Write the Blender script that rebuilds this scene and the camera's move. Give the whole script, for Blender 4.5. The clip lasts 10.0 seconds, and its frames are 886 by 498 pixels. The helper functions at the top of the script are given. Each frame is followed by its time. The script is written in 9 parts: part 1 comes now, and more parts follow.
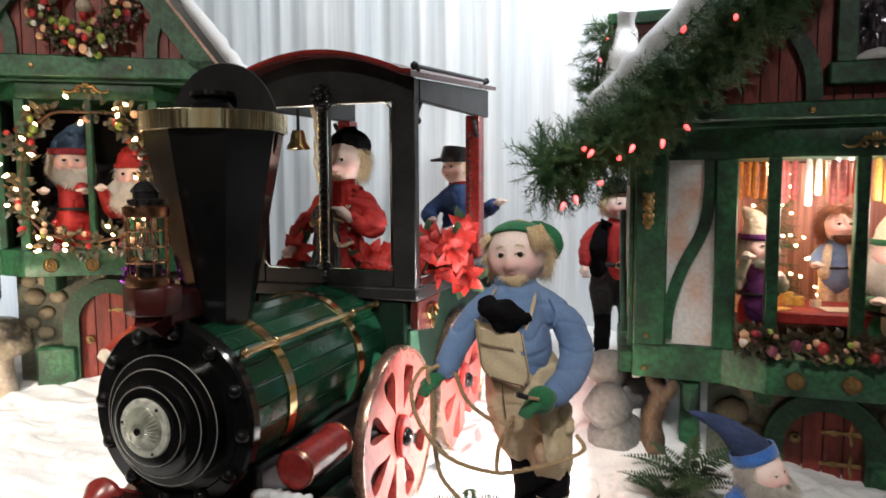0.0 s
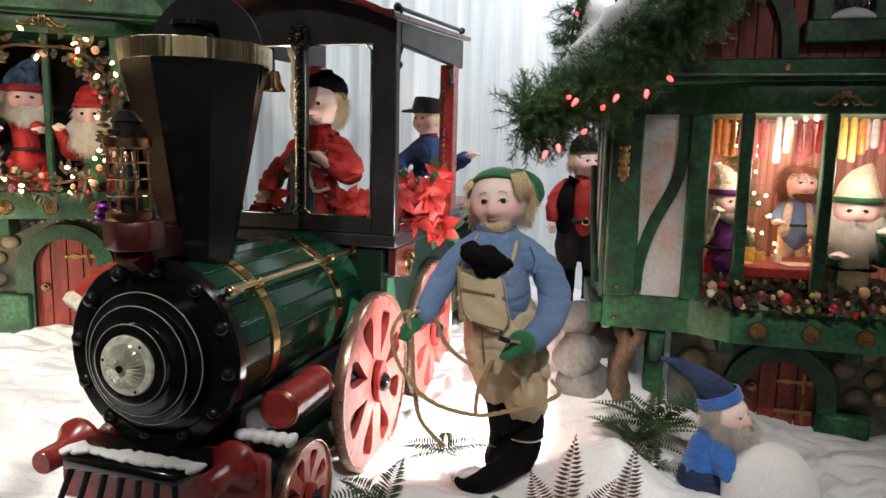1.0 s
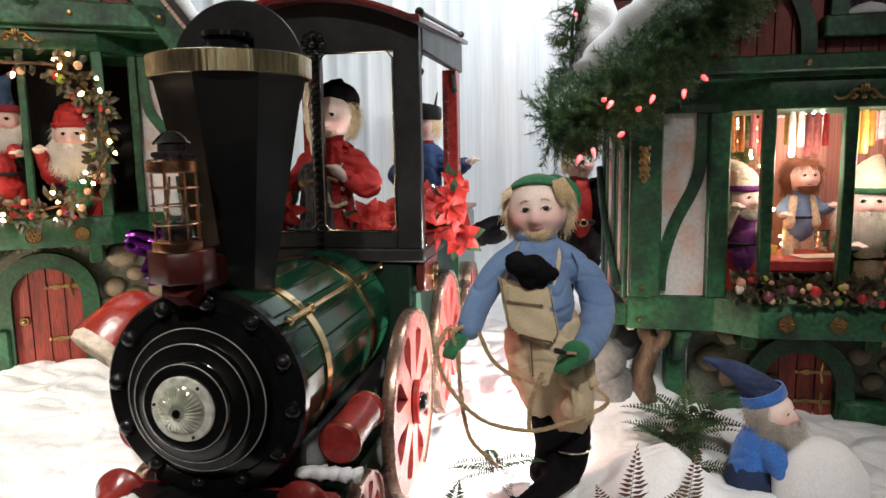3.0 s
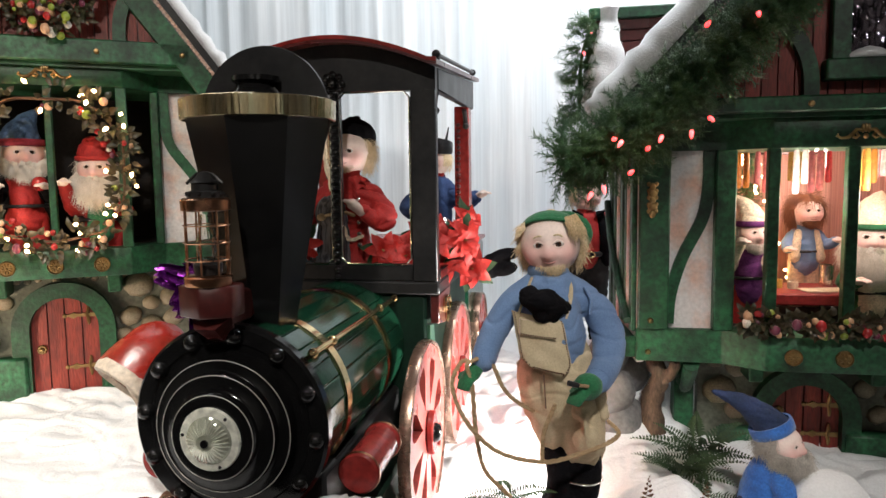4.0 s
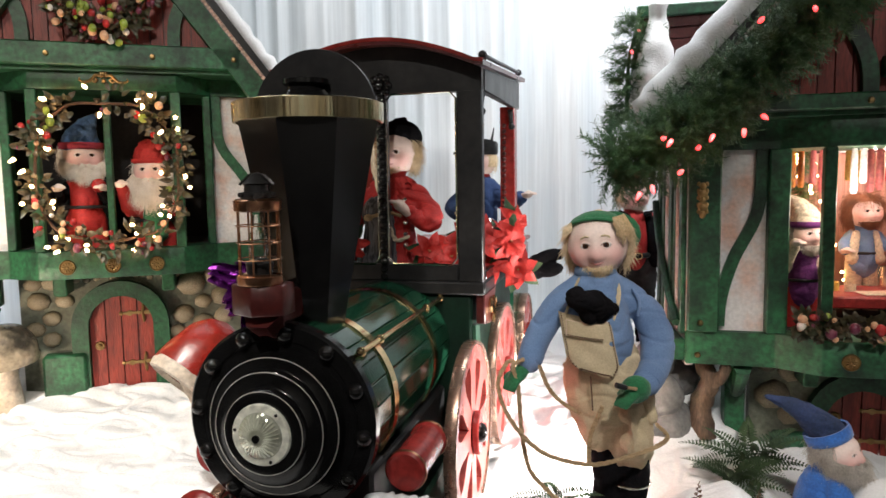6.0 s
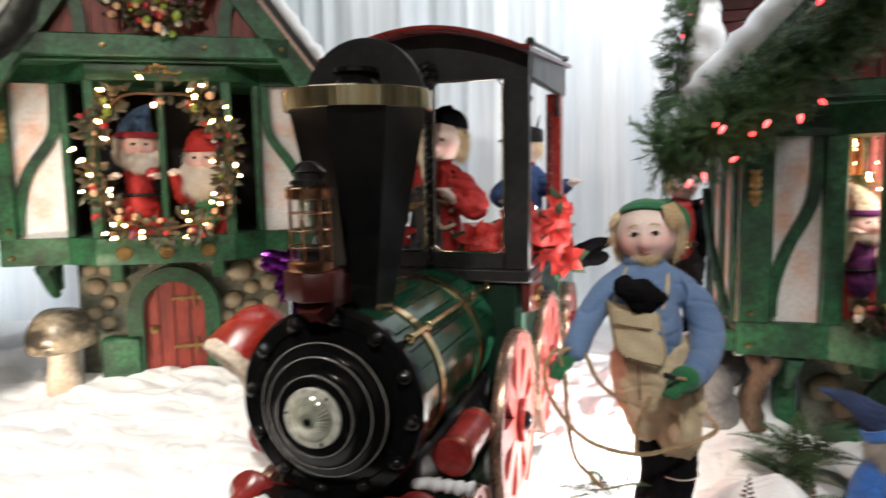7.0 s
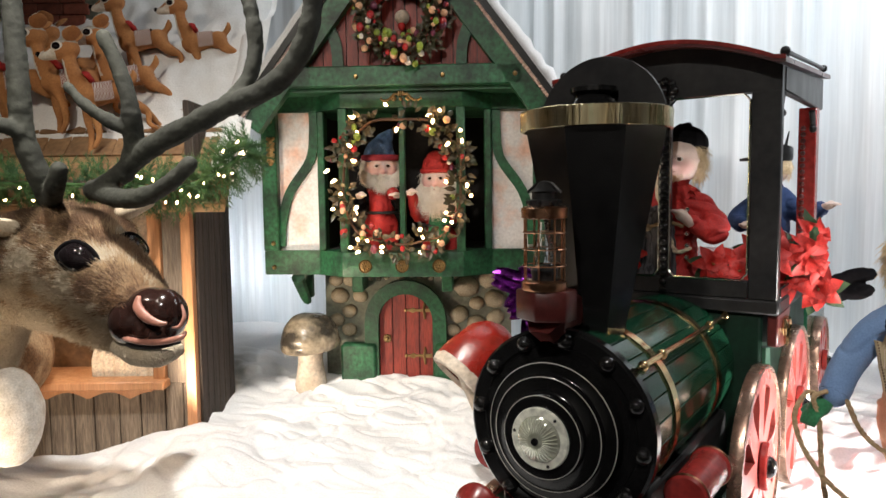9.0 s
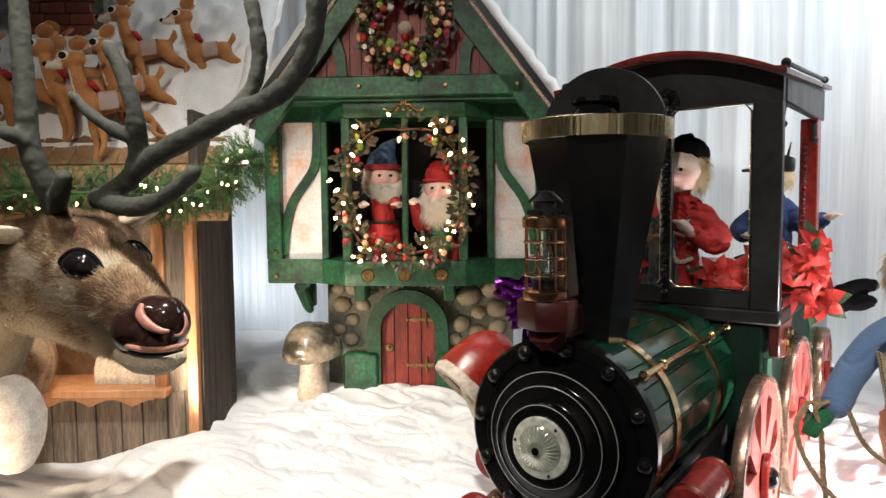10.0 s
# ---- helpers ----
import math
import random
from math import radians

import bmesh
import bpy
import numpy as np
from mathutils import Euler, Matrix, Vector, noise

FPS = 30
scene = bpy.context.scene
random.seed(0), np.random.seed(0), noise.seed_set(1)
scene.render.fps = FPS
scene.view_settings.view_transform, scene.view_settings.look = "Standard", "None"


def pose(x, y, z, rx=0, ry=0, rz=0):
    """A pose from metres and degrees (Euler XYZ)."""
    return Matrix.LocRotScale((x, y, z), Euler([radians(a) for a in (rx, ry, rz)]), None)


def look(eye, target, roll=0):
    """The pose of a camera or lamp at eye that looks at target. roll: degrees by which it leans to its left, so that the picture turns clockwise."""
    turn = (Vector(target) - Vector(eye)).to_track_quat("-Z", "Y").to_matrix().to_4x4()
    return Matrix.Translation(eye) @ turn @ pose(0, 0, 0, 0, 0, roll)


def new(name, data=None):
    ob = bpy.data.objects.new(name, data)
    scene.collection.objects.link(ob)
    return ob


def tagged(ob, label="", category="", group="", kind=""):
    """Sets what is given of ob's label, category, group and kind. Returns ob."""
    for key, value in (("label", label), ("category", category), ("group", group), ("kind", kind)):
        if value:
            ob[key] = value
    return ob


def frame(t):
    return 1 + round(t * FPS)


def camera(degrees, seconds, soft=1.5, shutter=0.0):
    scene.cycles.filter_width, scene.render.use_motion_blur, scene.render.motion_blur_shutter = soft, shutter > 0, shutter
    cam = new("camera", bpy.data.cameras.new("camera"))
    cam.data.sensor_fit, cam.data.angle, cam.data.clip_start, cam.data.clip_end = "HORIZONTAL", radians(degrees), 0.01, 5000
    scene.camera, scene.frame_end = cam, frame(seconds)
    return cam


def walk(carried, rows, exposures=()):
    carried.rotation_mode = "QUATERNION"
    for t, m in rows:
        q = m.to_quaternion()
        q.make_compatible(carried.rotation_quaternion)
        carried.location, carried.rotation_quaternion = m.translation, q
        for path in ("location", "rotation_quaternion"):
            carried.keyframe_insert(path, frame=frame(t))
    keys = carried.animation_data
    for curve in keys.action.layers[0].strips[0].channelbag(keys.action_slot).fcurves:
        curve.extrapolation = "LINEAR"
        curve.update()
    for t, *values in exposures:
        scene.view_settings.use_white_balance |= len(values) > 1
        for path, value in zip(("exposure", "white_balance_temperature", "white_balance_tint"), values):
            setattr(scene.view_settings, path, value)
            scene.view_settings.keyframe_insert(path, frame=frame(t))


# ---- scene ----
cam = camera(65.1, 10.0, shutter=0.6)
PATH = [
    (0, (0.171, -0.236, 1.111), (0.096, 1.754, 0.932), -0.3),
    (0.5, (0.106, -0.271, 1.076), (0.138, 1.716, 0.852), 0.7),
    (1, (0.069, -0.24, 1.053), (0.143, 1.739, 0.773), 1.3),
    (1.5, (0.019, -0.156, 1.057), (-0.029, 1.83, 0.822), 0.9),
    (2, (-0.024, -0.09, 1.056), (-0.017, 1.891, 0.784), 1.4),
    (2.2, (-0.068, -0.087, 1.063), (0.015, 1.892, 0.782), 0.8),
    (3.3, (-0.255, -0.155, 1.08), (-0.004, 1.813, 0.825), -1.0),
    (3.5, (-0.268, -0.165, 1.092), (-0.017, 1.807, 0.871), -0.9),
    (4, (-0.265, -0.185, 1.102), (-0.027, 1.791, 0.906), -0.7),
    (4.5, (-0.273, -0.193, 1.104), (-0.019, 1.78, 0.904), -0.3),
    (5, (-0.277, -0.191, 1.104), (-0.055, 1.788, 0.915), -0.4),
    (6.5, (-0.273, -0.19, 1.1), (-0.192, 1.799, 0.902), -1.0),
    (7, (-0.291, -0.196, 1.101), (-0.296, 1.791, 0.877), -1.0),
    (7.5, (-0.335, -0.217, 1.104), (-0.689, 1.736, 0.856), -1.4),
    (8, (-0.348, -0.204, 1.096), (-0.898, 1.707, 0.881), -1.0),
    (8.5, (-0.34, -0.197, 1.093), (-0.941, 1.702, 0.91), -0.6),
    (9, (-0.333, -0.195, 1.099), (-0.944, 1.703, 0.944), -0.7),
    (9.5, (-0.329, -0.201, 1.098), (-0.942, 1.698, 0.967), -0.5),
    (10, (-0.327, -0.2, 1.098), (-0.947, 1.697, 0.971), -0.5),
]
walk(cam, [(t, look(eye, target, roll)) for t, eye, target, roll in PATH],
     exposures=((0, -0.04), (1, -0.10), (2, -0.05), (3.5, 0.0), (8, 0.0), (9, -0.11), (10, -0.13)))

# ---- world and lights ----
world = bpy.data.worlds.new("hall")
scene.world = world
world.use_nodes = True
world.node_tree.nodes["Background"].inputs[0].default_value = (0.9, 0.95, 1.0, 1)
world.node_tree.nodes["Background"].inputs[1].default_value = 0.004


def lamp(name, kind, eye, target, watts, colour=(1, 1, 1), size=0.1, angle=60, blend=0.6, size_y=None):
    data = bpy.data.lights.new(name, kind)
    data.energy, data.color = watts, colour
    if kind == "SPOT":
        data.spot_size, data.spot_blend, data.shadow_soft_size = radians(angle), blend, size
    elif kind == "AREA":
        data.shape = "RECTANGLE" if size_y else "SQUARE"
        data.size = size
        if size_y:
            data.size_y = size_y
    else:
        data.shadow_soft_size = size
    ob = new(name, data)
    ob.matrix_world = look(eye, target)
    return ob


# ceiling spots over the snow, the train, and the drapes; floor floods hidden in the snow, one added behind the chalet
lamp("ceiling_spot", "SPOT", (-1.45, 0.8, 3.0), (-1.95, 1.75, 0.1), 430, (1.0, 0.95, 0.88), 0.06, 64, 0.8)
lamp("ceiling_spot", "SPOT", (-0.9, -0.9, 3.0), (-1.2, 2.5, 0.75), 205, (1.0, 0.94, 0.86), 0.08, 56, 0.9)
lamp("ceiling_spot", "SPOT", (0.2, -0.7, 3.0), (0.30, 1.9, 0.55), 310, (1.0, 0.95, 0.9), 0.06, 31, 0.9)
# next spot but one of the row: an unseen lamp added for the workshop's gable
lamp("ceiling_spot", "SPOT", (1.3, -0.9, 3.0), (0.90, 2.2, 1.70), 82, (1.0, 0.95, 0.90), 0.08, 34, 0.9)
lamp("ceiling_spot", "SPOT", (-2.0, -0.3, 3.0), (-2.1, 2.4, 0.9), 112, (1.0, 0.88, 0.72), 0.06, 60, 0.9)
lamp("drape_wash", "AREA", (1.2, 2.6, 3.1), (1.1, 4.2, 1.0), 84, (0.96, 0.98, 1.0), 1.7, size_y=0.4)
lamp("drape_wash", "AREA", (-1.5, 2.9, 3.1), (-1.45, 4.2, 0.4), 13, (0.95, 0.98, 0.98), 1.6, size_y=0.3)
lamp("floor_flood", "SPOT", (0.60, 2.02, 0.25), (-0.1, 2.3, 0.24), 78, (1.0, 0.96, 0.92), 0.05, 140, 0.5)
# unseen flood added to brighten the dark gap in the drapes
lamp("floor_flood", "SPOT", (-3.2, 3.45, 0.55), (-3.0, 4.15, 0.95), 24, (0.92, 0.96, 1.0), 0.05, 150, 0.8)
lamp("floor_flood", "SPOT", (-2.35, 0.75, 0.15), (-2.1, 2.4, 0.55), 40, (1.0, 0.78, 0.56), 0.05, 100, 0.7)
lamp("floor_flood", "SPOT", (-2.15, 1.95, 0.26), (-1.8, 2.6, 0.75), 44, (1.0, 0.80, 0.60), 0.05, 110, 0.7)
# first two are unseen fills added in the window opening to brighten the dolls
for u, v, w in ((0.60, 2.41, 3.6), (0.90, 2.41, 3.6), (0.8, 2.84, 6)):
    lamp("window_lamp", "POINT", tuple(pose(0, 0, 0, 0, 0, -17.3) @ Vector((u, v, 1.04 if v < 2.5 else 1.17))), (0, 0, 0), w, (1.0, 0.80, 0.70), 0.04)
lamp("chalet_lamp", "POINT", tuple(pose(0, 0, 0, 0, 0, 18.0) @ Vector((-1.75, 2.98, 0.95))), (0, 0, 0), 10, (1.0, 0.78, 0.55), 0.05)
lamp("ceiling_spot", "SPOT", (0.9, -0.6, 3.0), (1.15, 1.70, 0.1), 260, (1.0, 0.95, 0.9), 0.06, 26, 0.8)
# lamps added on the hall's unseen wall behind the viewer, to reflect in the brass
lamp("wall_washer", "SPOT", (-1.5, -2.2, 3.1), (-1.5, -3.2, 1.2), 95, (1.0, 0.95, 0.88), 0.1, 80, 0.7)
lamp("wall_washer", "SPOT", (1.2, -2.2, 3.1), (1.2, -3.2, 1.2), 95, (1.0, 0.95, 0.88), 0.1, 80, 0.7)

# ---- materials ----
def mat(name, a, b=None, rough=0.55, metal=0.0, scale=5.0, grain=(1, 1, 1), lo=0.35, hi=0.7, fine=60.0, fine_mix=0.25, bump=0.15,
        coat=0.0, sheen=0.0, vary=0.0, rvar=0.12, dist=0.004):
    m = bpy.data.materials.new(name)
    m.use_nodes = True
    nt = m.node_tree
    n, link = nt.nodes, nt.links.new
    bsdf = n["Principled BSDF"]
    b = b or tuple(c * 0.7 for c in a)
    tc, mp = n.new("ShaderNodeTexCoord"), n.new("ShaderNodeMapping")
    mp.inputs["Scale"].default_value = grain
    link(tc.outputs["Object"], mp.inputs["Vector"])
    big, small = n.new("ShaderNodeTexNoise"), n.new("ShaderNodeTexNoise")
    for node, sc, det in ((big, scale, 5), (small, fine, 4)):
        node.inputs["Scale"].default_value, node.inputs["Detail"].default_value = sc, det
        link(mp.outputs["Vector"], node.inputs["Vector"])
    ramp = n.new("ShaderNodeMapRange")
    ramp.inputs["From Min"].default_value, ramp.inputs["From Max"].default_value = lo, hi
    link(big.outputs["Fac"], ramp.inputs["Value"])
    mix = n.new("ShaderNodeMix")
    mix.data_type = "RGBA"
    mix.inputs[6].default_value, mix.inputs[7].default_value = (*a, 1), (*b, 1)
    link(ramp.outputs["Result"], mix.inputs[0])
    hsv = n.new("ShaderNodeHueSaturation")
    link(mix.outputs[2], hsv.inputs["Color"])
    val = n.new("ShaderNodeMapRange")
    val.inputs["From Min"].default_value, val.inputs["From Max"].default_value = 0.3, 0.7
    val.inputs["To Min"].default_value, val.inputs["To Max"].default_value = 1 - fine_mix, 1 + fine_mix
    link(small.outputs["Fac"], val.inputs["Value"])
    out = val.outputs["Result"]
    if vary:
        info, rnd, mul = n.new("ShaderNodeObjectInfo"), n.new("ShaderNodeMapRange"), n.new("ShaderNodeMath")
        rnd.inputs["To Min"].default_value, rnd.inputs["To Max"].default_value = 1 - vary, 1 + vary
        mul.operation = "MULTIPLY"
        link(info.outputs["Random"], rnd.inputs["Value"])
        link(out, mul.inputs[0])
        link(rnd.outputs["Result"], mul.inputs[1])
        out = mul.outputs["Value"]
    link(out, hsv.inputs["Value"])
    link(hsv.outputs["Color"], bsdf.inputs["Base Color"])
    rr = n.new("ShaderNodeMapRange")
    rr.inputs["To Min"].default_value, rr.inputs["To Max"].default_value = max(rough - rvar, 0.02), min(rough + rvar, 1)
    link(big.outputs["Fac"], rr.inputs["Value"])
    link(rr.outputs["Result"], bsdf.inputs["Roughness"])
    bsdf.inputs["Metallic"].default_value = metal
    bsdf.inputs["Coat Weight"].default_value = coat
    bsdf.inputs["Sheen Weight"].default_value = sheen
    if bump:
        bp = n.new("ShaderNodeBump")
        bp.inputs["Strength"].default_value, bp.inputs["Distance"].default_value = bump, dist
        link(small.outputs["Fac"], bp.inputs["Height"])
        link(bp.outputs["Normal"], bsdf.inputs["Normal"])
    return m


def glow(name, colour, strength, base=(0.8, 0.8, 0.8)):
    m = bpy.data.materials.new(name)
    m.use_nodes = True
    p = m.node_tree.nodes["Principled BSDF"]
    p.inputs["Base Color"].default_value = (*base, 1)
    p.inputs["Emission Color"].default_value = (*colour, 1)
    p.inputs["Emission Strength"].default_value = strength
    p.inputs["Roughness"].default_value = 0.2
    return m


def glass(name, colour=(1, 1, 1), rough=0.02):
    m = bpy.data.materials.new(name)
    m.use_nodes = True
    p = m.node_tree.nodes["Principled BSDF"]
    p.inputs["Base Color"].default_value = (*colour, 1)
    p.inputs["Transmission Weight"].default_value = 1
    p.inputs["Roughness"].default_value = rough
    return m


SNOW = mat("cotton_snow", (0.88, 0.88, 0.88), (0.80, 0.81, 0.83), 0.95, scale=3, fine=130, fine_mix=0.06, bump=0.5, dist=0.006)
DRAPE = mat("white_satin_drape", (0.74, 0.77, 0.79), (0.62, 0.68, 0.72), 0.5, scale=2.2, grain=(3.0, 3.0, 0.08), fine=24, fine_mix=0.07, bump=0.05, sheen=0.2)
PLAIN = mat("plain_wall_paint", (0.5, 0.49, 0.47), (0.44, 0.43, 0.41), 0.8)
CARPET = mat("dark_carpet", (0.03, 0.028, 0.03), (0.02, 0.018, 0.02), 0.95, fine=90, bump=0.3)
# black in place of unlit interiors; also a doll's trousers
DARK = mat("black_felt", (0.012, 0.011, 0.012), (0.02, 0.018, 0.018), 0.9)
GREENW = mat("green_stained_timber", (0.019, 0.098, 0.041), (0.006, 0.025, 0.013), 0.48, scale=7, grain=(1.2, 1.2, 1.2), lo=0.4, hi=0.68, fine=45, fine_mix=0.5, bump=0.5, dist=0.004, vary=0.15)
REDW = mat("red_stained_board", (0.26, 0.035, 0.022), (0.14, 0.018, 0.014), 0.5, scale=6, grain=(4, 4, 0.6), fine=40, fine_mix=0.35, bump=0.4, vary=0.18)
PLASTER = mat("aged_plaster", (0.78, 0.76, 0.75), (0.74, 0.46, 0.35), 0.8, scale=6.5, lo=0.46, hi=0.66, fine=70, fine_mix=0.12, bump=0.45)
STONE = mat("river_stone", (0.34, 0.29, 0.2), (0.2, 0.15, 0.1), 0.5, scale=9, fine=60, bump=0.3, vary=0.25)
MORTAR = mat("grey_mortar", (0.16, 0.17, 0.13), (0.09, 0.09, 0.07), 0.85, scale=10, bump=0.5)
GOLD = mat("antique_gold", (0.42, 0.29, 0.13), (0.22, 0.14, 0.06), 0.42, metal=1.0, scale=30, bump=0.1)
BRASS = mat("polished_brass", (0.88, 0.68, 0.36), (0.80, 0.58, 0.28), 0.13, metal=1.0, scale=8, bump=0.03, rvar=0.06, fine_mix=0.05)
TYRE = mat("worn_bronze_rim", (0.44, 0.29, 0.22), (0.26, 0.15, 0.11), 0.28, metal=0.8, scale=14, bump=0.1)
# upright streaks put the brass's light and dark reflections into colour and bump
STACKBAND = mat("hammered_brass_band", (0.95, 0.82, 0.52), (0.80, 0.62, 0.32), 0.16, metal=1.0, scale=9, grain=(3, 3, 0.15), lo=0.4, hi=0.6, fine=26, fine_mix=0.25, bump=0.5, rvar=0.06, dist=0.006)
COPPER = mat("old_copper", (0.55, 0.29, 0.17), (0.32, 0.16, 0.09), 0.28, metal=1.0, scale=14, bump=0.1)
BLACK = mat("black_enamel", (0.006, 0.006, 0.0065), (0.009, 0.009, 0.009), 0.14, scale=6, fine=30, bump=0.0, rvar=0.02)
PINSTRIPE = mat("pale_pinstripe_paint", (0.62, 0.60, 0.55), (0.5, 0.48, 0.44), 0.35, scale=20, bump=0)
BLACKM = mat("black_iron_paint", (0.014, 0.014, 0.015), (0.024, 0.023, 0.023), 0.38, scale=9, fine=40, bump=0.08)
BLACKM.node_tree.nodes["Principled BSDF"].inputs["Specular IOR Level"].default_value = 0.3
BOILER = mat("green_enamel_slat", (0.009, 0.055, 0.028), (0.006, 0.036, 0.018), 0.13, scale=6, fine=50, fine_mix=0.12, bump=0.04, vary=0.1, rvar=0.06)
BOILER.node_tree.nodes["Principled BSDF"].inputs["Specular IOR Level"].default_value = 0.42
DARKGREEN = mat("dark_green_frame_paint", (0.006, 0.022, 0.013), (0.004, 0.012, 0.008), 0.5, scale=7, fine=50, bump=0.05)
DARKGREEN.node_tree.nodes["Principled BSDF"].inputs["Specular IOR Level"].default_value = 0.2
TRAINRED = mat("red_enamel", (0.28, 0.03, 0.026), (0.19, 0.018, 0.016), 0.25, scale=7, fine=45, bump=0.05, rvar=0.06)
# red wheel paint made pinkish: the strong light's wash is in the colour
WHEELRED = mat("pinkish_red_wheel_paint", (0.55, 0.12, 0.10), (0.42, 0.07, 0.06), 0.3, scale=6, fine=40, bump=0.05)
MAROON = mat("maroon_varnish", (0.10, 0.02, 0.018), (0.06, 0.012, 0.011), 0.3, scale=8, bump=0.08)
PALEGREEN = mat("pale_green_paint", (0.035, 0.10, 0.06), (0.018, 0.06, 0.034), 0.35, scale=5)
SILVERW = mat("chrome_reflector", (0.85, 0.85, 0.78), (0.75, 0.75, 0.68), 0.12, metal=1.0, bump=0.02)
LENS = mat("pressed_lamp_glass", (0.80, 0.82, 0.70), (0.66, 0.68, 0.54), 0.14, metal=0.55, scale=40, coat=1.0, bump=0.1)
LAMPRIM = mat("cream_enamel_rim", (0.84, 0.84, 0.74), (0.76, 0.76, 0.66), 0.15, scale=10, bump=0.02)
SKIN = mat("doll_face_cloth", (0.80, 0.65, 0.58), (0.74, 0.50, 0.44), 0.7, scale=9, lo=0.45, hi=0.75, fine=120, fine_mix=0.06, bump=0.1)
rouge, tint = SKIN.node_tree.nodes.new("ShaderNodeAttribute"), SKIN.node_tree.nodes.new("ShaderNodeMix")
rouge.attribute_name = "blush"
tint.data_type = "RGBA"
tint.inputs[7].default_value = (0.72, 0.30, 0.27, 1)
for link in list(SKIN.node_tree.nodes["Principled BSDF"].inputs["Base Color"].links):
    source = link.from_socket
SKIN.node_tree.links.new(source, tint.inputs[6])
SKIN.node_tree.links.new(rouge.outputs["Fac"], tint.inputs[0])
SKIN.node_tree.links.new(tint.outputs[2], SKIN.node_tree.nodes["Principled BSDF"].inputs["Base Color"])
IRIS = mat("brown_glass_iris", (0.10, 0.045, 0.02), (0.05, 0.02, 0.01), 0.08, scale=60, rvar=0.02, bump=0)
EYEWHITE = mat("eye_white", (0.72, 0.68, 0.64), (0.66, 0.6, 0.56), 0.25, scale=20, bump=0)
LASH = mat("dark_brown_lash", (0.05, 0.03, 0.022), (0.03, 0.02, 0.015), 0.7, bump=0)
EYE = mat("glass_eye", (0.006, 0.005, 0.006), (0.012, 0.008, 0.008), 0.05, rvar=0.02, bump=0)
BLOND = mat("blond_wool_hair", (0.72, 0.58, 0.38), (0.55, 0.40, 0.22), 0.7, scale=30, fine=160, fine_mix=0.3, bump=0.6)
GREYH = mat("grey_wool_hair", (0.62, 0.58, 0.52), (0.38, 0.34, 0.29), 0.75, scale=26, fine=160, fine_mix=0.25, bump=0.6)
WHITEH = mat("white_wool_hair", (0.82, 0.78, 0.72), (0.62, 0.56, 0.48), 0.8, scale=26, fine=160, fine_mix=0.15, bump=0.5)
BROWNH = mat("brown_wool_hair", (0.24, 0.09, 0.04), (0.12, 0.045, 0.02), 0.7, scale=26, fine=160, bump=0.6)
DENIM = mat("blue_chambray", (0.17, 0.27, 0.46), (0.12, 0.20, 0.36), 0.85, scale=9, fine=220, fine_mix=0.12, bump=0.3, sheen=0.1)
CANVAS = mat("tan_canvas", (0.58, 0.48, 0.32), (0.47, 0.38, 0.24), 0.9, scale=8, fine=220, fine_mix=0.12, bump=0.3)
FELTGREEN = mat("green_felt", (0.02, 0.16, 0.06), (0.014, 0.10, 0.04), 0.95, scale=14, fine=150, bump=0.4, sheen=0.2)
FELTBLACK = mat("black_velvet", (0.004, 0.004, 0.005), (0.008, 0.007, 0.008), 0.95, scale=20, fine=150, bump=0.5)
FELTBLACK.node_tree.nodes["Principled BSDF"].inputs["Specular IOR Level"].default_value = 0.08
CLOTHRED = mat("red_satin_cloth", (0.46, 0.022, 0.018), (0.3, 0.012, 0.012), 0.72, scale=10, fine=180, bump=0.2)
CLOTHBLUE = mat("blue_velour", (0.03, 0.16, 0.52), (0.02, 0.10, 0.36), 0.8, scale=10, fine=150, bump=0.3, sheen=0.3)
NAVY = mat("navy_cloth", (0.015, 0.03, 0.09), (0.01, 0.02, 0.05), 0.85, scale=10, fine=150, bump=0.3)
CLOTHNAVY = mat("dark_blue_coat_cloth", (0.035, 0.075, 0.2), (0.02, 0.045, 0.13), 0.85, scale=10, fine=150, bump=0.3)
HATBLUE = mat("dusty_blue_felt", (0.07, 0.14, 0.27), (0.045, 0.09, 0.19), 0.9, scale=12, fine=150, bump=0.3)
BERRYFELT = mat("crimson_felt", (0.32, 0.03, 0.05), (0.24, 0.02, 0.035), 0.9, scale=12, fine=150, bump=0.3)
PURPLE = mat("purple_felt", (0.16, 0.03, 0.18), (0.1, 0.02, 0.11), 0.9, scale=10, fine=150, bump=0.3)
STRIPE = mat("grey_striped_cloth", (0.12, 0.12, 0.13), (0.03, 0.03, 0.035), 0.85, scale=22, grain=(4, 4, 0.2), lo=0.45, hi=0.55, bump=0.2)
CREAM = mat("cream_cloth", (0.72, 0.62, 0.46), (0.6, 0.5, 0.36), 0.9, scale=10, fine=150, bump=0.3)
ROPE = mat("jute_rope", (0.42, 0.3, 0.17), (0.28, 0.19, 0.1), 0.9, scale=40, grain=(1, 1, 3), fine=180, bump=0.8)
NEEDLE = mat("evergreen_needles", (0.022, 0.08, 0.024), (0.055, 0.115, 0.022), 0.55, scale=12, fine=60, fine_mix=0.35, bump=0)
FERN = mat("fern_green", (0.016, 0.045, 0.016), (0.034, 0.062, 0.018), 0.75, scale=10, fine=60, bump=0)
FERNDRY = mat("dry_fern_brown", (0.12, 0.06, 0.03), (0.07, 0.035, 0.02), 0.7, scale=10, bump=0)
LEAF = mat("dusty_green_leaf", (0.026, 0.038, 0.018), (0.085, 0.058, 0.026), 0.4, scale=18, fine=60, fine_mix=0.3, bump=0)
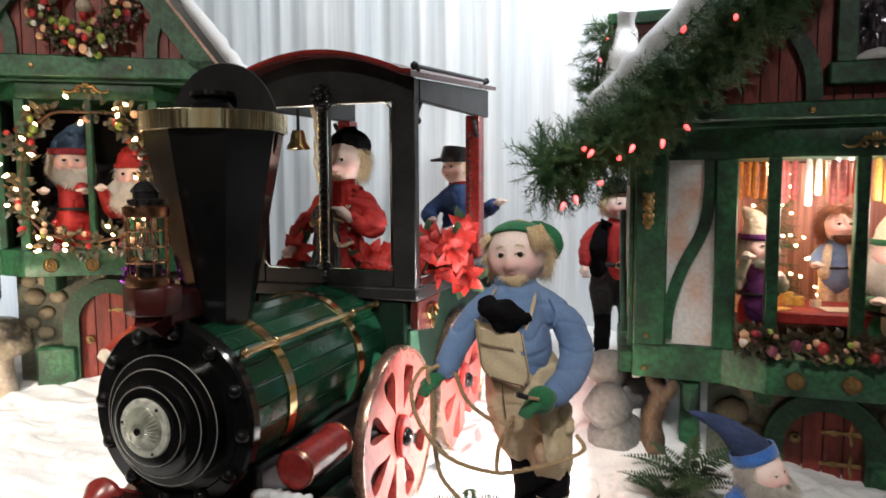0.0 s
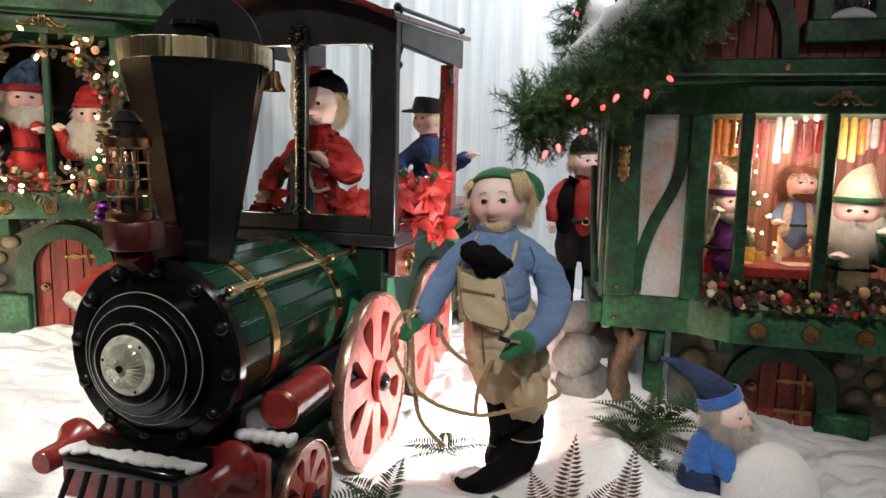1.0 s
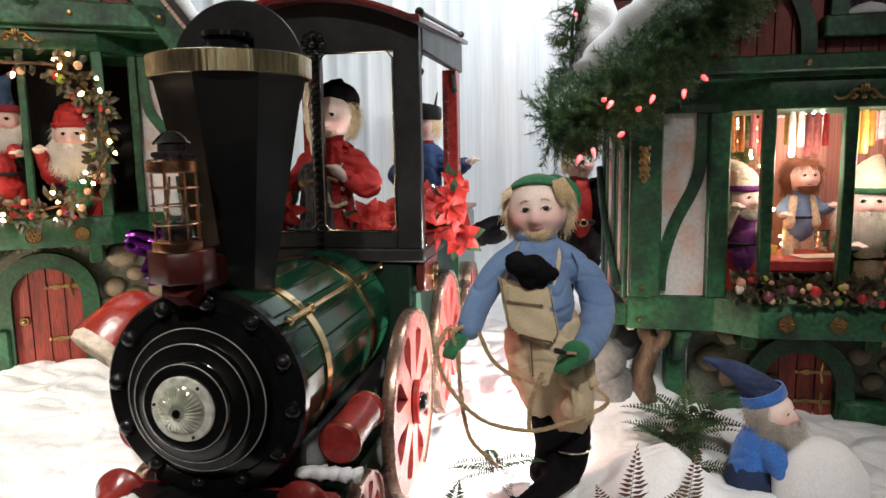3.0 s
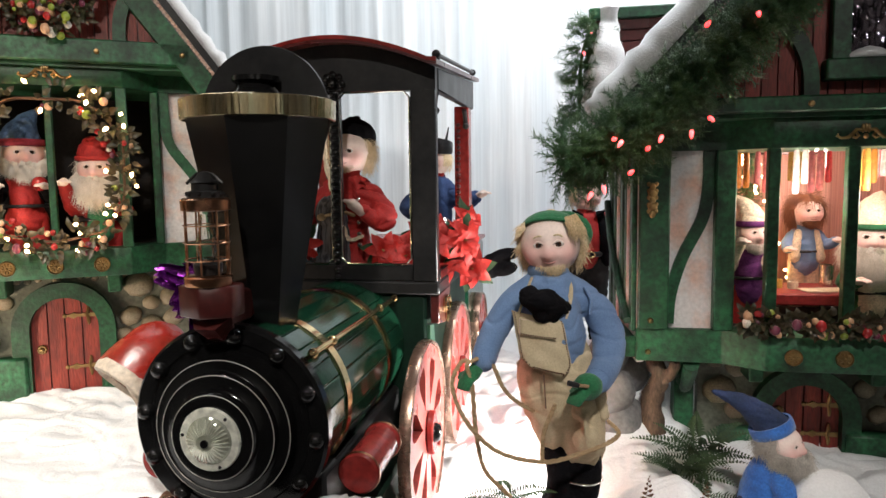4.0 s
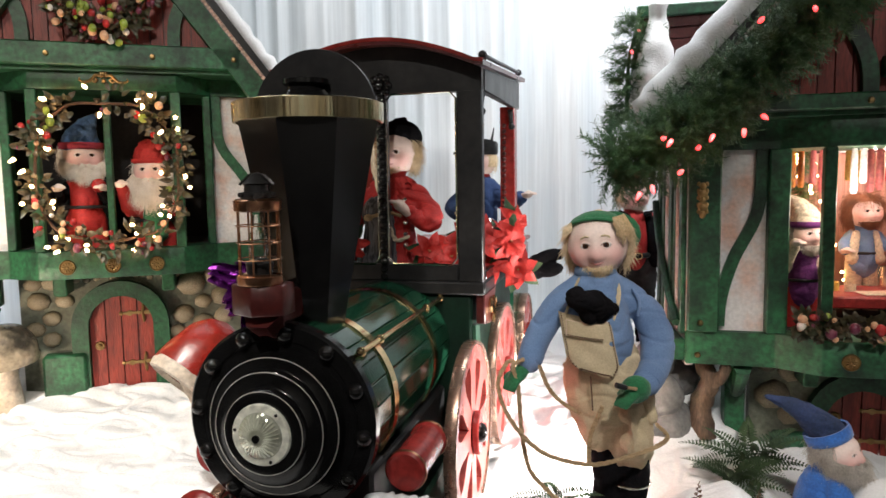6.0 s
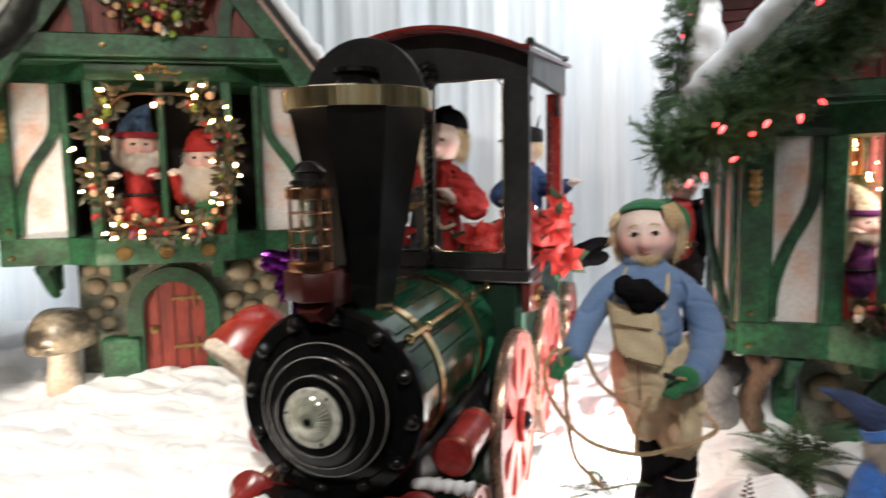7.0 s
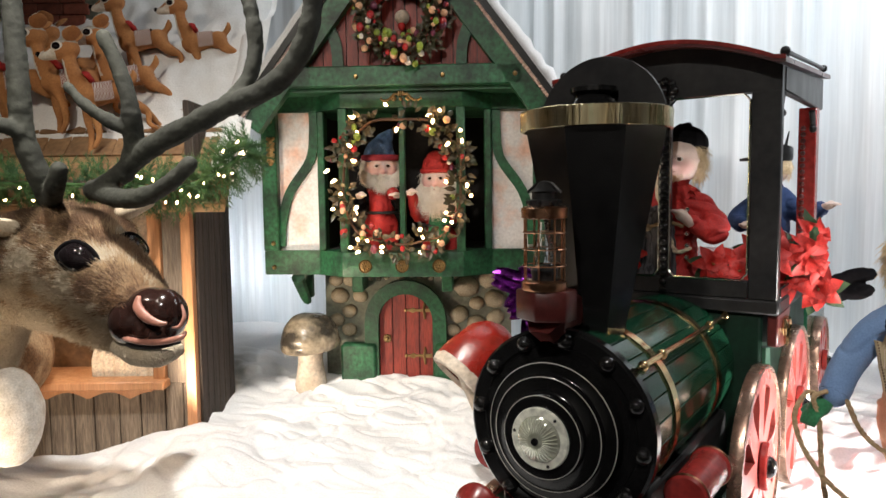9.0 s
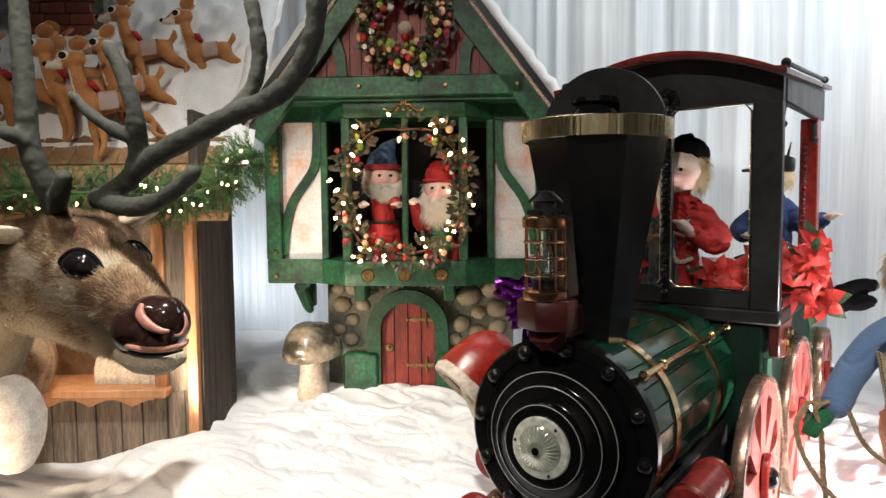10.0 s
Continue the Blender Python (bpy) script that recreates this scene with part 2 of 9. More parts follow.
LEAFB = mat("bronze_leaf", (0.085, 0.062, 0.032), (0.04, 0.032, 0.018), 0.4, scale=18, fine=60, fine_mix=0.3, bump=0)
BERRY = mat("red_berry", (0.42, 0.03, 0.03), (0.28, 0.02, 0.02), 0.25, scale=30, bump=0, vary=0.25)
FRUITG = mat("green_fruit", (0.28, 0.34, 0.05), (0.16, 0.24, 0.03), 0.35, scale=30, bump=0, vary=0.25)
FRUITP = mat("peach_fruit", (0.62, 0.30, 0.18), (0.68, 0.46, 0.26), 0.4, scale=20, bump=0, vary=0.2)
FRUITV = mat("plum_fruit", (0.16, 0.03, 0.06), (0.09, 0.02, 0.04), 0.3, scale=20, bump=0, vary=0.2)
POINS = mat("poinsettia_red", (0.56, 0.022, 0.014), (0.30, 0.010, 0.008), 0.6, scale=14, fine=60, bump=0.1)
WARMBULB = glow("warm_fairy_bulb", (1.0, 0.56, 0.24), 24)
REDBULB = glow("red_fairy_bulb", (1.0, 0.03, 0.035), 4)
FURDARK = mat("brown_plush_fur", (0.13, 0.07, 0.035), (0.08, 0.04, 0.02), 0.9, scale=9, fine=140, fine_mix=0.3, bump=0.9, dist=0.006)
FUR = mat("tan_plush_fur", (0.34, 0.230, 0.132), (0.165, 0.085, 0.038), 0.9, scale=9, lo=0.42, hi=0.6, fine=120, fine_mix=0.35, bump=0.9, dist=0.008)
FURPALE = mat("pale_plush_fur", (0.52, 0.44, 0.33), (0.36, 0.28, 0.19), 0.9, scale=9, fine=140, fine_mix=0.2, bump=0.9, dist=0.006)
ANTLER = mat("grey_velvet_antler", (0.034, 0.036, 0.027), (0.018, 0.019, 0.015), 0.85, scale=10, fine=90, fine_mix=0.25, bump=0.5)
NOSE = mat("glossy_brown_nose", (0.016, 0.008, 0.007), (0.03, 0.013, 0.010), 0.14, scale=8, bump=0.02)
DOLLIP = mat("painted_doll_lip", (0.52, 0.24, 0.22), (0.44, 0.18, 0.16), 0.5, scale=12, bump=0.05)
LIP = mat("pink_lip", (0.42, 0.2, 0.15), (0.34, 0.14, 0.1), 0.3, scale=12, bump=0.05)
TOYFUR = mat("orange_tan_felt", (0.50, 0.23, 0.085), (0.36, 0.15, 0.055), 0.9, scale=10, fine=140, fine_mix=0.15, bump=0.3)
PLAID = mat("red_white_knit", (0.62, 0.52, 0.44), (0.28, 0.08, 0.06), 0.9, scale=150, lo=0.47, hi=0.53, bump=0.3)
knit = PLAID.node_tree.nodes.new("ShaderNodeTexChecker")
knit.inputs["Scale"].default_value = 170
knit.inputs["Color1"].default_value, knit.inputs["Color2"].default_value = (0.66, 0.6, 0.54, 1), (0.2, 0.05, 0.045, 1)
PLAID.node_tree.links.new(PLAID.node_tree.nodes["Texture Coordinate"].outputs["Object"], knit.inputs["Vector"])
PLAID.node_tree.links.new(knit.outputs["Color"], PLAID.node_tree.nodes["Principled BSDF"].inputs["Base Color"])
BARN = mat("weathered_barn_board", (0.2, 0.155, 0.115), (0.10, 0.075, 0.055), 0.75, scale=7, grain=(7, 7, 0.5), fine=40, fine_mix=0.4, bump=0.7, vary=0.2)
# barn board darkened so the unlit side wall carries its shade in colour
BARNSHADE = mat("dark_barn_board", (0.06, 0.042, 0.03), (0.03, 0.02, 0.015), 0.8, scale=7, grain=(7, 7, 0.5), fine=40, fine_mix=0.4, bump=0.7, vary=0.2)
PINE = mat("orange_pine", (0.52, 0.25, 0.11), (0.42, 0.18, 0.075), 0.5, scale=6, grain=(5, 5, 0.5), fine=30, fine_mix=0.15, bump=0.2)
SHINGLE = mat("wood_shingle", (0.34, 0.2, 0.1), (0.2, 0.11, 0.055), 0.75, scale=7, fine=40, bump=0.4, vary=0.25)
BRICK = mat("red_brick", (0.26, 0.075, 0.045), (0.18, 0.05, 0.03), 0.8, scale=12, fine=50, bump=0.5, vary=0.2)
LACE = mat("cream_lace", (0.74, 0.62, 0.46), (0.66, 0.5, 0.36), 0.9, scale=40, fine=120, bump=0.3)
MUSHGREY = mat("grey_brown_mushroom_cap", (0.30, 0.25, 0.18), (0.035, 0.03, 0.024), 0.25, scale=8, lo=0.42, hi=0.6, fine=40, fine_mix=0.3, bump=0.4)
MUSHRED = mat("red_mushroom_cap", (0.32, 0.018, 0.012), (0.20, 0.022, 0.012), 0.28, scale=9, fine=60, fine_mix=0.2, bump=0.2)
MUSHSTEM = mat("cream_mushroom_stem", (0.68, 0.61, 0.52), (0.45, 0.35, 0.25), 0.55, scale=7, bump=0.3)
TABLERED = mat("red_painted_tabletop", (0.34, 0.03, 0.03), (0.24, 0.02, 0.02), 0.5, scale=7)
PINKWALL = mat("rose_striped_wallpaper", (0.62, 0.34, 0.27), (0.42, 0.2, 0.16), 0.8, scale=16, grain=(2.5, 2.5, 0.05), lo=0.45, hi=0.55)
FOIL = mat("purple_foil_ribbon", (0.32, 0.05, 0.4), (0.2, 0.03, 0.26), 0.18, metal=0.9, scale=30, bump=0.4)
FOILS = mat("silver_foil", (0.7, 0.68, 0.66), (0.5, 0.48, 0.46), 0.2, metal=1, scale=30, bump=0.6)
CLEAR = glass("clear_glass")
# grey puts the shade on heaped cotton into its colour
COTTONSHADE = mat("grey_boulder", (0.20, 0.195, 0.19), (0.10, 0.10, 0.10), 0.8, scale=9, fine=50, bump=0.5)
DRIFT = mat("brown_driftwood", (0.13, 0.08, 0.05), (0.045, 0.028, 0.018), 0.75, scale=9, grain=(3, 3, 0.7), fine=50, fine_mix=0.35, bump=0.6)
BEAD = mat("pinkish_white_cord", (0.62, 0.5, 0.44), (0.5, 0.34, 0.3), 0.7, scale=60, bump=0.3)
DARKWIN = mat("dark_film_pane", (0.20, 0.17, 0.20), (0.03, 0.025, 0.035), 0.08, metal=0.8, scale=14, bump=0)
CANDLE = [mat("wax_" + n, c, rough=0.35, bump=0.02) for n, c in (("red", (0.55, 0.04, 0.04)), ("orange", (0.75, 0.3, 0.05)), ("pink", (0.75, 0.22, 0.22)), ("white", (0.8, 0.78, 0.74)), ("yellow", (0.75, 0.52, 0.12)))]

# ---- mesh helpers ----
FT, FL, FR, FC, FW = (pose(0, 0, 0, 0, 0, a) for a in (-17.2, 15.0, -17.3, 18.0, 0.0))
WORLD = {}


def done(bm, name, mats, sharp=38):
    """A mesh from bm, smooth but for its sharp edges."""
    bmesh.ops.recalc_face_normals(bm, faces=bm.faces)
    lim = radians(sharp)
    for f in bm.faces:
        f.smooth = True
    for e in bm.edges:
        if len(e.link_faces) == 2 and e.calc_face_angle(0) > lim:
            e.smooth = False
    me = bpy.data.meshes.new(name)
    bm.to_mesh(me)
    bm.free()
    for m in mats if isinstance(mats, (list, tuple)) else (mats,):
        me.materials.append(m)
    return me


def thing(name, m, label, category, group="", kind="", bm=None, mats=None, frame_m=None, sharp=38):
    """A top-level thing with its origin at m: an Empty, or, with bm in the coordinates of frame_m, one mesh."""
    data = None
    if bm:
        bm.transform(m.inverted() @ (frame_m or FW))
        data = done(bm, name, mats, sharp)
    ob = new(name, data)
    ob.matrix_world = m
    WORLD[ob] = m
    return tagged(ob, label, category, group, kind)


def part(name, bm, material, parent, label="", frame_m=None, sharp=38):
    """bm, in the coordinates of frame_m, as one mesh under parent."""
    m = WORLD[parent]
    bm.transform(m.inverted() @ (frame_m or FW))
    ob = new(name, done(bm, name, material, sharp))
    ob.parent = parent
    WORLD[ob] = m
    return tagged(ob, label)


def piece(name, me, parent, m, label=""):
    """An alike piece on shared mesh data, at the world pose m, under parent."""
    ob = new(name, me)
    ob.parent = parent
    ob.matrix_basis = WORLD[parent].inverted() @ m
    WORLD[ob] = m
    return tagged(ob, label)


def paint(faces, mi):
    for f in faces:
        f.material_index = mi


def box(bm, c, s, rot=None, mi=0, bevel=0.0, taper=None):
    m = Matrix.Translation(c) @ (rot or Matrix.Identity(4)) @ Matrix.Diagonal((*s, 1))
    vs = bmesh.ops.create_cube(bm, size=1, matrix=m)["verts"]
    fs = {f for v in vs for f in v.link_faces}
    paint(fs, mi)
    if bevel:
        es = {e for v in vs for e in v.link_edges}
        out = bmesh.ops.bevel(bm, geom=list(es), offset=bevel, segments=1, affect="EDGES", clamp_overlap=True)
        paint(out["faces"], mi)


def span(bm, lo, hi, mi=0, bevel=0.0):
    box(bm, [(a + b) / 2 for a, b in zip(lo, hi)], [abs(b - a) for a, b in zip(lo, hi)], None, mi, bevel)


def ball(bm, c, r, mi=0, u=14, v=9, rot=None):
    r = (r, r, r) if isinstance(r, (int, float)) else r
    m = Matrix.Translation(c) @ (rot or Matrix.Identity(4)) @ Matrix.Diagonal((*r, 1))
    rings = []
    for j in range(v + 1):
        s, z = math.sin(math.pi * j / v), math.cos(math.pi * j / v)
        rings.append([bm.verts.new(m @ Vector((s * math.cos(2 * math.pi * k / u), s * math.sin(2 * math.pi * k / u), z))) for k in (range(u) if 0 < j < v else (0,))])
    for a, b in zip(rings, rings[1:]):
        for k in range(u):
            q = list(dict.fromkeys((a[k % len(a)], b[k % len(b)], b[(k + 1) % len(b)], a[(k + 1) % len(a)])))
            bm.faces.new(q).material_index = mi
    return [w for ring in rings for w in ring]


def tube(bm, pts, radii, seg=10, mi=0, cap=True, flat=(1, 1), up=(0, 0, 1)):
    """A swept tube through pts with a radius at each, elliptic by flat."""
    pts = [Vector(p) for p in pts]
    radii = [radii] * len(pts) if isinstance(radii, (int, float)) else radii
    rings, side = [], None
    for i, p in enumerate(pts):
        d = (pts[min(i + 1, len(pts) - 1)] - pts[max(i - 1, 0)]).normalized()
        if side is None:
            side = d.cross(Vector(up))
            if side.length < 1e-3:
                side = d.cross(Vector((1, 0, 0)))
        side = (side - d * side.dot(d)).normalized()
        top = d.cross(side)
        rings.append([bm.verts.new(p + side * (radii[i] * flat[0] * math.cos(2 * math.pi * k / seg)) + top * (radii[i] * flat[1] * math.sin(2 * math.pi * k / seg))) for k in range(seg)])
    fs = []
    for a, b in zip(rings, rings[1:]):
        fs += [bm.faces.new((a[k], a[(k + 1) % seg], b[(k + 1) % seg], b[k])) for k in range(seg)]
    if cap:
        fs += [bm.faces.new(rings[0][::-1]), bm.faces.new(rings[-1])]
    paint(fs, mi)


def smooth_path(pts, n=6):
    """More points along a smooth curve through pts."""
    pts = [Vector(p) for p in pts]
    out = []
    for i in range(len(pts) - 1):
        a, b, c, d = pts[max(i - 1, 0)], pts[i], pts[i + 1], pts[min(i + 2, len(pts) - 1)]
        for k in range(n):
            t = k / n
            out.append(0.5 * ((2 * b) + (c - a) * t + (2 * a - 5 * b + 4 * c - d) * t * t + (3 * b - a - 3 * c + d) * t ** 3))
    return out + [pts[-1]]


def lathe(bm, prof, m, seg=32, mi=0, phase=0.0):
    """A turned body: prof holds (radius, height) along the z of m."""
    rings = []
    for r, z in prof:
        if r < 1e-5:
            rings.append([bm.verts.new(m @ Vector((0, 0, z)))])
        else:
            rings.append([bm.verts.new(m @ Vector((r * math.cos(phase + 2 * math.pi * k / seg), r * math.sin(phase + 2 * math.pi * k / seg), z))) for k in range(seg)])
    fs = []
    for a, b in zip(rings, rings[1:]):
        for k in range(seg):
            q = [a[k % len(a)], a[(k + 1) % len(a)], b[(k + 1) % len(b)], b[k % len(b)]]
            q = list(dict.fromkeys(q))
            if len(q) > 2:
                fs.append(bm.faces.new(q))
    paint(fs, mi)


def prism(bm, poly, depth, m, mi=0, bevel=0.0):
    """A flat outline (x, y), given the depth along z of m."""
    lo = [bm.verts.new(m @ Vector((x, y, 0))) for x, y in poly]
    hi = [bm.verts.new(m @ Vector((x, y, depth))) for x, y in poly]
    n = len(poly)
    fs = [bm.faces.new(lo[::-1]), bm.faces.new(hi)] + [bm.faces.new((lo[k], lo[(k + 1) % n], hi[(k + 1) % n], hi[k])) for k in range(n)]
    paint(fs, mi)
    if bevel:
        es = {e for v in lo + hi for e in v.link_edges}
        paint(bmesh.ops.bevel(bm, geom=list(es), offset=bevel, segments=1, affect="EDGES", clamp_overlap=True)["faces"], mi)


def upright(u, v, z=0.0):
    """A pose in a house's frame whose x runs along the wall, whose y is up and whose z comes out of the wall, towards the viewer."""
    return Matrix(((1, 0, 0, u), (0, 0, -1, v), (0, 1, 0, z), (0, 0, 0, 1)))


def along(p, q):
    """A pose at p whose z runs to q."""
    d = Vector(q) - Vector(p)
    return Matrix.Translation(p) @ d.to_track_quat("Z", "Y").to_matrix().to_4x4()


RND = random.Random(7)


def fuse(bm, voxel, smooth=4):
    """Overlapping closed shapes melted into one soft skin."""
    bmesh.ops.recalc_face_normals(bm, faces=bm.faces)
    me = bpy.data.meshes.new("melt")
    bm.to_mesh(me)
    bm.free()
    ob = bpy.data.objects.new("melt", me)
    scene.collection.objects.link(ob)
    r = ob.modifiers.new("skin", "REMESH")
    r.mode, r.voxel_size = "VOXEL", voxel
    if smooth:
        s = ob.modifiers.new("soft", "SMOOTH")
        s.factor, s.iterations = 0.5, smooth
    out = bpy.data.meshes.new_from_object(ob.evaluated_get(bpy.context.evaluated_depsgraph_get()))
    bpy.data.objects.remove(ob)
    bpy.data.meshes.remove(me)
    bm = bmesh.new()
    bm.from_mesh(out)
    bpy.data.meshes.remove(out)
    return bm

# ---- the setting ----
def snow_height(x, y):
    t = max(0.0, min(1.0, (y - 1.9) / 1.3))
    base = 0.19 * t * t * (3 - 2 * t)
    if x > 0.5:
        base = base * (1 - 0.35 * min(1, (x - 0.5) / 0.6) * (1 if y < 3 else 0))
    # the bank behind the elf and beside the right-hand house
    base += 0.30 * math.exp(-((x - 0.82) / 0.22) ** 2 - ((y - 2.70) / 0.34) ** 2)
    base += 0.17 * math.exp(-((x - 0.66) / 0.16) ** 2 - ((y - 1.76) / 0.18) ** 2)
    base += 0.10 * math.exp(-((x - 0.10) / 0.18) ** 2 - ((y - 1.62) / 0.14) ** 2)
    base += 0.14 * math.exp(-((x + 2.0) / 0.5) ** 2 - ((y - 2.1) / 0.35) ** 2)
    base += 0.05 * math.exp(-((x + 1.5) / 0.5) ** 2 - ((y - 1.2) / 0.4) ** 2)
    n1 = noise.noise((x * 2.1, y * 2.1, 1.3))
    n2 = noise.noise((x * 6.0, y * 7.5, 4.1))
    fold = math.sqrt(noise.noise((x * 3.2 + 1.5 * n1, y * 5.0, 9.0)) ** 2 + 0.006)
    n3 = noise.noise((x * 15 + n2, y * 15, 2.0))
    lump = abs(noise.noise((x * 7.5 + 2 * n2, y * 9.0 + n1, 5.0)))
    n4 = noise.noise((x * 34 + n3, y * 34, 7.0))
    return base + 0.040 * n1 + 0.024 * n2 + 0.060 * (0.35 - fold) + 0.004 * n3 - 0.014 * max(0.0, 0.3 - lump) ** 2 / 0.09 + 0.001 * n4


def snow_sheet():
    bm = bmesh.new()
    xs = np.concatenate([np.linspace(-4.6, -2.6, 14)[:-1], np.linspace(-2.6, 1.8, 360), np.linspace(1.8, 4.6, 16)[1:]])
    ys = np.concatenate([np.linspace(0.75, 1.0, 8)[:-1], np.linspace(1.0, 3.4, 230), np.linspace(3.4, 4.5, 16)[1:]])
    drop = lambda y: 0.45 * max(0.0, (0.95 - y) / 0.2) ** 2
    grid = [[bm.verts.new((x, y, snow_height(x, y) - drop(y))) for x in xs] for y in ys]
    for r0, r1 in zip(grid, grid[1:]):
        for k in range(len(xs) - 1):
            bm.faces.new((r0[k], r0[k + 1], r1[k + 1], r1[k]))
    thing("ground", FW, "rumpled white cotton batting laid as snow", "snow", kind="structure", bm=bm, mats=SNOW, sharp=180)


def drapes():
    bm = bmesh.new()
    rows = np.linspace(-0.1, 3.0, 10)
    cols = np.arange(-4.5, 4.5, 0.0075)
    grid = []
    for z in rows:
        line = []
        for x in cols:
            w = x + 0.05 * noise.noise((x * 2.0, z * 0.3, 2.0))
            a, b, c = (noise.noise((w * f, z * 0.12, s)) for f, s in ((2.6, 1.0), (7.0, 5.0), (17.0, 9.0)))
            dy = 0.11 * (abs(a) - 0.25) + 0.060 * (abs(b) - 0.25) * (0.7 + a) + 0.010 * c
            line.append(bm.verts.new((x, 4.15 + dy, z)))
        grid.append(line)
    for r0, r1 in zip(grid, grid[1:]):
        for k in range(len(cols) - 1):
            bm.faces.new((r0[k], r0[k + 1], r1[k + 1], r1[k]))
    thing("drape_backdrop", FW, "pale blue-white satin drapes hanging in narrow pleats", "curtain", kind="structure", bm=bm, mats=DRAPE, sharp=180)


def hall():
    # unseen room added round the display; its pale walls show in reflections
    for name, lo, hi in (("wall_north", (-4.6, 4.4, -0.4), (4.6, 4.5, 3.3)), ("wall_south", (-4.6, -3.3, -0.4), (4.6, -3.2, 3.3)),
                         ("wall_west", (-4.7, -3.3, -0.4), (-4.6, 4.5, 3.3)), ("wall_east", (4.6, -3.3, -0.4), (4.7, 4.5, 3.3)),
                         ("ceiling", (-4.6, -3.2, 3.2), (4.6, 4.4, 3.3)), ("floor", (-4.6, -3.2, -0.4), (4.6, 4.4, -0.3))):
        bm = bmesh.new()
        span(bm, lo, hi)
        thing(name, FW, ("dark plain " if name in ("floor", "ceiling") else "plain pale painted ") + name.split("_")[0] + " of the hall", name.split("_")[0], kind="structure", bm=bm, mats=CARPET if name in ("floor", "ceiling") else PLAIN)


snow_sheet()
drapes()
hall()

# ---- the locomotive; u across, v backwards along the boiler ----
AX, AZ = -0.974, 0.540
SIDE = AX + 0.330


def axis_pose(v):
    """A pose on the boiler's axis at v whose z runs backwards."""
    return Matrix(((1, 0, 0, AX), (0, 0, 1, v), (0, -1, 0, AZ), (0, 0, 0, 1)))


def side_pose(u, v, z):
    """A pose whose z points out of the train's flank."""
    return Matrix(((0, 0, 1, u), (1, 0, 0, v), (0, 1, 0, z), (0, 0, 0, 1)))


def wheel(name, parent, u, v, z, r, slots=8, side=1, label=""):
    """A disc wheel with petal-shaped slots, a brass-edged rim and a hub."""
    th, hub_r, r1, r2 = 0.03, r * 0.17, r * 0.30, r * 0.80
    m = side_pose(u, v, z) @ Matrix.Diagonal((1, 1, side, 1))
    bm = bmesh.new()
    rs = np.linspace(r1, r2, 9)
    per = 2 * math.pi / slots

    def ring(rad, edges):
        return [bm.verts.new(m @ Vector((rad * math.cos(a), rad * math.sin(a), 0))) for a in edges]

    def half(rad):
        t = (rad - r1) / (r2 - r1)
        w = 0.30 * per * math.sin(math.pi * min(1, 0.04 + 0.86 * t)) ** 0.55 * (0.35 + 0.8 * t)
        return max(0.012, w)
    faces = []
    for k in range(slots):
        a0, a1 = (k + 0.5) * per, (k + 1.5) * per
        prev = None
        for rad in rs:
            e = half(rad)
            lo, hi = a0 + e, a1 - e
            row = ring(rad, np.linspace(lo, hi, 4))
            if prev:
                faces += [bm.faces.new((prev[j], prev[j + 1], row[j + 1], row[j])) for j in range(3)]
            prev = row
        for ra, rb, e in ((hub_r, r1, half(r1)), (r2, r * 0.95, half(r2))):
            angs = [a0, a0 + e] + list(np.linspace(a0 + e, a1 - e, 4))[1:] + [a1]
            ia, ib = ring(ra, angs), ring(rb, angs)
            faces += [bm.faces.new((ia[j], ia[j + 1], ib[j + 1], ib[j])) for j in range(len(angs) - 1)]
    bmesh.ops.remove_doubles(bm, verts=bm.verts, dist=0.0004)
    faces = list(bm.faces)
    out = bmesh.ops.extrude_face_region(bm, geom=faces)
    n = (m.to_3x3() @ Vector((0, 0, -th)))
    bmesh.ops.translate(bm, vec=n, verts=[g for g in out["geom"] if isinstance(g, bmesh.types.BMVert)])
    w = part(name, bm, WHEELRED, parent, label, FT)
    bm = bmesh.new()
    lathe(bm, [(r * 0.945, -0.030), (r * 0.99, -0.030), (r, -0.026), (r, 0.002), (r * 0.99, 0.007), (r * 0.965, 0.007), (r * 0.955, 0.0)], m, 48)
    part("tyre", bm, TYRE, w, "worn bronze rim", FT)
    bm = bmesh.new()
    lathe(bm, [(hub_r * 0.55, -0.04), (hub_r * 0.55, 0.006), (hub_r * 0.66, 0.016), (hub_r * 0.62, 0.030), (hub_r * 0.40, 0.042), (0, 0.046)], m, 24)
    part("hub", bm, BLACK, w, "black domed hub cap", FT)
    bm = bmesh.new()
    n = 20
    prism(bm, [(hub_r * 0.9 * math.cos(a), hub_r * 1.45 * math.sin(a)) for a in np.linspace(0, 2 * math.pi, n + 1)[:-1]], 0.022, m @ pose(0, 0, 0.001), bevel=0.004)
    part("hub_boss", bm, TRAINRED, w, "oval red boss behind the hub cap", FT)
    return w


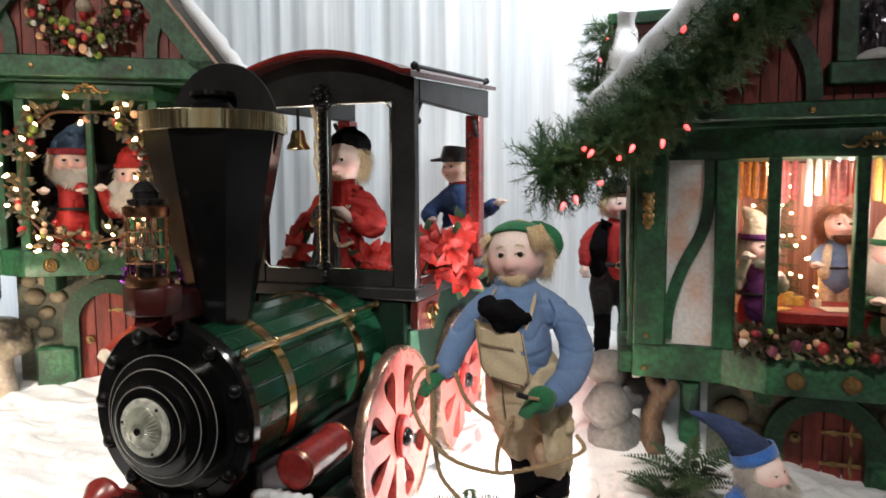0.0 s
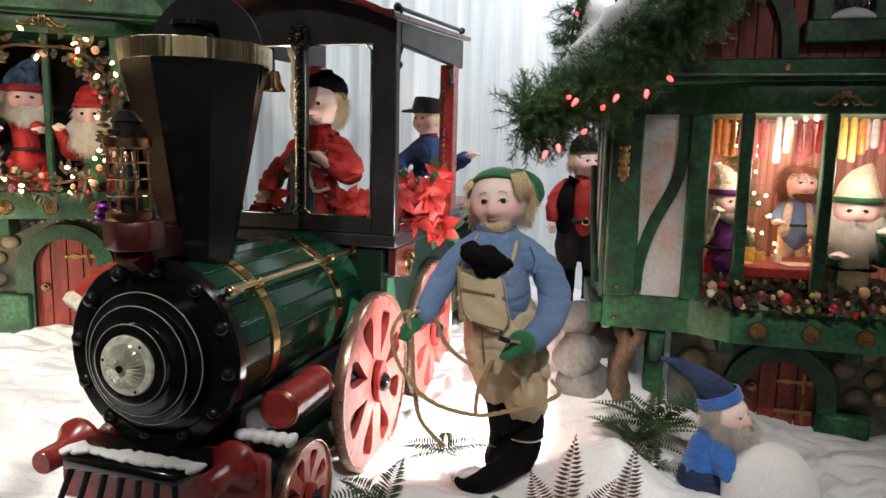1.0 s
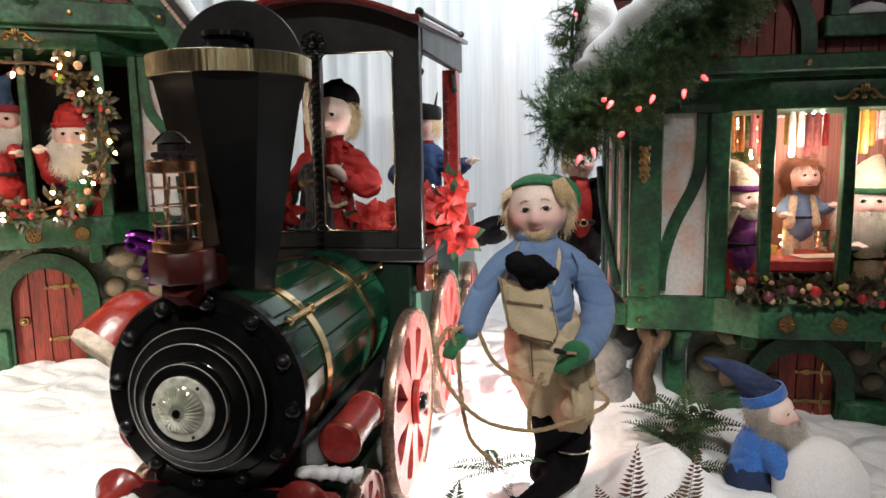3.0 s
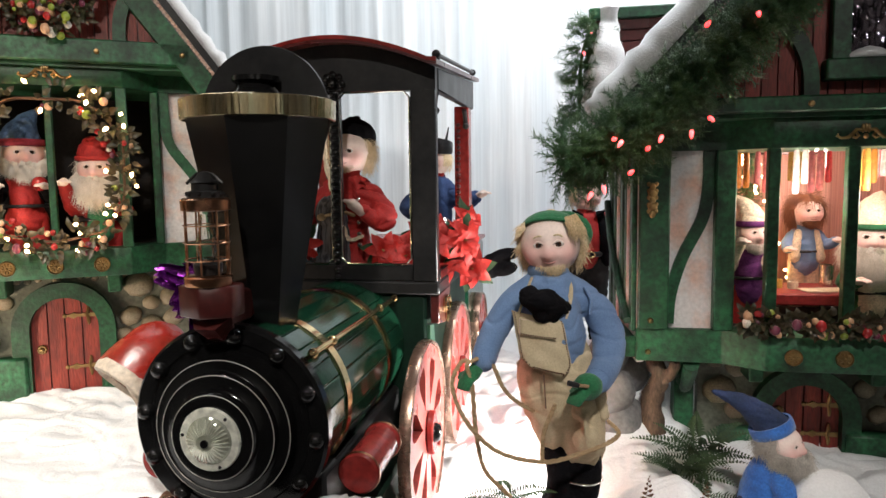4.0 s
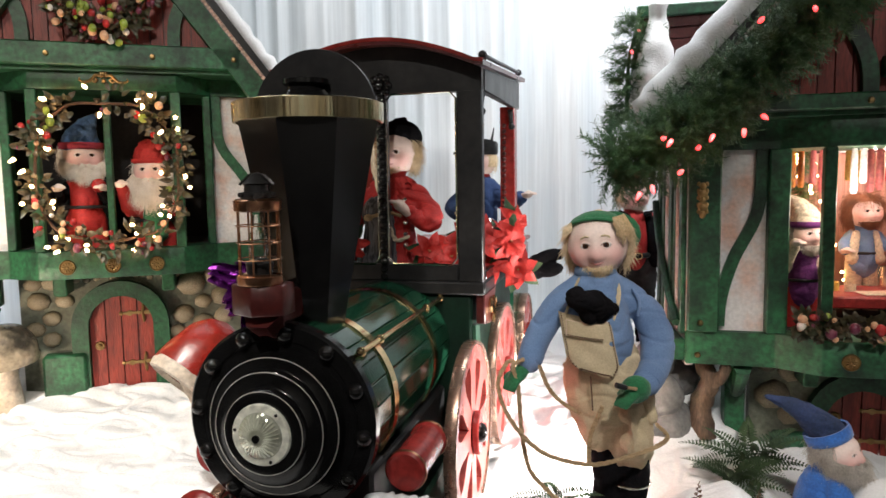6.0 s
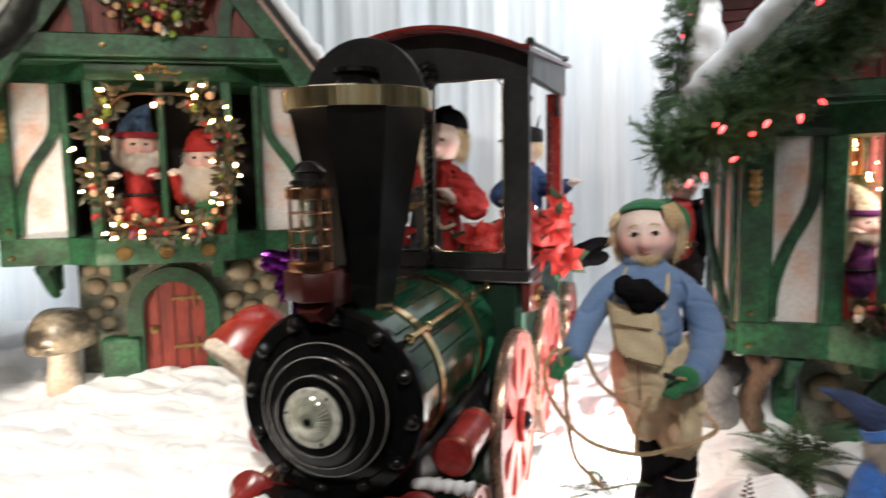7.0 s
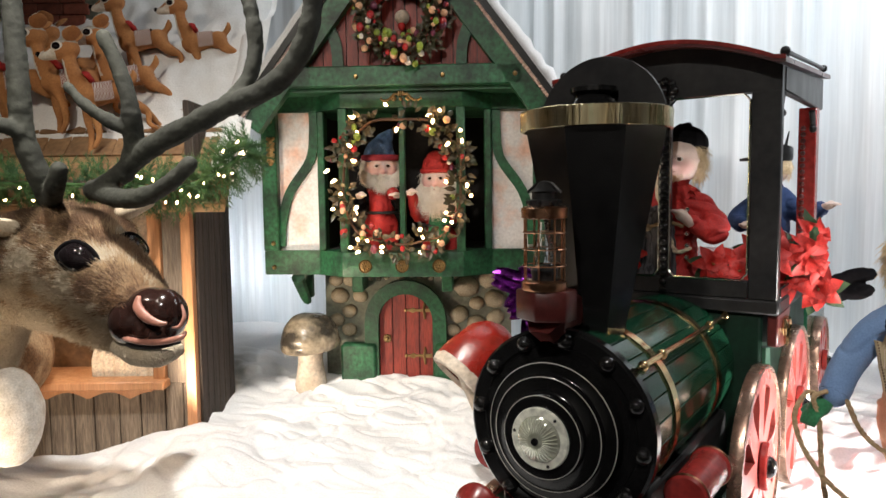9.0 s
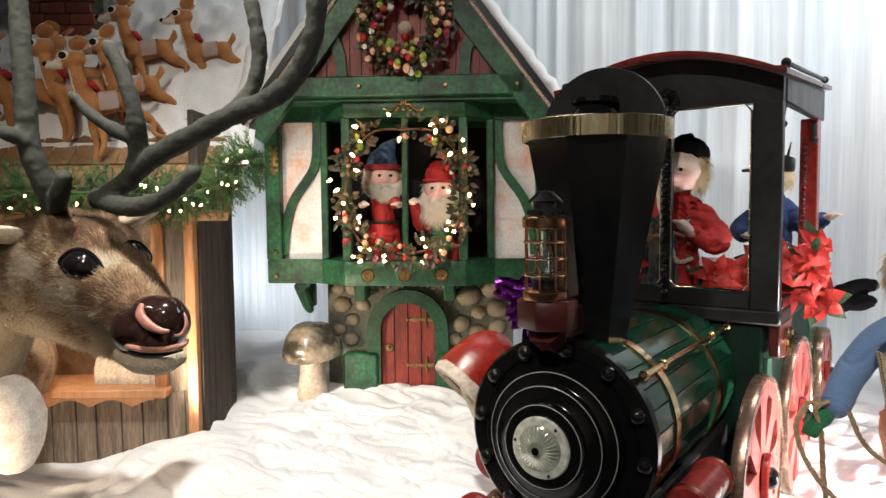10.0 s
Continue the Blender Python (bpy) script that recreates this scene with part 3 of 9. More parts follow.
def locomotive():
    base = FT @ pose(AX, 1.9, 0.0)
    loco = thing("steam_locomotive", base, "green and black toy steam locomotive with brass bands in snow", "locomotive")
    # boiler core with separate slats on it
    R = 0.222
    bm = bmesh.new()
    lathe(bm, [(0, 0), (R - 0.012, 0), (R - 0.012, 0.80), (0, 0.80)], axis_pose(1.235), 40)
    boiler = part("boiler", bm, BLACK, loco, "", FT)
    n = 26
    bm = bmesh.new()
    wdt = 2 * math.pi * R / n
    w2 = wdt / 2
    prism(bm, [(-w2 + 0.0022, -0.014), (w2 - 0.0022, -0.014), (w2 - 0.0014, -0.0014), (w2 - 0.0036, 0.0), (-w2 + 0.0036, 0.0), (-w2 + 0.0014, -0.0014)], 0.79, Matrix.Identity(4))
    slat = done(bm, "slat", BOILER, 15)
    for k in range(n):
        piece("slat", slat, boiler, FT @ axis_pose(1.238) @ pose(0, 0, 0, 0, 0, (k + 0.5) * 360 / n) @ pose(0, R, 0))
    for v, wd in ((1.385, 0.036), (1.80, 0.034)):
        bm = bmesh.new()
        lathe(bm, [(R, 0), (R + 0.006, 0.001), (R + 0.006, wd - 0.001), (R, wd)], axis_pose(v), 64)
        part("boiler_band", bm, BRASS, loco, "thin brass strap", FT)
    # smokebox front: rim, stepped rings, lamp
    bm = bmesh.new()
    lathe(bm, [(0, 0.0), (0.196, 0.0), (0.200, -0.004), (0.234, -0.004), (0.241, 0.003), (0.241, 0.028), (0.232, 0.036), (0, 0.036)], axis_pose(1.2), 64)
    front = part("smokebox_front", bm, BLACK, loco, "glossy black riveted front plate", FT)
    bm = bmesh.new()
    lathe(bm, [(0.166, 0.004), (0.166, -0.033), (0.163, -0.036), (0.143, -0.0365), (0.138, -0.040), (0.137, -0.055), (0.134, -0.058), (0.109, -0.0585), (0.102, -0.064), (0.099, -0.079), (0.096, -0.083), (0.086, -0.084), (0, -0.084)], axis_pose(1.2), 72)
    part("stepped_dome", bm, BLACK, front, "turned black concentric steps", FT)
    for r0, z0 in ((0.164, -0.0352), (0.135, -0.0572), (0.097, -0.0822)):
        bm = bmesh.new()
        lathe(bm, [(r0 - 0.0008, z0 - 0.0006), (r0 - 0.0002, z0 - 0.0018), (r0 + 0.0006, z0 - 0.0014), (r0 + 0.0011, z0 + 0.0002)], axis_pose(1.2), 72)
        part("pinstripe", bm, PINSTRIPE, front, "fine pale pinstripe", FT)
    bm = bmesh.new()
    lathe(bm, [(0.0205, 0.004), (0.0205, -0.004), (0.017, -0.013), (0.009, -0.019), (0, -0.0205)], Matrix.Identity(4), 16)
    rivet = done(bm, "rivet", BLACK)
    for k in range(12):
        a = 2 * math.pi * (k + 0.22) / 12
        piece("rivet", rivet, front, FT @ axis_pose(1.198) @ Matrix.Translation((0.212 * math.cos(a), 0.212 * math.sin(a), 0)))
    bm = bmesh.new()
    lathe(bm, [(0.070, 0.0), (0.073, -0.006), (0.070, -0.012), (0.053, -0.013), (0, -0.013)], axis_pose(1.117), 40)
    headlamp = part("headlamp", bm, LAMPRIM, loco, "round chrome headlamp", FT)
    bm = bmesh.new()
    prof = [(0.054, -0.013), (0.05, -0.018)]
    lathe(bm, prof + [(0.04, -0.026), (0.022, -0.031), (0.009, -0.032)], axis_pose(1.117), 48)
    lens = part("lens", bm, LENS, headlamp, "fluted pressed-glass lens", FT)
    bm = bmesh.new()
    tube(bm, [(0.018, 0, -0.0315), (0.036, 0, -0.0285), (0.05, 0, -0.019)], [0.0012, 0.0022, 0.0024], 5)
    flute = done(bm, "flute", LENS)
    for k in range(32):
        piece("flute", flute, lens, FT @ axis_pose(1.117) @ pose(0, 0, 0, 0, 0, k * 360 / 32))
    bm = bmesh.new()
    lathe(bm, [(0.009, -0.03), (0.009, -0.036), (0, -0.036)], axis_pose(1.117), 12)
    part("bulb_hole", bm, BLACK, headlamp, "", FT)
    for a in (1.2, 3.3, 5.4):
        bm = bmesh.new()
        ball(bm, axis_pose(1.117) @ Vector((0.064 * math.cos(a), 0.064 * math.sin(a), -0.013)), 0.004, u=8, v=6)
        part("screw", bm, BLACKM, headlamp, "", FT)
    # smokestack: eight-sided flare
    up = Matrix.Translation((AX + 0.012, 1.395, 0.0))
    bm = bmesh.new()
    lathe(bm, [(0.080, 0.70), (0.084, 0.765), (0.186, 1.275), (0.178, 1.275), (0.07, 0.80), (0, 0.80)], up, 8, phase=math.pi / 2)
    stack = part("smokestack", bm, BLACK, loco, "flared black eight-sided smokestack", FT, sharp=20)
    bm = bmesh.new()
    lathe(bm, [(0.182, 1.254), (0.189, 1.256), (0.190, 1.302), (0.187, 1.304), (0.182, 1.302)], up, 48)
    part("stack_band", bm, STACKBAND, stack, "polished brass band", FT)
    bm = bmesh.new()
    lathe(bm, [(0.172, -0.004), (0.174, 0), (0.172, 0.004), (0, 0.004), (0, -0.004), (0.172, -0.004)], Matrix(((1, 0, 0, AX + 0.012), (0, 0, 1, 1.43), (0, 1, 0, 1.273), (0, 0, 0, 1))), 48)
    part("stack_plate", bm, BLACKM, stack, "dark round plate standing in the stack", FT)
    bm = bmesh.new()
    lathe(bm, [(0.05, 1.18), (0.068, 1.26), (0.07, 1.30), (0.05, 1.325), (0.046, 1.332), (0.058, 1.34), (0.058, 1.352), (0, 1.352)], Matrix.Translation((AX + 0.006, 1.395, 0.012)), 24)
    part("stack_pot", bm, BLACK, stack, "", FT)
    # bracket for the lantern
    bm = bmesh.new()
    prism(bm, [(0.075 * math.cos(a), 0.06 * math.sin(a)) for a in np.linspace(0, 2 * math.pi, 7)[:-1] + math.pi / 6], 0.07, pose(-0.985, 1.165, 0.808), bevel=0.004)
    span(bm, (-1.045, 1.19, 0.775), (-0.955, 1.36, 0.85), bevel=0.006)
    tube(bm, [(-0.985, 1.16, 0.81), (-0.985, 1.19, 0.775), (-0.98, 1.235, 0.76)], [0.05, 0.035, 0.03], 6)
    part("lantern_bracket", bm, MAROON, loco, "maroon wooden lantern bracket", FT)
    # handrail
    bm = bmesh.new()
    hr = (AX + 0.194, 0.707)
    tube(bm, [(hr[0], 1.229, hr[1]), (hr[0], 2.02, hr[1])], 0.0075, 12)
    rail = part("handrail", bm, BRASS, loco, "straight brass handrail", FT)
    for v in (1.24, 1.375, 1.82, 2.005):
        bm = bmesh.new()
        ball(bm, (hr[0], v, hr[1]), 0.013, u=12, v=8)
        tube(bm, [(hr[0], v, hr[1]), (AX + 0.16, v, AZ + 0.14)], 0.006, 8)
        part("rail_stanchion", bm, BRASS, rail, "", FT)
    # frame, cylinders, wheels
    bm = bmesh.new()
    span(bm, (AX - 0.2, 1.28, 0.16), (AX + 0.2, 2.06, 0.40), bevel=0.01)
    part("frame", bm, BLACKM, loco, "", FT)
    bm = bmesh.new()
    span(bm, (AX - 0.275, 1.30, 0.14), (AX + 0.275, 2.9, 0.25), bevel=0.01)
    span(bm, (AX - 0.3, 2.02, 0.25), (AX + 0.3, 2.92, 0.72), bevel=0.01)
    part("chassis", bm, DARKGREEN, loco, "dark green lower body", FT)
    for sd in (1, -1):
        u = AX + sd * 0.268
        bm = bmesh.new()
        m = along((u, 1.325, 0.385), (u, 1.57, 0.385)) @ Matrix.Diagonal((0.9, 0.9, 0.94, 1))
        lathe(bm, [(0, 0), (0.052, 0), (0.058, 0.006), (0.058, 0.018), (0.053, 0.024), (0.053, 0.228), (0.058, 0.234), (0.058, 0.252), (0.051, 0.26), (0, 0.26)], m, 32)
        cyl = part("piston_cylinder", bm, TRAINRED, loco, "glossy red piston cylinder", FT)
        for z in (0.008, 0.239):
            bm = bmesh.new()
            lathe(bm, [(0.0585, z), (0.0605, z + 0.002), (0.0605, z + 0.008), (0.0585, z + 0.01)], m, 32)
            part("cylinder_ring", bm, COPPER, cyl, "", FT)
        bm = bmesh.new()
        span(bm, (AX + sd * 0.165, 1.38, 0.33), (AX + sd * 0.195, 1.56, 0.40))
        tube(bm, [(u, 1.55, 0.388), (AX + sd * 0.29, 1.88, 0.31)], 0.012, 8)
        part("piston_rod", bm, BLACKM, loco, "", FT)
        s = SIDE if sd > 0 else 2 * AX - SIDE
        wheel("driving_wheel", loco, s, 1.885, 0.290, 0.298, side=sd, label="large slotted red wheel with brass rim")
        wheel("driving_wheel", loco, s, 2.56, 0.300, 0.298, side=sd, label="large slotted red wheel with brass rim")
        wheel("pilot_wheel", loco, AX + sd * 0.305, 1.42, 0.115, 0.15, 8, sd, "small slotted red wheel")
    # pilot with buffers
    bm = bmesh.new()
    prism(bm, [(-0.155, 0), (0.155, 0), (0.2, 0.16), (-0.2, 0.16)], 0.03, pose(AX, 1.06, 0.285), bevel=0.006)
    pilot = part("pilot_deck", bm, BLACK, loco, "black front deck", FT)
    for k in range(7):
        f = (k - 3) / 3
        bm = bmesh.new()
        tube(bm, [(AX + 0.14 * f, 1.08, 0.29), (AX + 0.20 * f, 0.99, 0.02)], 0.008, 8)
        part("pilot_bar", bm, BLACKM, pilot, "", FT)
    bm = bmesh.new()
    span(bm, (AX - 0.30, 1.2, 0.12), (AX + 0.30, 1.245, 0.31), bevel=0.01)
    part("buffer_beam", bm, TRAINRED, loco, "red buffer beam", FT)
    for sd in (1, -1):
        bm = bmesh.new()
        u = AX + sd * 0.225
        m = along((u, 1.2, 0.285), (u, 1.06, 0.285))
        lathe(bm, [(0, 0), (0.066, 0), (0.066, 0.012), (0.058, 0.02), (0.036, 0.05), (0.031, 0.07), (0.030, 0.125), (0.026, 0.131), (0, 0.131)], m, 28)
        part("buffer", bm, TRAINRED, loco, "red turned wooden buffer", FT)
    # cab
    bm = bmesh.new()
    span(bm, (AX - 0.35, 2.0, 0.72), (AX + 0.35, 2.94, 0.765), bevel=0.006)
    cab = part("cab_floor", bm, BLACKM, loco, "", FT)
    rise = 0.080
    roof_z = lambda x: 1.484 + 0.083 * math.cos(min(1, abs(x) / 0.34) * math.pi / 2) ** 0.9
    out = [(-0.345, 0.765), (0.345, 0.765), (0.345, 1.47)] + [(x, roof_z(x) - 0.012) for x in np.linspace(0.33, -0.33, 17)] + [(-0.345, 1.47)]
    for lo_u, hi_u in ((-0.345, -0.25), (-0.014, 0.014), (0.26, 0.345)):
        bm = bmesh.new()
        span(bm, (AX + lo_u, 2.0, 0.765), (AX + hi_u, 2.04, 1.42), bevel=0.004)
        part("front_post", bm, BLACKM, cab, "", FT)
    bm = bmesh.new()
    span(bm, (AX - 0.25, 2.001, 0.766), (AX + 0.26, 2.039, 0.822), bevel=0.004)
    part("front_sill", bm, BLACKM, cab, "", FT)
    bm = bmesh.new()
    top = [(-0.345, 1.398), (0.345, 1.398), (0.345, 1.47)] + [(x, roof_z(x) - 0.012) for x in np.linspace(0.33, -0.33, 17)] + [(-0.345, 1.47)]
    prism(bm, top, 0.042, upright(AX, 2.041))
    part("front_header", bm, BLACKM, cab, "arched black header over two windows", FT)
    for lo_u, hi_u in ((-0.25, -0.014), (0.014, 0.26)):
        bm = bmesh.new()
        a, b, c, d = AX + lo_u + 0.002, AX + hi_u - 0.002, 0.824, 1.396
        tube(bm, [(a, 1.999, c + 0.02), (a, 1.999, d - 0.02), (a + 0.02, 1.999, d), (b - 0.02, 1.999, d), (b, 1.999, d - 0.02), (b, 1.999, c + 0.02), (b - 0.02, 1.999, c), (a + 0.02, 1.999, c), (a, 1.999, c + 0.02)], 0.004, 6, cap=False)
        part("window_bead", bm, SILVERW, cab, "thin silver window beading", FT)
    bm = bmesh.new()
    for z in np.arange(0.78, 1.42, 0.026):
        ball(bm, (AX, 1.992, z), (0.013, 0.008, 0.012), u=8, v=6)
    part("twisted_moulding", bm, BLACK, cab, "twisted black moulding", FT)
    bm = bmesh.new()
    ball(bm, (AX, 1.985, 1.425), 0.016, u=8, v=6)
    rosette = part("rosette", bm, BLACK, cab, "", FT)
    bm = bmesh.new()
    ball(bm, (0, 0, 0), (0.014, 0.008, 0.014), u=8, v=6)
    bead = done(bm, "petal", BLACK)
    for a in np.linspace(0, 2 * math.pi, 9)[:-1]:
        piece("petal", bead, rosette, FT @ pose(AX + 0.03 * math.cos(a), 1.99, 1.425 + 0.03 * math.sin(a)))
    for sd in (1, -1):
        s0, s1 = sorted((AX + sd * 0.318, AX + sd * 0.348))
        bm = bmesh.new()
        span(bm, (AX + sd * 0.282, 2.76, 0.766), (AX + sd * 0.345, 2.84, 1.42), bevel=0.004)
        post = part("cab_post", bm, TRAINRED, cab, "red fluted rear post", FT)
        bm = bmesh.new()
        for z in np.arange(0.86, 1.34, 0.024):
            ball(bm, (AX + sd * 0.300, 2.758, z), (0.010, 0.006, 0.010), u=8, v=5)
        part("post_moulding", bm, MAROON, post, "", FT)
        bm = bmesh.new()
        prism(bm, [(2.042, 1.40), (2.90, 1.42), (2.90, 1.466 + rise * 0.95), (2.042, 1.466 + rise * 0.09)], s1 - s0, side_pose(s0, 0, 0), bevel=0.004)
        for v0, dr in ((2.04, 1), (2.76, -1)):
            tube(bm, smooth_path([(AX + sd * 0.333, v0, 1.33), (AX + sd * 0.333, v0 + dr * 0.012, 1.365), (AX + sd * 0.333, v0 + dr * 0.045, 1.40)], 4), 0.010, 8)
            ball(bm, (AX + sd * 0.335, v0 + dr * 0.014, 1.335), 0.014, u=8, v=6)
        part("cab_side_valance", bm, BLACKM, cab, "", FT)
        bm = bmesh.new()
        span(bm, (s0, 2.041, 0.766), (s1, 2.92, 0.80), bevel=0.003)
        part("cab_sill", bm, BLACK, cab, "", FT)
        bm = bmesh.new()
        prism(bm, [(2.02, 0.72), (2.26, 0.72), (2.15, 0.60), (2.02, 0.62)], 0.03 * sd, side_pose(AX + sd * 0.315, 0, 0), bevel=0.004)
        part("step_bracket", bm, MAROON, cab, "maroon corner bracket", FT)
        bm = bmesh.new()
        prism(bm, [(2.03, 0.52), (2.12, 0.52), (2.10, 0.60), (2.03, 0.612)], 0.01 * sd, side_pose(AX + sd * 0.301, 0, 0))
        part("side_panel", bm, PALEGREEN, cab, "pale green side panel", FT)
        bm = bmesh.new()
        sp = side_pose(AX + sd * 0.347, 2.14, 0.655)
        for k in (1, -1):
            tube(bm, [sp @ Vector((k * x, y, 0.004)) for x, y in ((0.008, 0.03), (0.03, 0.034), (0.05, 0.012), (0.035, -0.004), (0.022, 0.008))], [0.008, 0.009, 0.009, 0.008, 0.005], 6)
        tube(bm, [sp @ Vector((0, 0.04, 0.004)), sp @ Vector((0, -0.03, 0.006)), sp @ Vector((0, -0.05, 0.004))], [0.008, 0.012, 0.004], 8)
        part("bracket_scroll", bm, BRASS, cab, "brass scroll ornament", FT)
        bm = bmesh.new()
        e = AX + sd * 0.352
        rz = lambda v: 1.507 + rise * (v - 1.986)
        tube(bm, [(e, 1.986, rz(1.986)), (e, 2.85, rz(2.85))], 0.0075, 10)
        for v in (1.986, 2.85):
            ball(bm, (e, v, rz(v)), 0.0145, u=12, v=8)
        for v in (2.02, 2.82):
            tube(bm, [(e, v, rz(v)), (e, v, rz(v) - 0.03)], 0.006, 8)
        part("roof_rail", bm, BLACKM, cab, "black roof rail with ball ends", FT)
    bm = bmesh.new()
    pts = [(x, roof_z(x)) for x in np.linspace(-0.365, 0.365, 25)]
    prism(bm, pts + [(x, z - 0.016) for x, z in pts[::-1]], 1.05, upright(AX, 2.97))
    for q in bm.verts:
        q.co.z += rise * (q.co.y - 1.95)
    roof = part("cab_roof", bm, MAROON, cab, "arched maroon roof", FT)
    bm = bmesh.new()
    prism(bm, [(x, z + 0.003) for x, z in pts] + [(x, z - 0.010) for x, z in pts[::-1]], 0.008, upright(AX, 1.924))
    part("roof_edge", bm, TRAINRED, roof, "red roof edge", FT)
    bm = bmesh.new()
    span(bm, (AX - 0.34, 2.86, 0.766), (AX - 0.31, 2.90, 1.42))
    part("cab_rear_post", bm, MAROON, cab, "", FT)
    return loco


def tender():
    t = thing("tender", FT @ pose(AX, 3.3, 0.1), "green wooden tender behind the locomotive cab", "tender")
    bm = bmesh.new()
    span(bm, (AX - 0.30, 3.0, 0.25), (AX + 0.30, 3.62, 0.78), bevel=0.02)
    part("body", bm, BOILER, t, "", FT)
    for sd in (1, -1):
        wheel("tender_wheel", t, AX + sd * 0.33, 3.3, 0.32, 0.2, 8, sd)
    bm = bmesh.new()
    span(bm, (AX - 0.31, 2.99, 0.78), (AX + 0.31, 3.63, 0.80), bevel=0.004)
    part("rim", bm, TRAINRED, t, "", FT)


def lantern():
    m = FT @ pose(-0.985, 1.155, 0.878)
    o = thing("lantern", m, "copper ship's lantern with a glass chimney, on the locomotive's bracket", "lantern")
    I = pose(-0.985, 1.155, 0.878) @ Matrix.Diagonal((0.94, 0.94, 0.95, 1))
    bm = bmesh.new()
    lathe(bm, [(0, 0), (0.054, 0), (0.056, 0.004), (0.056, 0.02), (0.05, 0.024), (0, 0.024)], I, 28)
    part("base", bm, COPPER, o, "", FT)
    bm = bmesh.new()
    lathe(bm, [(0.03, 0.024), (0.034, 0.05), (0.02, 0.06), (0, 0.06)], I, 20)
    part("burner", bm, BLACKM, o, "", FT)
    bm = bmesh.new()
    lathe(bm, [(0.016, 0.06), (0.027, 0.085), (0.027, 0.1), (0.016, 0.135), (0.013, 0.165), (0.0115, 0.165), (0.0145, 0.135), (0.025, 0.1), (0.025, 0.085), (0.0145, 0.06)], I, 20)
    part("chimney", bm, CLEAR, o, "clear glass chimney", FT)
    for k in range(8):
        a = k * math.pi / 4 + 0.2
        bm = bmesh.new()
        tube(bm, [I @ Vector((0.05 * math.cos(a), 0.05 * math.sin(a), z)) for z in (0.02, 0.175)], 0.0022, 6)
        part("guard_wire", bm, COPPER, o, "", FT)
    for z in (0.06, 0.10, 0.14):
        bm = bmesh.new()
        tube(bm, [I @ Vector((0.052 * math.cos(a), 0.052 * math.sin(a), z)) for a in np.linspace(0, 2 * math.pi, 25)], 0.0018, 5, cap=False)
        part("guard_ring", bm, COPPER, o, "", FT)
    bm = bmesh.new()
    lathe(bm, [(0.045, 0.172), (0.056, 0.175), (0.057, 0.198), (0.05, 0.203), (0, 0.203)], I, 28)
    part("collar", bm, COPPER, o, "", FT)
    bm = bmesh.new()
    lathe(bm, [(0.04, 0.203), (0.04, 0.217), (0.03, 0.22), (0.03, 0.236), (0.035, 0.238), (0.024, 0.246), (0.012, 0.262), (0, 0.264)], I, 24)
    for k in range(9):
        a = k * 2 * math.pi / 9
        ball(bm, I @ Vector((0.04 * math.cos(a), 0.04 * math.sin(a), 0.212)), 0.006, u=6, v=5)
    tube(bm, [I @ Vector(p) for p in ((-0.045, 0, 0.236), (-0.02, 0, 0.258), (0, 0, 0.262), (0.02, 0, 0.258), (0.045, 0, 0.236))], 0.0035, 6)
    part("vent_cap", bm, BLACKM, o, "blackened vented cap", FT)


LOCO = locomotive()
tender()
lantern()

# ---- the two half-timbered houses; u along the front, v backwards, z up ----
def rosette_mesh():
    bm = bmesh.new()
    lathe(bm, [(0.030, 0), (0.030, 0.004), (0.028, 0.007), (0.025, 0.003), (0, 0.003)], Matrix.Identity(4), 24)
    for k in range(10):
        a = 2 * math.pi * k / 10
        ball(bm, (0.0155 * math.cos(a), 0.0155 * math.sin(a), 0.006), (0.0085, 0.0032, 0.004), u=6, v=5, rot=pose(0, 0, 0, 0, 0, math.degrees(a)))
    ball(bm, (0, 0, 0.007), 0.006, u=8, v=6)
    return done(bm, "rosette", GOLD)


def bolt_mesh():
    bm = bmesh.new()
    lathe(bm, [(0.011, 0), (0.011, 0.004), (0.007, 0.011), (0, 0.012)], Matrix.Identity(4), 10)
    return done(bm, "bolt", GOLD)


def stone_meshes():
    out = []
    for k in range(6):
        bm = bmesh.new()
        vs = ball(bm, (0, 0, 0), 1.0, u=9, v=6)
        for v in vs:
            v.co *= 1 + 0.16 * noise.noise(v.co * 1.4 + Vector((k * 9.0, 0, 0)))
            v.co.z = max(v.co.z, -0.1)
        out.append(done(bm, "stone", STONE, 180))
    return out


ROSETTE, BOLT, STONES = rosette_mesh(), bolt_mesh(), stone_meshes()


def scroll(parent, u, v, z, k=1.0):
    """A gilt scroll ornament, about 0.19 m wide."""
    bm = bmesh.new()
    m = upright(u, v, z)
    for s in (1, -1):
        tube(bm, [m @ Vector((s * x * k, y * k, 0.006)) for x, y in ((0.012, 0.03), (0.028, 0.032), (0.04, 0.018), (0.055, 0.006), (0.075, 0.004), (0.09, 0.012), (0.085, 0.02))], [0.006, 0.007, 0.007, 0.006, 0.005, 0.004, 0.003], 6)
        tube(bm, [m @ Vector((s * x * k, y * k, 0.007)) for x, y in ((0.03, 0.02), (0.022, 0.012), (0.03, 0.004), (0.04, 0.008))], 0.005, 6)
    for a in (-0.5, 0, 0.5):
        ball(bm, m @ Vector((0.02 * math.sin(a) * k, (0.02 + 0.018 * math.cos(a)) * k, 0.006)), (0.006, 0.006, 0.016), u=6, v=6)
    ball(bm, m @ Vector((0, 0.01 * k, 0.007)), 0.009, u=8, v=6)
    return bm


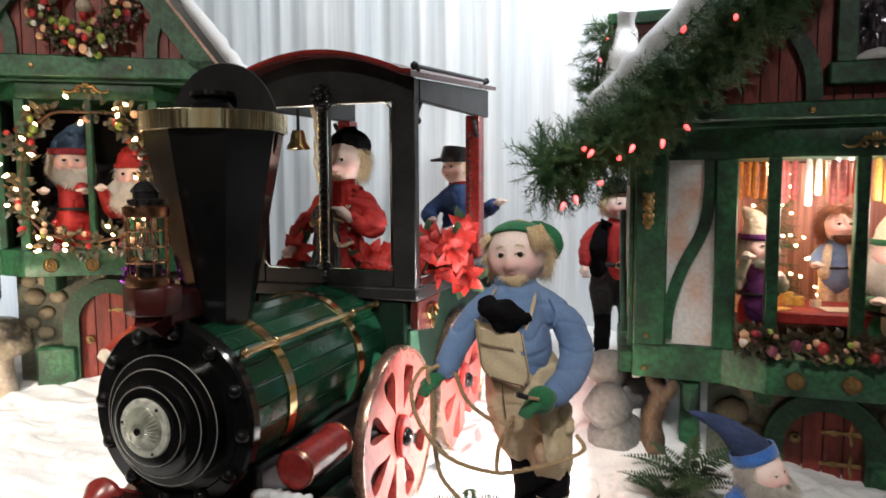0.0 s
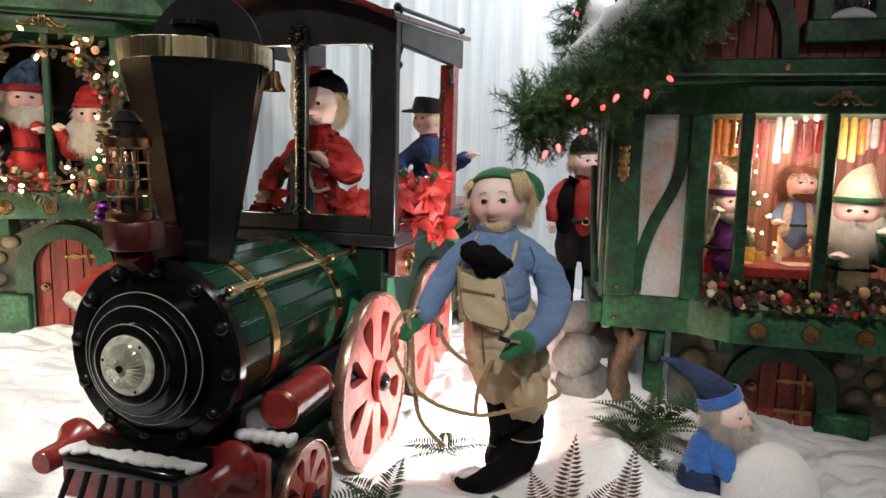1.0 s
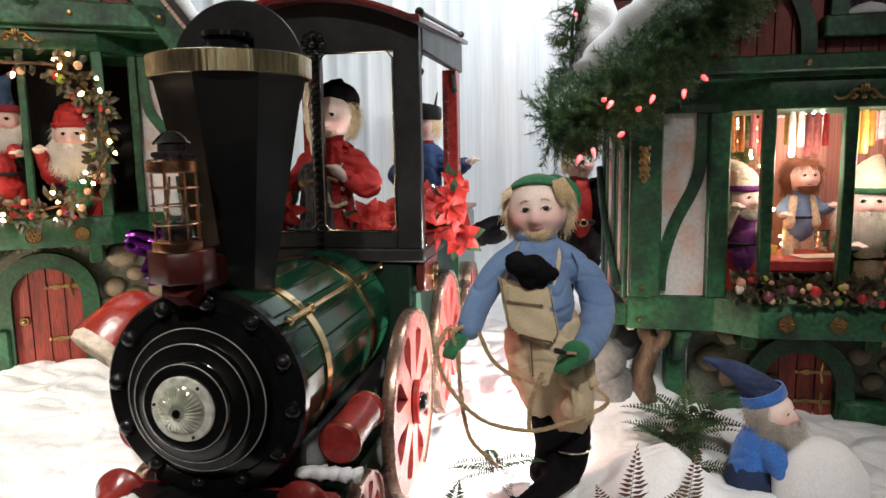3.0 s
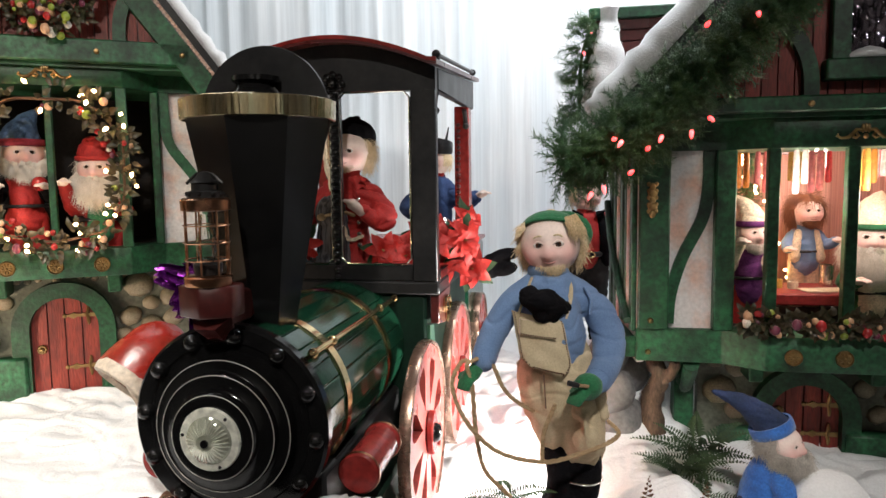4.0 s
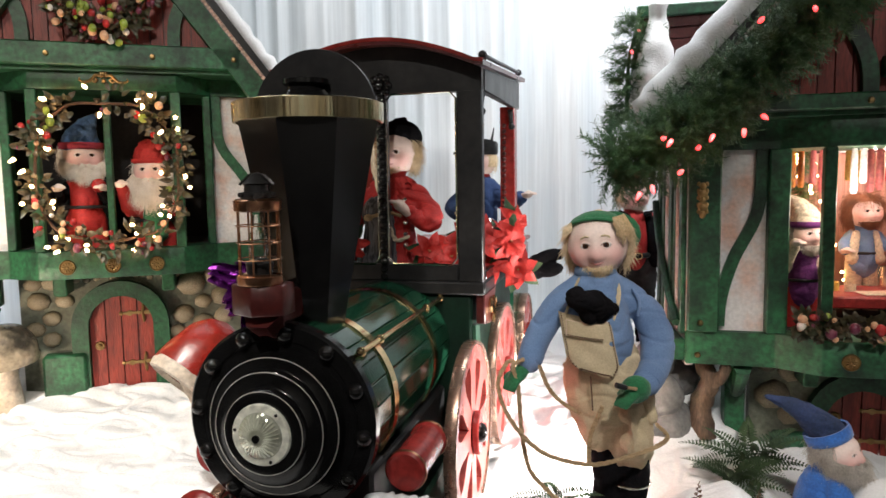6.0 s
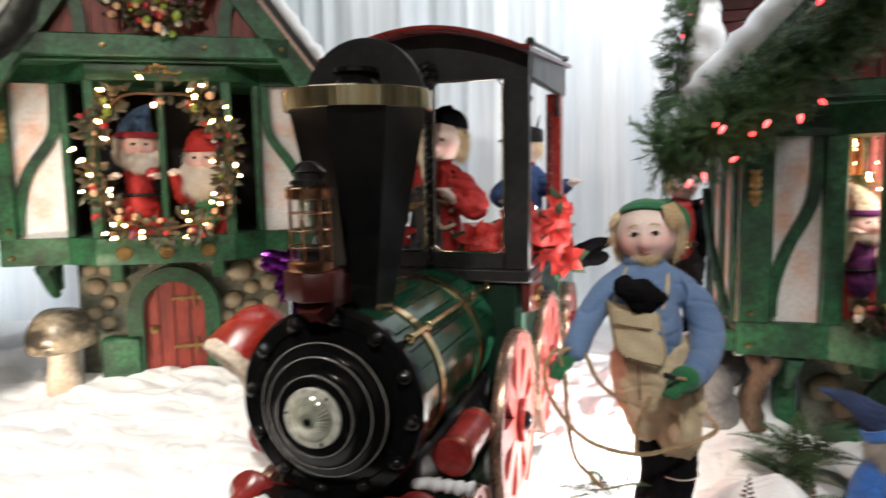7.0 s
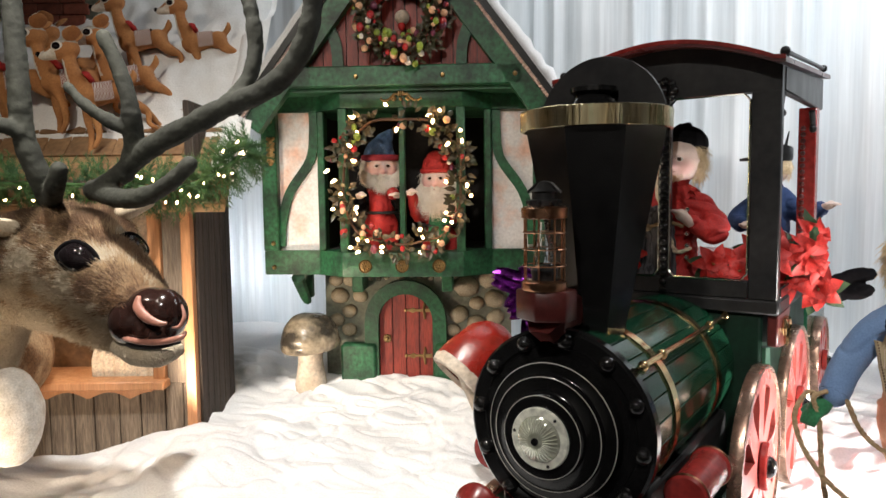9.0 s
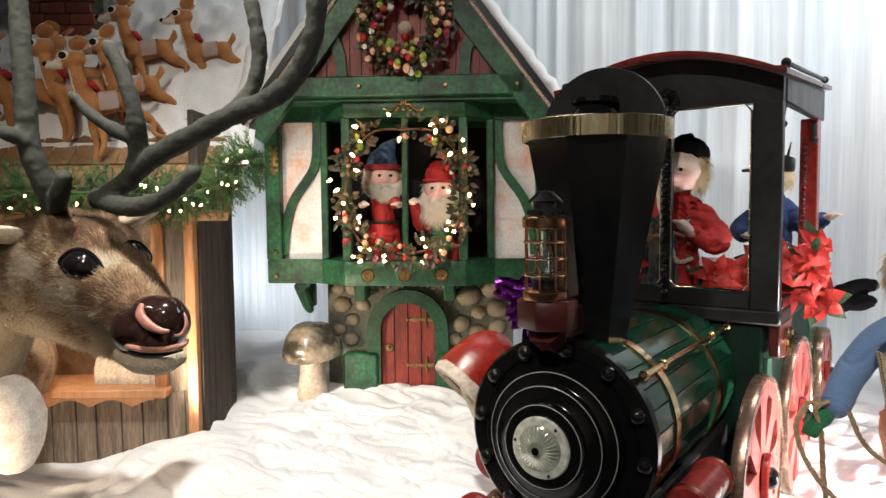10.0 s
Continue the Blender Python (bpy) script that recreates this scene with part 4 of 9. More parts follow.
def stones_in(parent, fm, u0, u1, z0, z1, v, size):
    placed, tries = [], 0
    while tries < 700:
        tries += 1
        r = size * RND.uniform(0.6, 1.1)
        u, z = RND.uniform(u0 + r, u1 - r), RND.uniform(z0 + r * 0.8, z1 - r * 0.8)
        if all((u - a) ** 2 + (z - b) ** 2 > (0.93 * (r + c)) ** 2 for a, b, c in placed):
            placed.append((u, z, r))
    for u, z, r in placed:
        m = fm @ upright(u, v, z) @ pose(0, 0, 0, 0, 0, RND.uniform(-25, 25)) @ Matrix.Diagonal((r * 1.08, r * 0.92, r * 0.7, 1))
        piece("stone", RND.choice(STONES), parent, m)


def house(p):
    fm, uc = p["frame"], p["uc"]
    vf, vb, vu, vd = p["vf"], p["vb"], p["vu"], p["vd"]
    z0, s0, s1, l0, l1, b0, b1 = p["zs"]
    hw, bw = p["hw"], p["bw"]
    h = thing("half_timbered_house", fm @ pose(uc, vf, z0), p["label"], "house")

    def add(name, bm, material, label="", parent=None, sharp=38):
        return part(name, bm, material, parent or h, label, fm, sharp)

    # lower storey
    bm = bmesh.new()
    span(bm, (uc - 0.44, vd, z0 - 0.1), (uc + 0.5, vd + 0.06, s0 + 0.02))
    lower = add("stone_wall", bm, MORTAR, "rounded field stones in grey mortar")
    du = uc + p["door"]
    aw, dw, spring = 0.205, 0.136, p["spring"]
    stones_in(lower, fm, uc - 0.43, du - aw + 0.02, z0 + p["plinth"], s0 - 0.005, vd, 0.060)
    stones_in(lower, fm, du + aw - 0.02, uc + 0.47, z0 + p["plinth"], s0 - 0.005, vd, 0.060)
    stones_in(lower, fm, du - aw, du + aw, spring + aw - 0.01, s0 + 0.01, vd, 0.022)
    bm = bmesh.new()
    arc = np.linspace(0, math.pi, 15)
    outer = [(aw, z0 - 0.06)] + [(aw * math.cos(a), spring + aw * math.sin(a)) for a in arc] + [(-aw, z0 - 0.06)]
    inner = [(-dw, z0 - 0.06)] + [(dw * math.cos(a), spring + dw * math.sin(a)) for a in arc[::-1]] + [(dw, z0 - 0.06)]
    prism(bm, outer + inner, 0.05, upright(du, vd - 0.005))
    add("door_arch", bm, GREENW, "green arched door surround")
    for s in (1, -1):
        bm = bmesh.new()
        span(bm, (du + s * (dw + 0.012), vd - 0.075, z0 - 0.08), (du + s * (aw + 0.12), vd - 0.004, z0 + p["plinth"] - 0.02), bevel=0.012)
        add("plinth_block", bm, GREENW, "green plinth block")
    bm = bmesh.new()
    span(bm, (du - dw - 0.01, vd - 0.002, z0 - 0.08), (du + dw + 0.01, vd + 0.01, spring + dw))
    door = add("front_door", bm, MAROON, "round-topped red plank door with gilt hinges")
    for k in range(4):
        a, b = -dw + k * dw / 2, -dw + (k + 1) * dw / 2
        xs = np.linspace(a + 0.003, b - 0.003, 5)
        bm = bmesh.new()
        prism(bm, [(xs[0], z0 - 0.06)] + [(xs[-1], z0 - 0.06)] + [(x, spring + math.sqrt(max(dw * dw - x * x, 0)) - 0.002) for x in xs[::-1]], 0.016, upright(du, vd - 0.003))
        add("plank", bm, REDW, parent=door)
    for z in (z0 + 0.10, spring + 0.05):
        bm = bmesh.new()
        m = upright(du, vd - 0.02, z)
        prism(bm, [(0.13, -0.01), (0.13, 0.01), (0.05, 0.006), (0.035, 0.014), (0.02, 0.006), (0.0, 0.004), (0.0, -0.004), (0.02, -0.006), (0.035, -0.014), (0.05, -0.006)], 0.006, m)
        ball(bm, m @ Vector((0.0, 0, 0.004)), (0.010, 0.004, 0.010), u=8, v=6)
        for s in (1, -1):
            tube(bm, [m @ Vector(q) for q in ((0.09, 0, 0.004), (0.095, 0.025 * s, 0.005), (0.095, 0.045 * s, 0.004))], [0.006, 0.008, 0.004], 6)
        add("hinge", bm, GOLD, "gilt strap hinge", door)
    bm = bmesh.new()
    for k in range(8):
        a = k * math.pi / 4
        ball(bm, upright(du - 0.095, vd - 0.026, z0 + 0.19) @ Vector((0.013 * math.cos(a), 0.013 * math.sin(a), 0)), 0.009, u=6, v=5)
    ball(bm, (du - 0.095, vd - 0.034, z0 + 0.19), 0.01, u=8, v=6)
    add("door_knob", bm, GOLD, "gilt flower-shaped knob", door)
    # corner posts of the lower storey and corbels
    for s in (1, -1):
        bm = bmesh.new()
        span(bm, (uc + s * 0.47, vd - 0.09, z0 - 0.1), (uc + s * 0.545, vd + 0.02, s0 + 0.01), bevel=0.006)
        if p["posts"]:
            add("corner_post", bm, GREENW)
        bm = bmesh.new()
        span(bm, (uc + s * 0.475, vd - 0.135, s0 - 0.13), (uc + s * 0.54, vd - 0.088, s0 - 0.002), bevel=0.006)
        tube(bm, smooth_path([(uc + s * 0.508, vd - 0.10, s0 - 0.15), (uc + s * 0.508, vd - 0.16, s0 - 0.11), (uc + s * 0.508, vb + 0.12, s0 - 0.012)], 4), [0.02 + 0.012 * t for t in np.linspace(0, 1, 9)], 8)
        add("corbel", bm, GREENW, "green carved corbel")
        bm = bmesh.new()
        span(bm, (du + s * 0.19, vd - 0.16, s0 - 0.10), (du + s * 0.245, vd - 0.004, s0 - 0.003), bevel=0.006)
        add("bracket_block", bm, GREENW)
    # sill and lintel follow the bay
    fl = vf - 0.03
    plan = [(-hw, fl), (-bw - 0.13, fl), (-bw, vb), (bw, vb), (bw + 0.13, fl), (hw, fl), (hw, vd + 0.1), (-hw, vd + 0.1)]
    for name, za, zb, inset, lab in (("window_sill", s0, s1, 0.0, "green timber sill of the bay window"), ("lintel", l0, l1, 0.004, "green timber lintel of the bay window")):
        bm = bmesh.new()
        prism(bm, [(uc + a * (1 - inset), b + inset) for a, b in plan], zb - za, pose(0, 0, za), bevel=0.006)
        o = add(name, bm, GREENW, lab)
        if name == "window_sill":
            for k in (-1, 0, 1):
                piece("rosette", ROSETTE, o, fm @ upright(uc + p["ros"] * k + p["ros0"], vb, (s0 + s1) / 2 - 0.008))
            for s in (1, -1):
                for z in (s0 + 0.035, ):
                    piece("bolt", BOLT, o, fm @ upright(uc + s * (hw - 0.045), fl, z))
        else:
            add("scroll", scroll(o, uc + p["scr"], vb + 0.003, l0 + 0.025), GOLD, "gilt scroll ornament", o)
    # window mullions and posts
    for a, v, w in ((-bw + 0.01, vb + 0.025, 0.04), (p["mid"], vb + 0.025, p["midw"]), (bw - 0.01, vb + 0.025, 0.04)):
        bm = bmesh.new()
        span(bm, (uc + a - w / 2, v - 0.02, s1), (uc + a + w / 2, v + 0.02, l0), bevel=0.004)
        add("mullion", bm, GREENW)
    pi, po = p["panel"]
    for s in (1, -1):
        bm = bmesh.new()
        span(bm, (uc + s * (bw + 0.095), vf - 0.045, s1), (uc + s * (pi - 0.004), vf + 0.03, l0), bevel=0.005)
        add("window_post", bm, GREENW)
        bm = bmesh.new()
        span(bm, (uc + s * (pi - 0.006), vf, s1 - 0.02), (uc + s * (po + 0.006), vf + 0.02, l0 + 0.02))
        add("plaster_panel", bm, PLASTER, "mottled cream plaster panel")
        bm = bmesh.new()
        q = [(po - 0.002, s1 + 0.02), (po - 0.01, s1 + 0.13), (po - 0.05, s1 + 0.27), (pi + 0.035, s1 + 0.42), (pi + 0.016, s1 + 0.55), (pi + 0.016, l0)]
        cen = smooth_path([(a, 0, b) for a, b in q], 5)
        left, right = [], []
        for i, c in enumerate(cen):
            d = (cen[min(i + 1, len(cen) - 1)] - cen[max(i - 1, 0)]).normalized()
            nrm = Vector((-d.z, 0, d.x))
            left.append((c + nrm * 0.021)), right.append((c - nrm * 0.021))
        prism(bm, [(s * c.x, c.z) for c in left + right[::-1]], 0.026, upright(uc, vf + 0.004))
        add("curved_brace", bm, GREENW, "S-curved green timber brace")
        bm = bmesh.new()
        span(bm, (uc + s * po, vf - 0.05, s1), (uc + s * (hw - 0.004), vf + 0.04, b0), bevel=0.006)
        post = add("corner_timber", bm, GREENW)
        piece("bolt", BOLT, post, fm @ upright(uc + s * (hw - 0.05), vf - 0.05, s1 + 0.035))
        piece("bolt", BOLT, post, fm @ upright(uc + s * (hw - 0.05), vf - 0.05, l0 - 0.04))
        bm = bmesh.new()
        mm = upright(uc + s * (hw - 0.05), vf - 0.05, l0 - 0.23)
        for k in range(5):
            ball(bm, mm @ Vector((0, 0.025 * k, 0.004)), (0.012 + 0.006 * (k % 2), 0.007, 0.016), u=8, v=6)
            for t in (1, -1):
                ball(bm, mm @ Vector((0.014 * t, 0.025 * k + 0.01, 0.004)), (0.007, 0.005, 0.009), u=6, v=5)
        add("post_ornament", bm, GOLD, "gilt leaf ornament", post)
    # room behind the bay window; its black surfaces put the unlit depth into colour
    bk = p["back"]
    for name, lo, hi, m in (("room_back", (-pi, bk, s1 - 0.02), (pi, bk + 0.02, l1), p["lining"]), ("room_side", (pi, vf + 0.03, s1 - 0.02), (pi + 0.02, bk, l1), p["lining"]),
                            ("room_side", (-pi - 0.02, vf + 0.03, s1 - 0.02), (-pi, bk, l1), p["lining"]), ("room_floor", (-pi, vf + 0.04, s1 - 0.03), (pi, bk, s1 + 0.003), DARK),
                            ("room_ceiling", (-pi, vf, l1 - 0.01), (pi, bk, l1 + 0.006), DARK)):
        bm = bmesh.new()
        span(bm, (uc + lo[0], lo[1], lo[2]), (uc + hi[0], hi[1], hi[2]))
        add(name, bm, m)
    # upper storey and gable
    gh, sl = p["gh"], p["slope"]
    apex = b0 + gh * sl
    bm = bmesh.new()
    span(bm, (uc - gh + 0.07, vu, b0 + 0.004), (uc + gh - 0.07, vu + 0.08, b1), bevel=0.006)
    beam = add("tie_beam", bm, GREENW, "long green tie beam with gilt bolts")
    for k in p["bolts"]:
        piece("bolt", BOLT, beam, fm @ upright(uc + k, vu, (b0 + b1) / 2))
    bm = bmesh.new()
    span(bm, (uc - hw + 0.02, vu + 0.03, b0 - 0.012), (uc + hw - 0.02, vf + 0.1, b0 + 0.003))
    add("overhang_board", bm, GREENW)
    bm = bmesh.new()
    prism(bm, [(-gh, b0), (gh, b0), (0, apex)], 0.03, upright(uc, vu + 0.10))
    gable = add("gable_wall", bm, MAROON)
    n = int(2 * gh / 0.052)
    for k in range(n):
        a = -gh + (k + 0.0) * 2 * gh / n
        b = a + 2 * gh / n
        za, zb = b0 + (gh - abs(a)) * sl, b0 + (gh - abs(b)) * sl
        if min(za, zb) < b1 + 0.02:
            continue
        bm = bmesh.new()
        prism(bm, [(a + 0.0025, b1 - 0.02), (b - 0.0025, b1 - 0.02), (b - 0.0025, zb - 0.01), (a + 0.0025, za - 0.01)], 0.016, upright(uc, vu + 0.071))
        add("board", bm, REDW, parent=gable)
    ln = math.hypot(gh, gh * sl)
    for s in (1, -1):
        ang = math.atan2(sl, 1)
        nx, nz = math.sin(ang), -math.cos(ang)

        def strip(off, wid, v, dep):
            bmm = bmesh.new()
            e, a2 = Vector((gh + 0.10, b0 - 0.10 * sl)), Vector((0, apex))
            d = (a2 - e).normalized()
            nn = Vector((d.y, -d.x))
            nn = nn if nn.x > 0 else -nn
            pts = [e + nn * off, a2 + Vector((0, off / abs(nn.y))), a2 + Vector((0, (off + wid) / abs(nn.y))), e + nn * (off + wid)]
            prism(bmm, [(s * q.x, q.y) for q in pts], dep, upright(uc, v))
            return bmm
        add("rafter", strip(-0.095, 0.085, vu + 0.06, 0.06), GREENW, "green sloping rafter board")
        bm = bmesh.new()
        e, a2 = Vector((gh + 0.10, 0, b0 - 0.10 * sl)), Vector((0, 0, apex))
        cnt = int((a2 - e).length / 0.016)
        for k in range(cnt):
            c = e.lerp(a2, (k + 0.5) / cnt)
            ball(bm, (uc + s * c.x, vu - 0.012, c.z), (0.010, 0.010, 0.009), u=6, v=5)
        add("corded_trim", bm, BEAD, "pale corded trim along the roof edge")
        bm = bmesh.new()
        d = (a2 - e).normalized()
        nn = Vector((d.z, 0, -d.x))
        nn = nn if nn.x > 0 else -nn
        q = [e + nn * 0.004, a2 + Vector((0, 0, 0.01)), a2 + Vector((0, 0, 0.06)), e + nn * 0.03]
        prism(bm, [(s * w.x, w.z) for w in q], -p["depth"], upright(uc, vu - 0.03))
        add("roof_slab", bm, BLACKM, "dark roof slab")
        bm = bmesh.new()
        pts = [Vector((uc + s * (e.lerp(a2, t) + nn * 0.06).x, vu + 0.10, (e.lerp(a2, t) + nn * 0.06).z)) for t in np.linspace(p["snow0"], 1, 30)]
        tube(bm, [q + Vector((0.012 * noise.noise((i * 0.7, 1, s)), 0, 0.014 * noise.noise((i * 0.9, 5, s)))) for i, q in enumerate(pts)], [p["snow"] * (0.9 + 0.35 * noise.noise((i * 0.6, 9, s))) for i in range(30)], 12, flat=(1, 1.6), up=(0, 1, 0))
        add("roof_snow", bm, SNOW, "band of cotton snow on the roof edge", sharp=180)
        # arched brace in the gable
        bm = bmesh.new()
        bi = p["brace"]
        top = gh - (0.28 / sl) - 0.02
        q = smooth_path([(bi, 0, b1 - 0.005), (bi + 0.008, 0, b1 + 0.10), (bi + 0.05, 0, b1 + 0.2), (bi + 0.11, 0, b1 + 0.265)], 5)
        left, right = [], []
        for i, c in enumerate(q):
            dd = (q[min(i + 1, len(q) - 1)] - q[max(i - 1, 0)]).normalized()
            left.append(c + Vector((-dd.z, 0, dd.x)) * 0.024), right.append(c - Vector((-dd.z, 0, dd.x)) * 0.024)
        prism(bm, [(s * c.x, c.z) for c in left + right[::-1]], 0.035, upright(uc, vu + 0.062))
        add("arched_brace", bm, GREENW, "green arched brace in the gable")
    return h, add


left_house, left_add = house(dict(
    frame=FL, uc=-0.705, vf=3.13, vb=2.975, vu=2.93, vd=3.37, zs=(0.19, 0.735, 0.848, 1.487, 1.566, 1.569, 1.662), hw=0.665, bw=0.272,
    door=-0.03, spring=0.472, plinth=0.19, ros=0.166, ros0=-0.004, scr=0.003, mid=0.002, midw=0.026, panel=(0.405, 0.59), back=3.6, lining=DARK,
    posts=False, gh=0.60, slope=1.33, bolts=(-0.187, 0.19, -0.5, 0.5), depth=0.5, snow=0.042, snow0=-0.02, brace=0.27,
    label="green half-timbered toy house with plaster panels and bay window"))
right_house, right_add = house(dict(
    frame=FR, uc=0.765, vf=2.46, vb=2.33, vu=2.28, vd=2.70, zs=(-0.03, 0.41, 0.535, 1.2, 1.315, 1.315, 1.372), hw=0.715, bw=0.275,
    door=-0.035, spring=0.14, plinth=0.14, ros=0.166, ros0=-0.018, scr=0.015, mid=-0.011, midw=0.04, panel=(0.445, 0.60), back=3.2, lining=PINKWALL,
    posts=True, gh=0.80, slope=1.06, bolts=(-0.173, 0.173), depth=0.75, snow=0.078, snow0=0.075, brace=0.165,
    label="green half-timbered toy workshop with lit bay window and snowy roof"))


def gable_window():
    # attic window of the workshop with a dark glossy pane
    bm = bmesh.new()
    for lo, hi in (((0.655, 1.44), (0.715, 1.86)), ((0.83, 1.44), (0.89, 1.86)), ((0.655, 1.80), (0.89, 1.86))):
        span(bm, (lo[0], 2.300, lo[1]), (hi[0], 2.355, hi[1]), bevel=0.004)
    span(bm, (0.635, 2.28, 1.42), (0.91, 2.355, 1.49), bevel=0.006)
    right_add("attic_window", bm, GREENW, "green framed attic window with a glossy dark pane")
    bm = bmesh.new()
    n = 26
    g = [[bm.verts.new((0.71 + 0.125 * i / n, 2.318 + 0.010 * noise.noise((i * 0.3, j * 0.3, 3)) + 0.005 * noise.noise((i * 0.9, j * 0.6, 8)), 1.485 + 0.32 * j / n)) for i in range(n + 1)] for j in range(n + 1)]
    for j in range(n):
        for i in range(n):
            bm.faces.new((g[j][i], g[j][i + 1], g[j + 1][i + 1], g[j + 1][i]))
    right_add("pane", bm, DARKWIN, "crumpled dark film in the attic window")
    bm = bmesh.new()
    tube(bm, [(0.712, 2.314, 1.496), (0.74, 2.308, 1.502), (0.77, 2.305, 1.507), (0.80, 2.308, 1.503), (0.832, 2.314, 1.496)], [0.016, 0.026, 0.030, 0.027, 0.016], 14, flat=(1, 0.7))
    right_add("window_snow", bm, SNOW, "strip of cotton snow behind the attic pane")


def side_flat():
    """The splayed side of the workshop, with posts, boards and a sill."""
    a, b = Vector((0.052, 2.44, 0)), Vector((-0.005, 2.98, 0))
    d = (b - a).normalized()
    ang = math.degrees(math.atan2(d.y, d.x))
    fm = FR @ pose(a.x, a.y, 0, 0, 0, ang)
    ln = (b - a).length

    def put(name, lo, hi, material, label="", bevel=0.004):
        bm = bmesh.new()
        span(bm, lo, hi, bevel=bevel)
        part(name, bm, material, right_house, label, fm)
    put("side_wall", (0.0, -0.03, 0.40), (ln, 0.0, 1.5), PLASTER)
    for x, w, m in ((0.03, 0.05, GREENW), (0.11, 0.02, PLASTER), (0.15, 0.03, GREENW), (0.24, 0.06, GREENW), (0.33, 0.03, PLASTER), (0.40, 0.05, GREENW), (0.5, 0.06, GREENW)):
        put("side_board", (x - w / 2, 0.001, 0.52), (x + w / 2, 0.02, 1.3), m)
    put("side_sill", (0, 0.001, 0.42), (ln, 0.05, 0.50), GREENW)
    put("side_lintel", (0, 0.001, 1.22), (ln, 0.035, 1.32), GREENW)
    bm = bmesh.new()
    tube(bm, smooth_path([(0.02, 0.03, 0.56), (0.2, 0.03, 0.66), (0.42, 0.03, 0.84), (0.52, 0.03, 1.0)], 5), 0.016, 8)
    part("side_brace", bm, GREENW, right_house, "", fm)


def dormer():
    """The dark gabled wing behind the workshop's roof."""
    bm = bmesh.new()
    span(bm, (-0.10, 3.06, 1.2), (0.9, 3.12, 1.82))
    w = right_add("wing_wall", bm, MAROON, "dark brown boarded wing behind the roof")
    for k in range(12):
        z = 1.22 + k * 0.05
        bm = bmesh.new()
        span(bm, (-0.10, 3.045, z), (0.9, 3.06, z + 0.046), bevel=0.003)
        right_add("wing_board", bm, MAROON, parent=w)
    bm = bmesh.new()
    span(bm, (-0.12, 3.02, 1.815), (0.92, 3.14, 1.865), bevel=0.006)
    right_add("wing_beam", bm, GREENW, "green top beam", w)


gable_window()
side_flat()
dormer()

# ---- the weathered chalet with the toy deer on its roof ----
def roof_z(v):
    return 1.06 + 1.2 * (v - 2.72)


